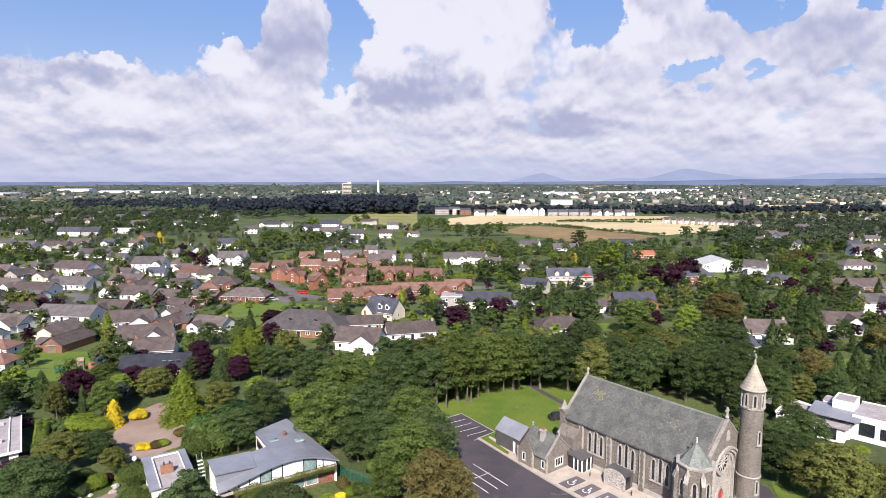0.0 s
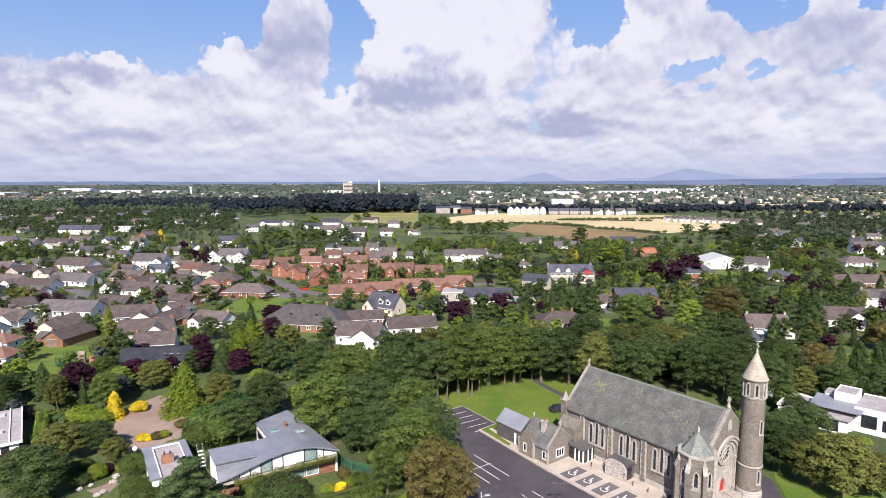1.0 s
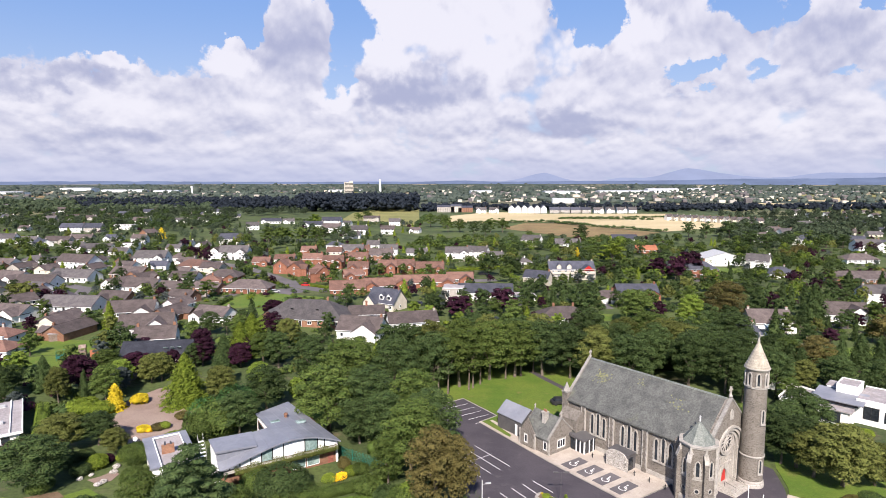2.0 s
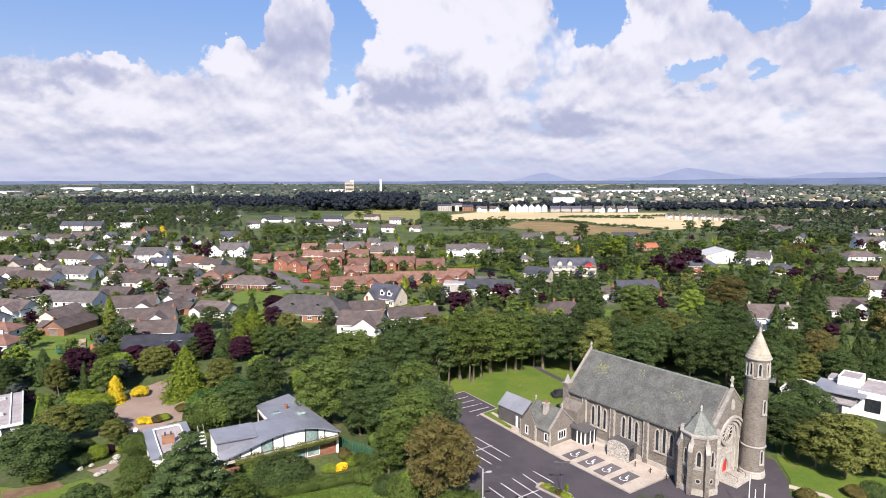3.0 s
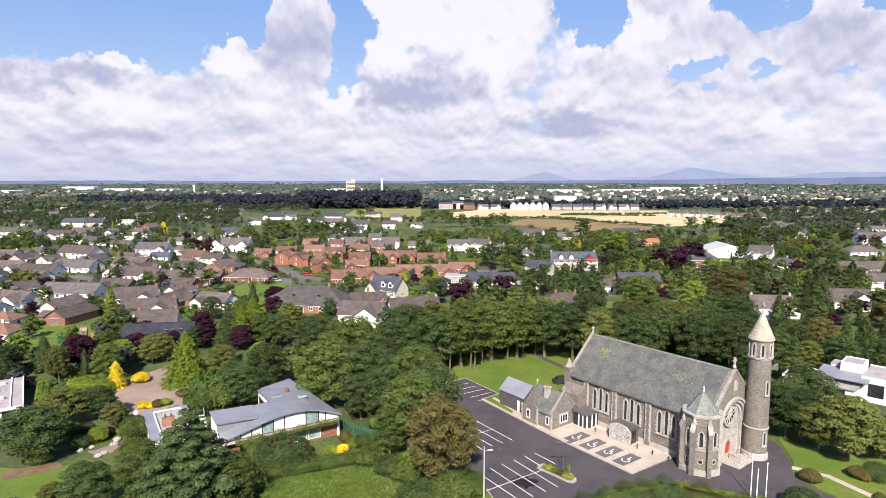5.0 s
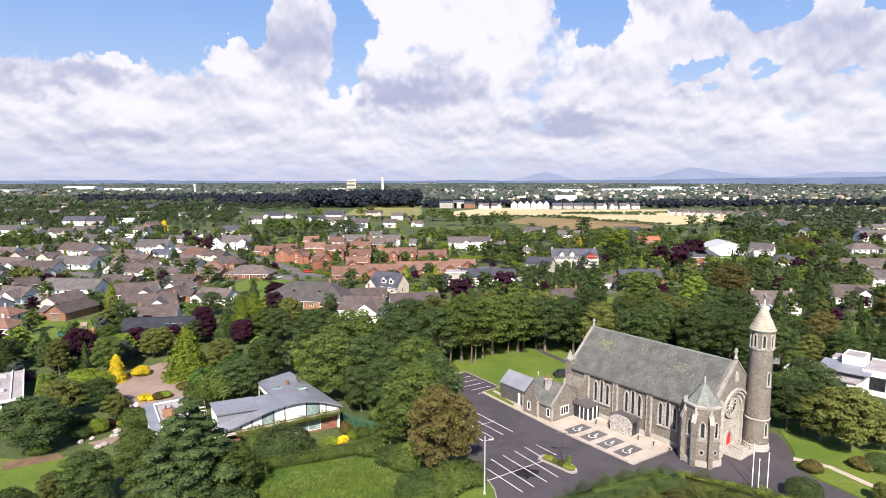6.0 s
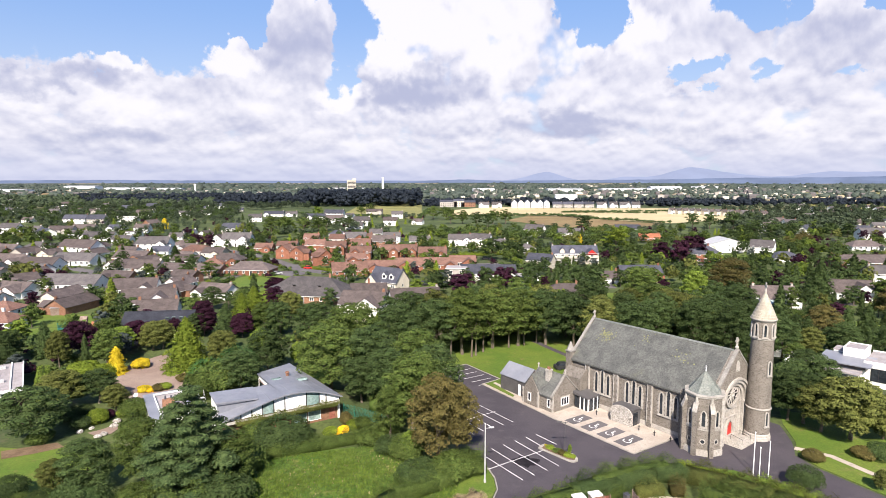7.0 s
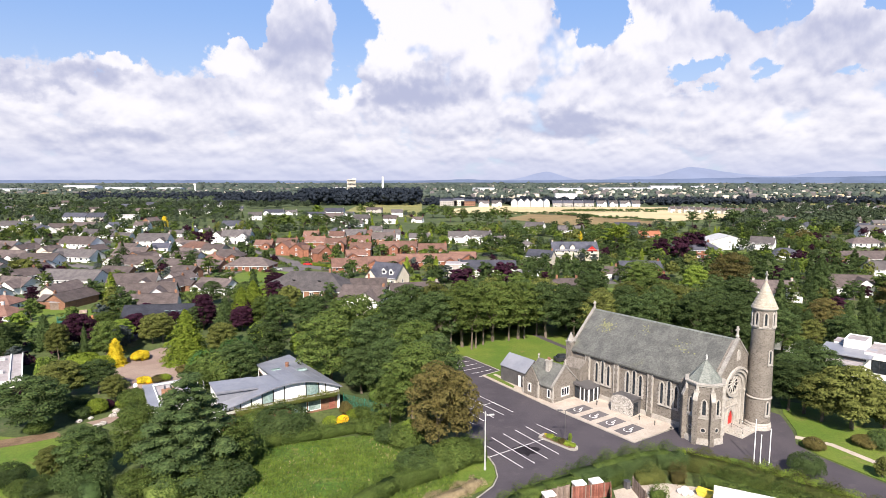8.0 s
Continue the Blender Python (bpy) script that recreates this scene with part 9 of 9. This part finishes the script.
hedge([(20.0, 73.6), (26.2, 76.6), (31.2, 78.0)], 2.0, 2.5, "leaf", "fresh green bushes in a tall hedge", 23, 105, 0.125, 0.25)
hedge([(33.2, 76.8), (37.6, 74.2), (42.0, 70.6), (47.5, 65.2), (51, 61)], 5.2, 1.8, "leaf_olive", "overgrown bramble hedge below the flagpoles", 4, 210, 0.125, 0.25)
hedge([(36.0, 72.6), (41.0, 68.8), (45.5, 64.0)], 2.6, 2.3, "leaf", "leafy bushes in a bramble hedge", 24, 120, 0.125, 0.3)
hedge([(33.5, 80.2), (37.0, 77.9), (40.2, 75.2)], 1.2, 1.0, "leaf_lime", "low yellow-green hedge by the drive", 5, 50, 0.13, 0.2)
hedge([(42.8, 75.2), (47.2, 70.4), (52.6, 64.2)], 1.8, 1.2, "leaf_light", "low green hedge beside the drive", 14, 60, 0.15, 0.2)
hedge([(-29, 81.5), (-24, 83.4), (-18.7, 85.4), (-11.8, 88.7), (-7.5, 92)], 2.4, 2.0, "leaf", "green hedge between villa and meadow", 6, 120, 0.133, 0.2)
hedge([(-12, 63.5), (-6.0, 70.6), (-1.0, 74.0), (3.4, 78.4), (4.6, 82)], 3.4, 2.3, "leaf", "overgrown hedge between meadow and car park", 7, 135, 0.140, 0.25)
hedge([(-4, 65.0), (-0.5, 67.6), (2.6, 69.9), (4.6, 72.2)], 2.2, 0.75, "leaf_straw", "dry straw-coloured grass bank by the kerb", 8, 150, 0.12, 0.3)
hedge([(-73.6, 103.2), (-83.6, 119.4)], 2.4, 2.3, "leaf_light", "clipped bright green hedge beside a house", 9, 70, 0.16, 0.05)
hedge([(-12.5, 100), (-8, 108), (-5, 117)], 2.5, 2.6, "leaf", "leafy boundary beside the car park", 10, 70, 0.18, 0.25)
hedge([(-48, 75), (-42, 66)], 4, 3.0, "leaf_dark", "dark shrubs edging the lawn", 11, 90, 0.2, 0.3)
hedge([(-35, 66), (-29, 74), (-27, 80)], 4.5, 3.2, "leaf", "dense shrubs beside the meadow", 12, 90, 0.2, 0.3)
hedge([(85, 300), (140, 318)], 3, 3, "leaf_light", "clipped green hedge on a bank", 13, 20, 0.4)
hedge([(120, 330), (230, 335)], 3, 4, "leaf", "long clipped green garden hedge", 15, 16, 0.45)
hedge([(3, 312), (38, 322)], 2, 2.2, "leaf_lime", "yellow-green clipped garden hedge", 16, 20, 0.35)
hedge([(-104, 308), (-88, 290), (-76, 272)], 2, 1.4, "leaf_lime", "yellow-green clipped hedge beside a road", 17, 20, 0.3)
hedge([(-66, 272), (-52, 262), (-42, 268)], 1.6, 1.3, "leaf_lime", "clipped hedge round an estate corner", 18, 24, 0.28)
hedge([(92, 172), (125, 176)], 2.4, 2.0, "leaf_dark", "dark clipped hedge in a garden", 19, 30, 0.3)

hedge([(20.6, 70.6), (22.6, 72.0)], 1.6, 1.5, "leaf", "green bushes behind a yard fence", 41, 150, 0.13, 0.3)
hedge([(25.0, 72.0), (28.6, 72.6)], 2.2, 1.7, "leaf_olive", "olive bushes at the end of a yard", 42, 150, 0.13, 0.3)
hedge([(25.6, 68.0), (27.2, 68.6)], 1.6, 1.3, "leaf", "green shrubs growing in a yard", 43, 150, 0.13, 0.3)
hedge([(29.6, 72.2), (31.2, 72.4)], 1.8, 1.8, "leaf_brown", "brown dying bush in a hedge", 44, 150, 0.13, 0.3)
hedge([(33.6, 71.4), (36.5, 68.4), (41, 65), (46, 61)], 3.0, 2.2, "leaf", "leafy bank below the bramble hedge", 45, 110, 0.15, 0.3)
fence_rng = random.Random(2)


def fence(x0, y0, x1, y1, h, mat, label):
    """Close-boarded fence: posts, rails and boards."""
    l = sqrt((x1 - x0) ** 2 + (y1 - y0) ** 2)
    t = thing("fence", pose(x0, y0, 0, 0, 0, math.degrees(atan2(y1 - y0, x1 - x0))), label, "fence", "garden fences")
    for k in range(int(l / 1.8) + 1):
        part("post", cached(("post", h), lambda: Shape().box(-0.06, 0.06, -0.06, 0.06, 0, h + 0.1).mesh("post", "timber")), "timber", t, "", pose(min(l, k * 1.8), 0, 0))
    part("rail", Shape().box(0, l, 0.03, 0.09, 0.3, 0.4), mat, t)
    part("rail", Shape().box(0, l, 0.03, 0.09, h - 0.4, h - 0.3), mat, t)
    for k in range(int(l / 0.16)):
        part("board", cached(("board", h, mat), lambda: Shape().box(0, 0.145, -0.03, 0.0, 0.05, h).mesh("board", mat)), mat, t, "", pose(k * 0.16, fence_rng.uniform(-0.01, 0.01), fence_rng.uniform(-0.03, 0.03)))
    return t


fence(12.3, 66.9, 15.6, 68.3, 1.9, "timber", "grey weathered timber fence")
fence(15.7, 67.7, 18.1, 68.2, 1.9, "red_timber", "red stained timber fence panels")
fence(18.15, 68.2, 20.7, 68.9, 1.9, "red_timber", "red stained timber fence panels")
fence(20.75, 68.9, 20.0, 66.2, 1.9, "red_timber", "red stained timber fence beside a yard")
fence(24.0, 70.4, 24.4, 66.2, 1.8, "timber", "grey timber fence between yards")
sheet("pavement_yard", [(20.5, 62), (21.5, 70.2), (27, 72.5), (34.5, 70.5), (35, 62)], 0.05, "paving", "stony pale back yard", "yard")
for x, y, s in ((16.8, 68.75, 1.4), (19.0, 69.35, 1.4), (12.6, 66.2, 1.3)):
    t = thing("storage_box", pose(x, y, 0, 0, 0, 16), "white plastic-lidded storage box by a fence", "box", "storage boxes")
    part("body", Shape().box(-s / 2, s / 2, -0.5, 0.5, 0, 1.75), "timber", t)
    part("lid", Shape().box(-s / 2 - 0.06, s / 2 + 0.06, -0.56, 0.56, 1.75, 1.95), "trim", t, "white lid")
wb = thing("wheelie_bin", pose(23.4, 70.7, 0, 0, 0, 20), "dark blue wheelie bin in a back yard", "bin")
part("body", Shape().prism([(-0.26, -0.3), (0.26, -0.3), (0.3, 0.34), (-0.3, 0.34)], 0.1, 1.0), "panel", wb)
part("lid", Shape().box(-0.32, 0.32, -0.34, 0.38, 1.0, 1.1), "roof_slate", wb)
for k, (x, y, r) in enumerate(((29.7, 69.6, 0.42), (30.4, 69.9, 0.5), (30.0, 69.0, 0.36), (30.8, 69.2, 0.4))):
    s = Shape().lathe([(r * 0.6, 0.0), (r, r * 0.5), (r * 0.95, r * 1.0), (r * 0.5, r * 1.35), (0.03, r * 1.4)], 10)
    solid("rubble_sack", s, "trim", "white bulging rubble sack in a yard", "sack", "rubble sacks", m=pose(x, y, 0.05, 0, 0, 40 * k), smooth=True)
skip = thing("yellow_skip", pose(32.5, 68.9, 0, 0, 0, -40), "small yellow open skip under bushes", "skip")
part("tub", Shape().prism([(-0.7, 0.1), (0.7, 0.1), (1.0, 0.75), (-1.0, 0.75)], -0.5, 0.5, "y"), "yellow_paint", skip)
part("rim", Shape().box(-1.05, 1.05, -0.56, -0.48, 0.7, 0.8).box(-1.05, 1.05, 0.48, 0.56, 0.7, 0.8), "yellow_paint", skip)
can = thing("flat_canopy", pose(36.9, 63.2, 0, 0, 0, -26), "flat white canopy roof beside the hedge", "canopy")
part("roof", Shape().box(-5.5, 2.2, -1.6, 1.6, 2.3, 2.5), "trim", can)
for x in (-5, -1.6, 1.8):
    part("post", Shape().box(x - 0.06, x + 0.06, 1.4, 1.52, 0, 2.3), "timber", can)
for x0, y0, x1, y1 in ((-17.4, 99.0, -9.5, 94.0), (-9.5, 94.0, -8.5, 91.5)):
    l = sqrt((x1 - x0) ** 2 + (y1 - y0) ** 2)
    t = thing("mesh_fence", pose(x0, y0, 0, 0, 0, math.degrees(atan2(y1 - y0, x1 - x0))), "green welded mesh fence beside the villa", "fence")
    for k in range(int(l / 2.4) + 1):
        part("post", cached("mesh_post", lambda: Shape().box(-0.04, 0.04, -0.04, 0.04, 0, 2.1).mesh("post", "green_mesh")), "green_mesh", t, "", pose(min(l, k * 2.4), 0, 0))
    s = Shape()
    for k in range(12):
        s.box(0, l, -0.015, 0.015, 0.15 + k * 0.16, 0.18 + k * 0.16)
    part("mesh", s, "green_mesh", t)
    part("mesh_uprights", Shape().box(0, 0.02, -0.01, 0.01, 0.1, 2.0), "green_mesh", t)
for x, y, m0, lab in ((-62, 268, "red_door", "red car parked on an estate road"), (-91, 292, "dark_trim", "black car parked on an estate road"), (-104, 318, "steel", "silver car parked on an estate road"),
                      (-8, 226, "dark_trim", "black car parked on a drive"), (-172, 304, "dark_trim", "dark car parked on a drive"), (-142, 285, "steel", "silver car in a drive"), (22, 300, "dark_trim", "dark car in front of a house"), (-72, 252, "steel", "silver car in a turning place"), (26.2, 123.6, "dark_trim", "black car parked behind the church")):
    car = thing("car", pose(x, y, 0.06, 0, 0, fence_rng.uniform(-40, 40)), lab, "car", "parked cars")
    part("body", Shape().prism([(-2.1, 0.3), (2.1, 0.3), (2.15, 0.75), (1.2, 0.95), (-1.9, 1.0), (-2.15, 0.8)], -0.85, 0.85, "y"), m0, car)
    part("cabin", Shape().prism([(-1.75, 0.95), (1.1, 0.93), (0.45, 1.45), (-1.2, 1.5)], -0.74, 0.74, "y"), "glass", car)
    part("roof", Shape().prism([(-1.25, 1.46), (0.45, 1.44), (0.35, 1.52), (-1.15, 1.54)], -0.7, 0.7, "y"), m0, car)
    for wx in (-1.3, 1.35):
        for wy in (-0.86, 0.72):
            w = part("wheel", Shape().rod((wx, wy, 0.31), (wx, wy + 0.14, 0.31), 0.31, sides=12), "dark_trim", car)

# ---- trees scattered through the gardens ----
KINDS = ["broad", "dark", "broad", "dark", "dark", "dark", "broad", "purple", "fir", "olive", "cypress", "dark", "blue", "shrub_dark", "olive", "broad", "dark", "dark", "purple", "dark", "light", "broad", "lime"]
scatter = random.Random(77)
KEEP = [(60, 592, 205, 660), (14, 655, 345, 860), (-215, 640, -22, 860)]


def free(x, y, r):
    if any(x0 < x < x1 and y0 < y < y1 for x0, y0, x1, y1 in KEEP):
        return False
    if -34 < x < 2 and 160 < y < 197 and r > 1.2:
        return False
    if -98 < x < -42 and 205 < y < 264 and r > 0.9:
        return False
    if 92 < x < 124 and 146 < y < 170:
        return False
    if y < 165 and -14 < x < 60:
        return False
    if y > 470 and -20 < x < 360:
        return False
    if y < 135 and -52 < x < 62:
        return False
    if y < 150 and -72 < x < -45 and y > 100:
        return False
    for rx, ry in ROAD:
        if (x - rx) ** 2 + (y - ry) ** 2 < (r + 4.2) ** 2:
            return False
    for ox, oy, rr in occupied:
        if (x - ox) ** 2 + (y - oy) ** 2 < (rr + r) ** 2:
            return False
    return True


ROAD = []
for pts in ([(-175, 372), (-140, 352), (-110, 326), (-85, 295), (-66, 268), (-52, 257), (-41, 262), (-20, 275), (30, 285)], 
            [(-250, 300), (-205, 290), (-160, 262), (-150, 238), (-150, 215)]):
    for (x0, y0), (x1, y1) in zip(pts, pts[1:]):
        ROAD += [(x0 + (x1 - x0) * k / 8, y0 + (y1 - y0) * k / 8) for k in range(8)]
made = 0
FAR = {}
for attempt in range(32000):
    if made >= 1250:
        break
    y = 120 + 560 * scatter.random() ** 1.2
    x = scatter.uniform(-0.82, 0.82) * y
    kind = scatter.choice(KINDS)
    h0, w0 = SPECIES[kind][4:6]
    s = scatter.uniform(0.5, 0.9) if kind[:5] != "shrub" else scatter.uniform(0.6, 1.2)
    if y > 225 and kind[:5] != "shrub":
        s *= 0.78
    west = -0.8 * y < x < -0.34 * y and 160 < y < 335
    if west and kind[:5] != "shrub" and scatter.random() < 0.25:
        continue
    if x > 55 and y < 220 and kind == "blue":
        continue
    if not free(x, y, w0 * s * 0.33):
        continue
    w = w0 * s * scatter.uniform(0.85, 1.1)
    if y < 225:
        tree(kind, x, y, h0 * s, w, y < 140, "garden trees")
    else:
        # beyond 430 m trees take the leaf colour greyed for haze
        if y > 430 and kind in ("broad", "dark", "light", "olive"):
            kind = "far_tree"
        FAR.setdefault(kind, []).append((x, y, h0 * s, w))
        occupied.append((x, y, w * 0.3))
    made += 1
dense = random.Random(31)
for x0, x1, y0, y1, goal in ((45, 215, 188, 345, 75), (-15, 95, 300, 480, 55), (95, 300, 345, 480, 50), (-330, -110, 330, 480, 70)):
    done = 0
    for attempt in range(4000):
        if done >= goal:
            break
        x, y, kind = dense.uniform(x0, x1), dense.uniform(y0, y1), dense.choice(["dark", "broad", "broad", "olive", "light", "far_tree", "broad", "fir", "olive", "purple"])
        w = dense.uniform(4.5, 8.5)
        if free(x, y, w * 0.3):
            FAR.setdefault(kind, []).append((x, y, w * dense.uniform(0.9, 1.25), w))
            occupied.append((x, y, w * 0.28))
            done += 1
# the farther ones, past counting, joined by kind
for i, (kind, rows) in enumerate(FAR.items()):
    planting(kind, rows, "distant " + SPECIES[kind][1].replace(" in a garden", "") + " crowns in gardens", 40 + i)
# low shrubs and hedging too many to count
rg = np.random.default_rng(3)
rows = {"shrub": [], "shrub_dark": [], "shrub_lime": [], "shrub_purple": []}
for k in range(2500):
    y = 118 + 330 * rg.random() ** 1.2
    x = rg.uniform(-0.83, 0.83) * y
    if free(x, y, 0.7):
        w = rg.uniform(1.4, 3.8)
        rows[("shrub", "shrub_dark", "shrub", "shrub_dark", "shrub", "shrub_dark", "shrub", "shrub_dark", "shrub_dark", "shrub_lime", "shrub_dark", "shrub_purple")[rg.integers(12)]].append((x, y, w * rg.uniform(0.5, 0.85), w))
for i, (kind, r) in enumerate(rows.items()):
    planting(kind, r, "low " + SPECIES[kind][1].replace(" in a garden", "") + " planting between houses", 60 + i)
# hedge lines along plot edges
hl = []
for k in range(150):
    y0 = 130 + 380 * rg.random()
    x0, a, l = rg.uniform(-0.8, 0.8) * y0, rg.choice([0.1, 1.65, 0.4, 1.3]) + rg.normal(0, 0.15), rg.uniform(10, 26)
    for s in np.arange(0, l, 1.7):
        x, y = x0 + s * cos(a), y0 + s * sin(a)
        if free(x, y, 0.6):
            hl.append((x, y, rg.uniform(1.5, 2.4), rg.uniform(2.0, 2.7)))
planting("shrub_dark", hl[::2], "dark garden hedges between the plots", 71)
planting("shrub", hl[1::2], "green garden hedges between the plots", 72)
planting("shrub", BEDS[::2], "green shrubs in front gardens", 73)
planting("shrub_dark", BEDS[1::2], "dark shrubs in front gardens", 74)

# long grass of the meadow
mg = np.random.default_rng(8)
MEADOW = [(-28, 82), (-20.0, 84.0), (-8.5, 86.8), (-2.5, 79.8), (1.8, 75.5), (2.0, 71.5), (-5, 64), (-28, 64)]


def inside(px, py, ring):
    hit = False
    for (x0, y0), (x1, y1) in zip(ring, ring[1:] + ring[:1]):
        if (y0 > py) != (y1 > py) and px < x0 + (py - y0) * (x1 - x0) / (y1 - y0):
            hit = not hit
    return hit


for leaf, count, name, size in (("leaf_grass", 14000, "long green meadow grass in tufts", 0.26), ("leaf_straw", 500, "dry seeding grass among the meadow", 0.30), ("leaf", 12000, "fresh green grass tufts of the meadow", 0.24)):
    spots = [(x, y) for x, y in zip(mg.uniform(-28, 3, count * 3), mg.uniform(63, 88, count * 3)) if inside(x, y, MEADOW)]
    spots = [(x, y) for x, y in spots if sin(x * 0.45 + y * 0.3 + size * 60) + sin(y * 0.55 - x * 0.2) > mg.uniform(-2.2, 1.2)][:count]
    foot = np.array([(x, y, 0.05) for x, y in spots])
    n = len(foot)
    a = mg.uniform(0, 2 * pi, n)
    side = np.stack([np.cos(a), np.sin(a), np.zeros(n)], 1) * 0.09
    tip = foot + np.column_stack([mg.normal(0.05, 0.12, n), mg.normal(0.02, 0.12, n), size * mg.uniform(0.5, 1.2, n)])
    v, q = np.stack([foot - side, foot + side, tip], 1).reshape(-1, 3), np.arange(3 * n).reshape(-1, 3)
    tagged(new("meadow_grass", np_mesh("meadow_grass", v, q, NO_QUADS, leaf)), name, "grass", "", "stuff")
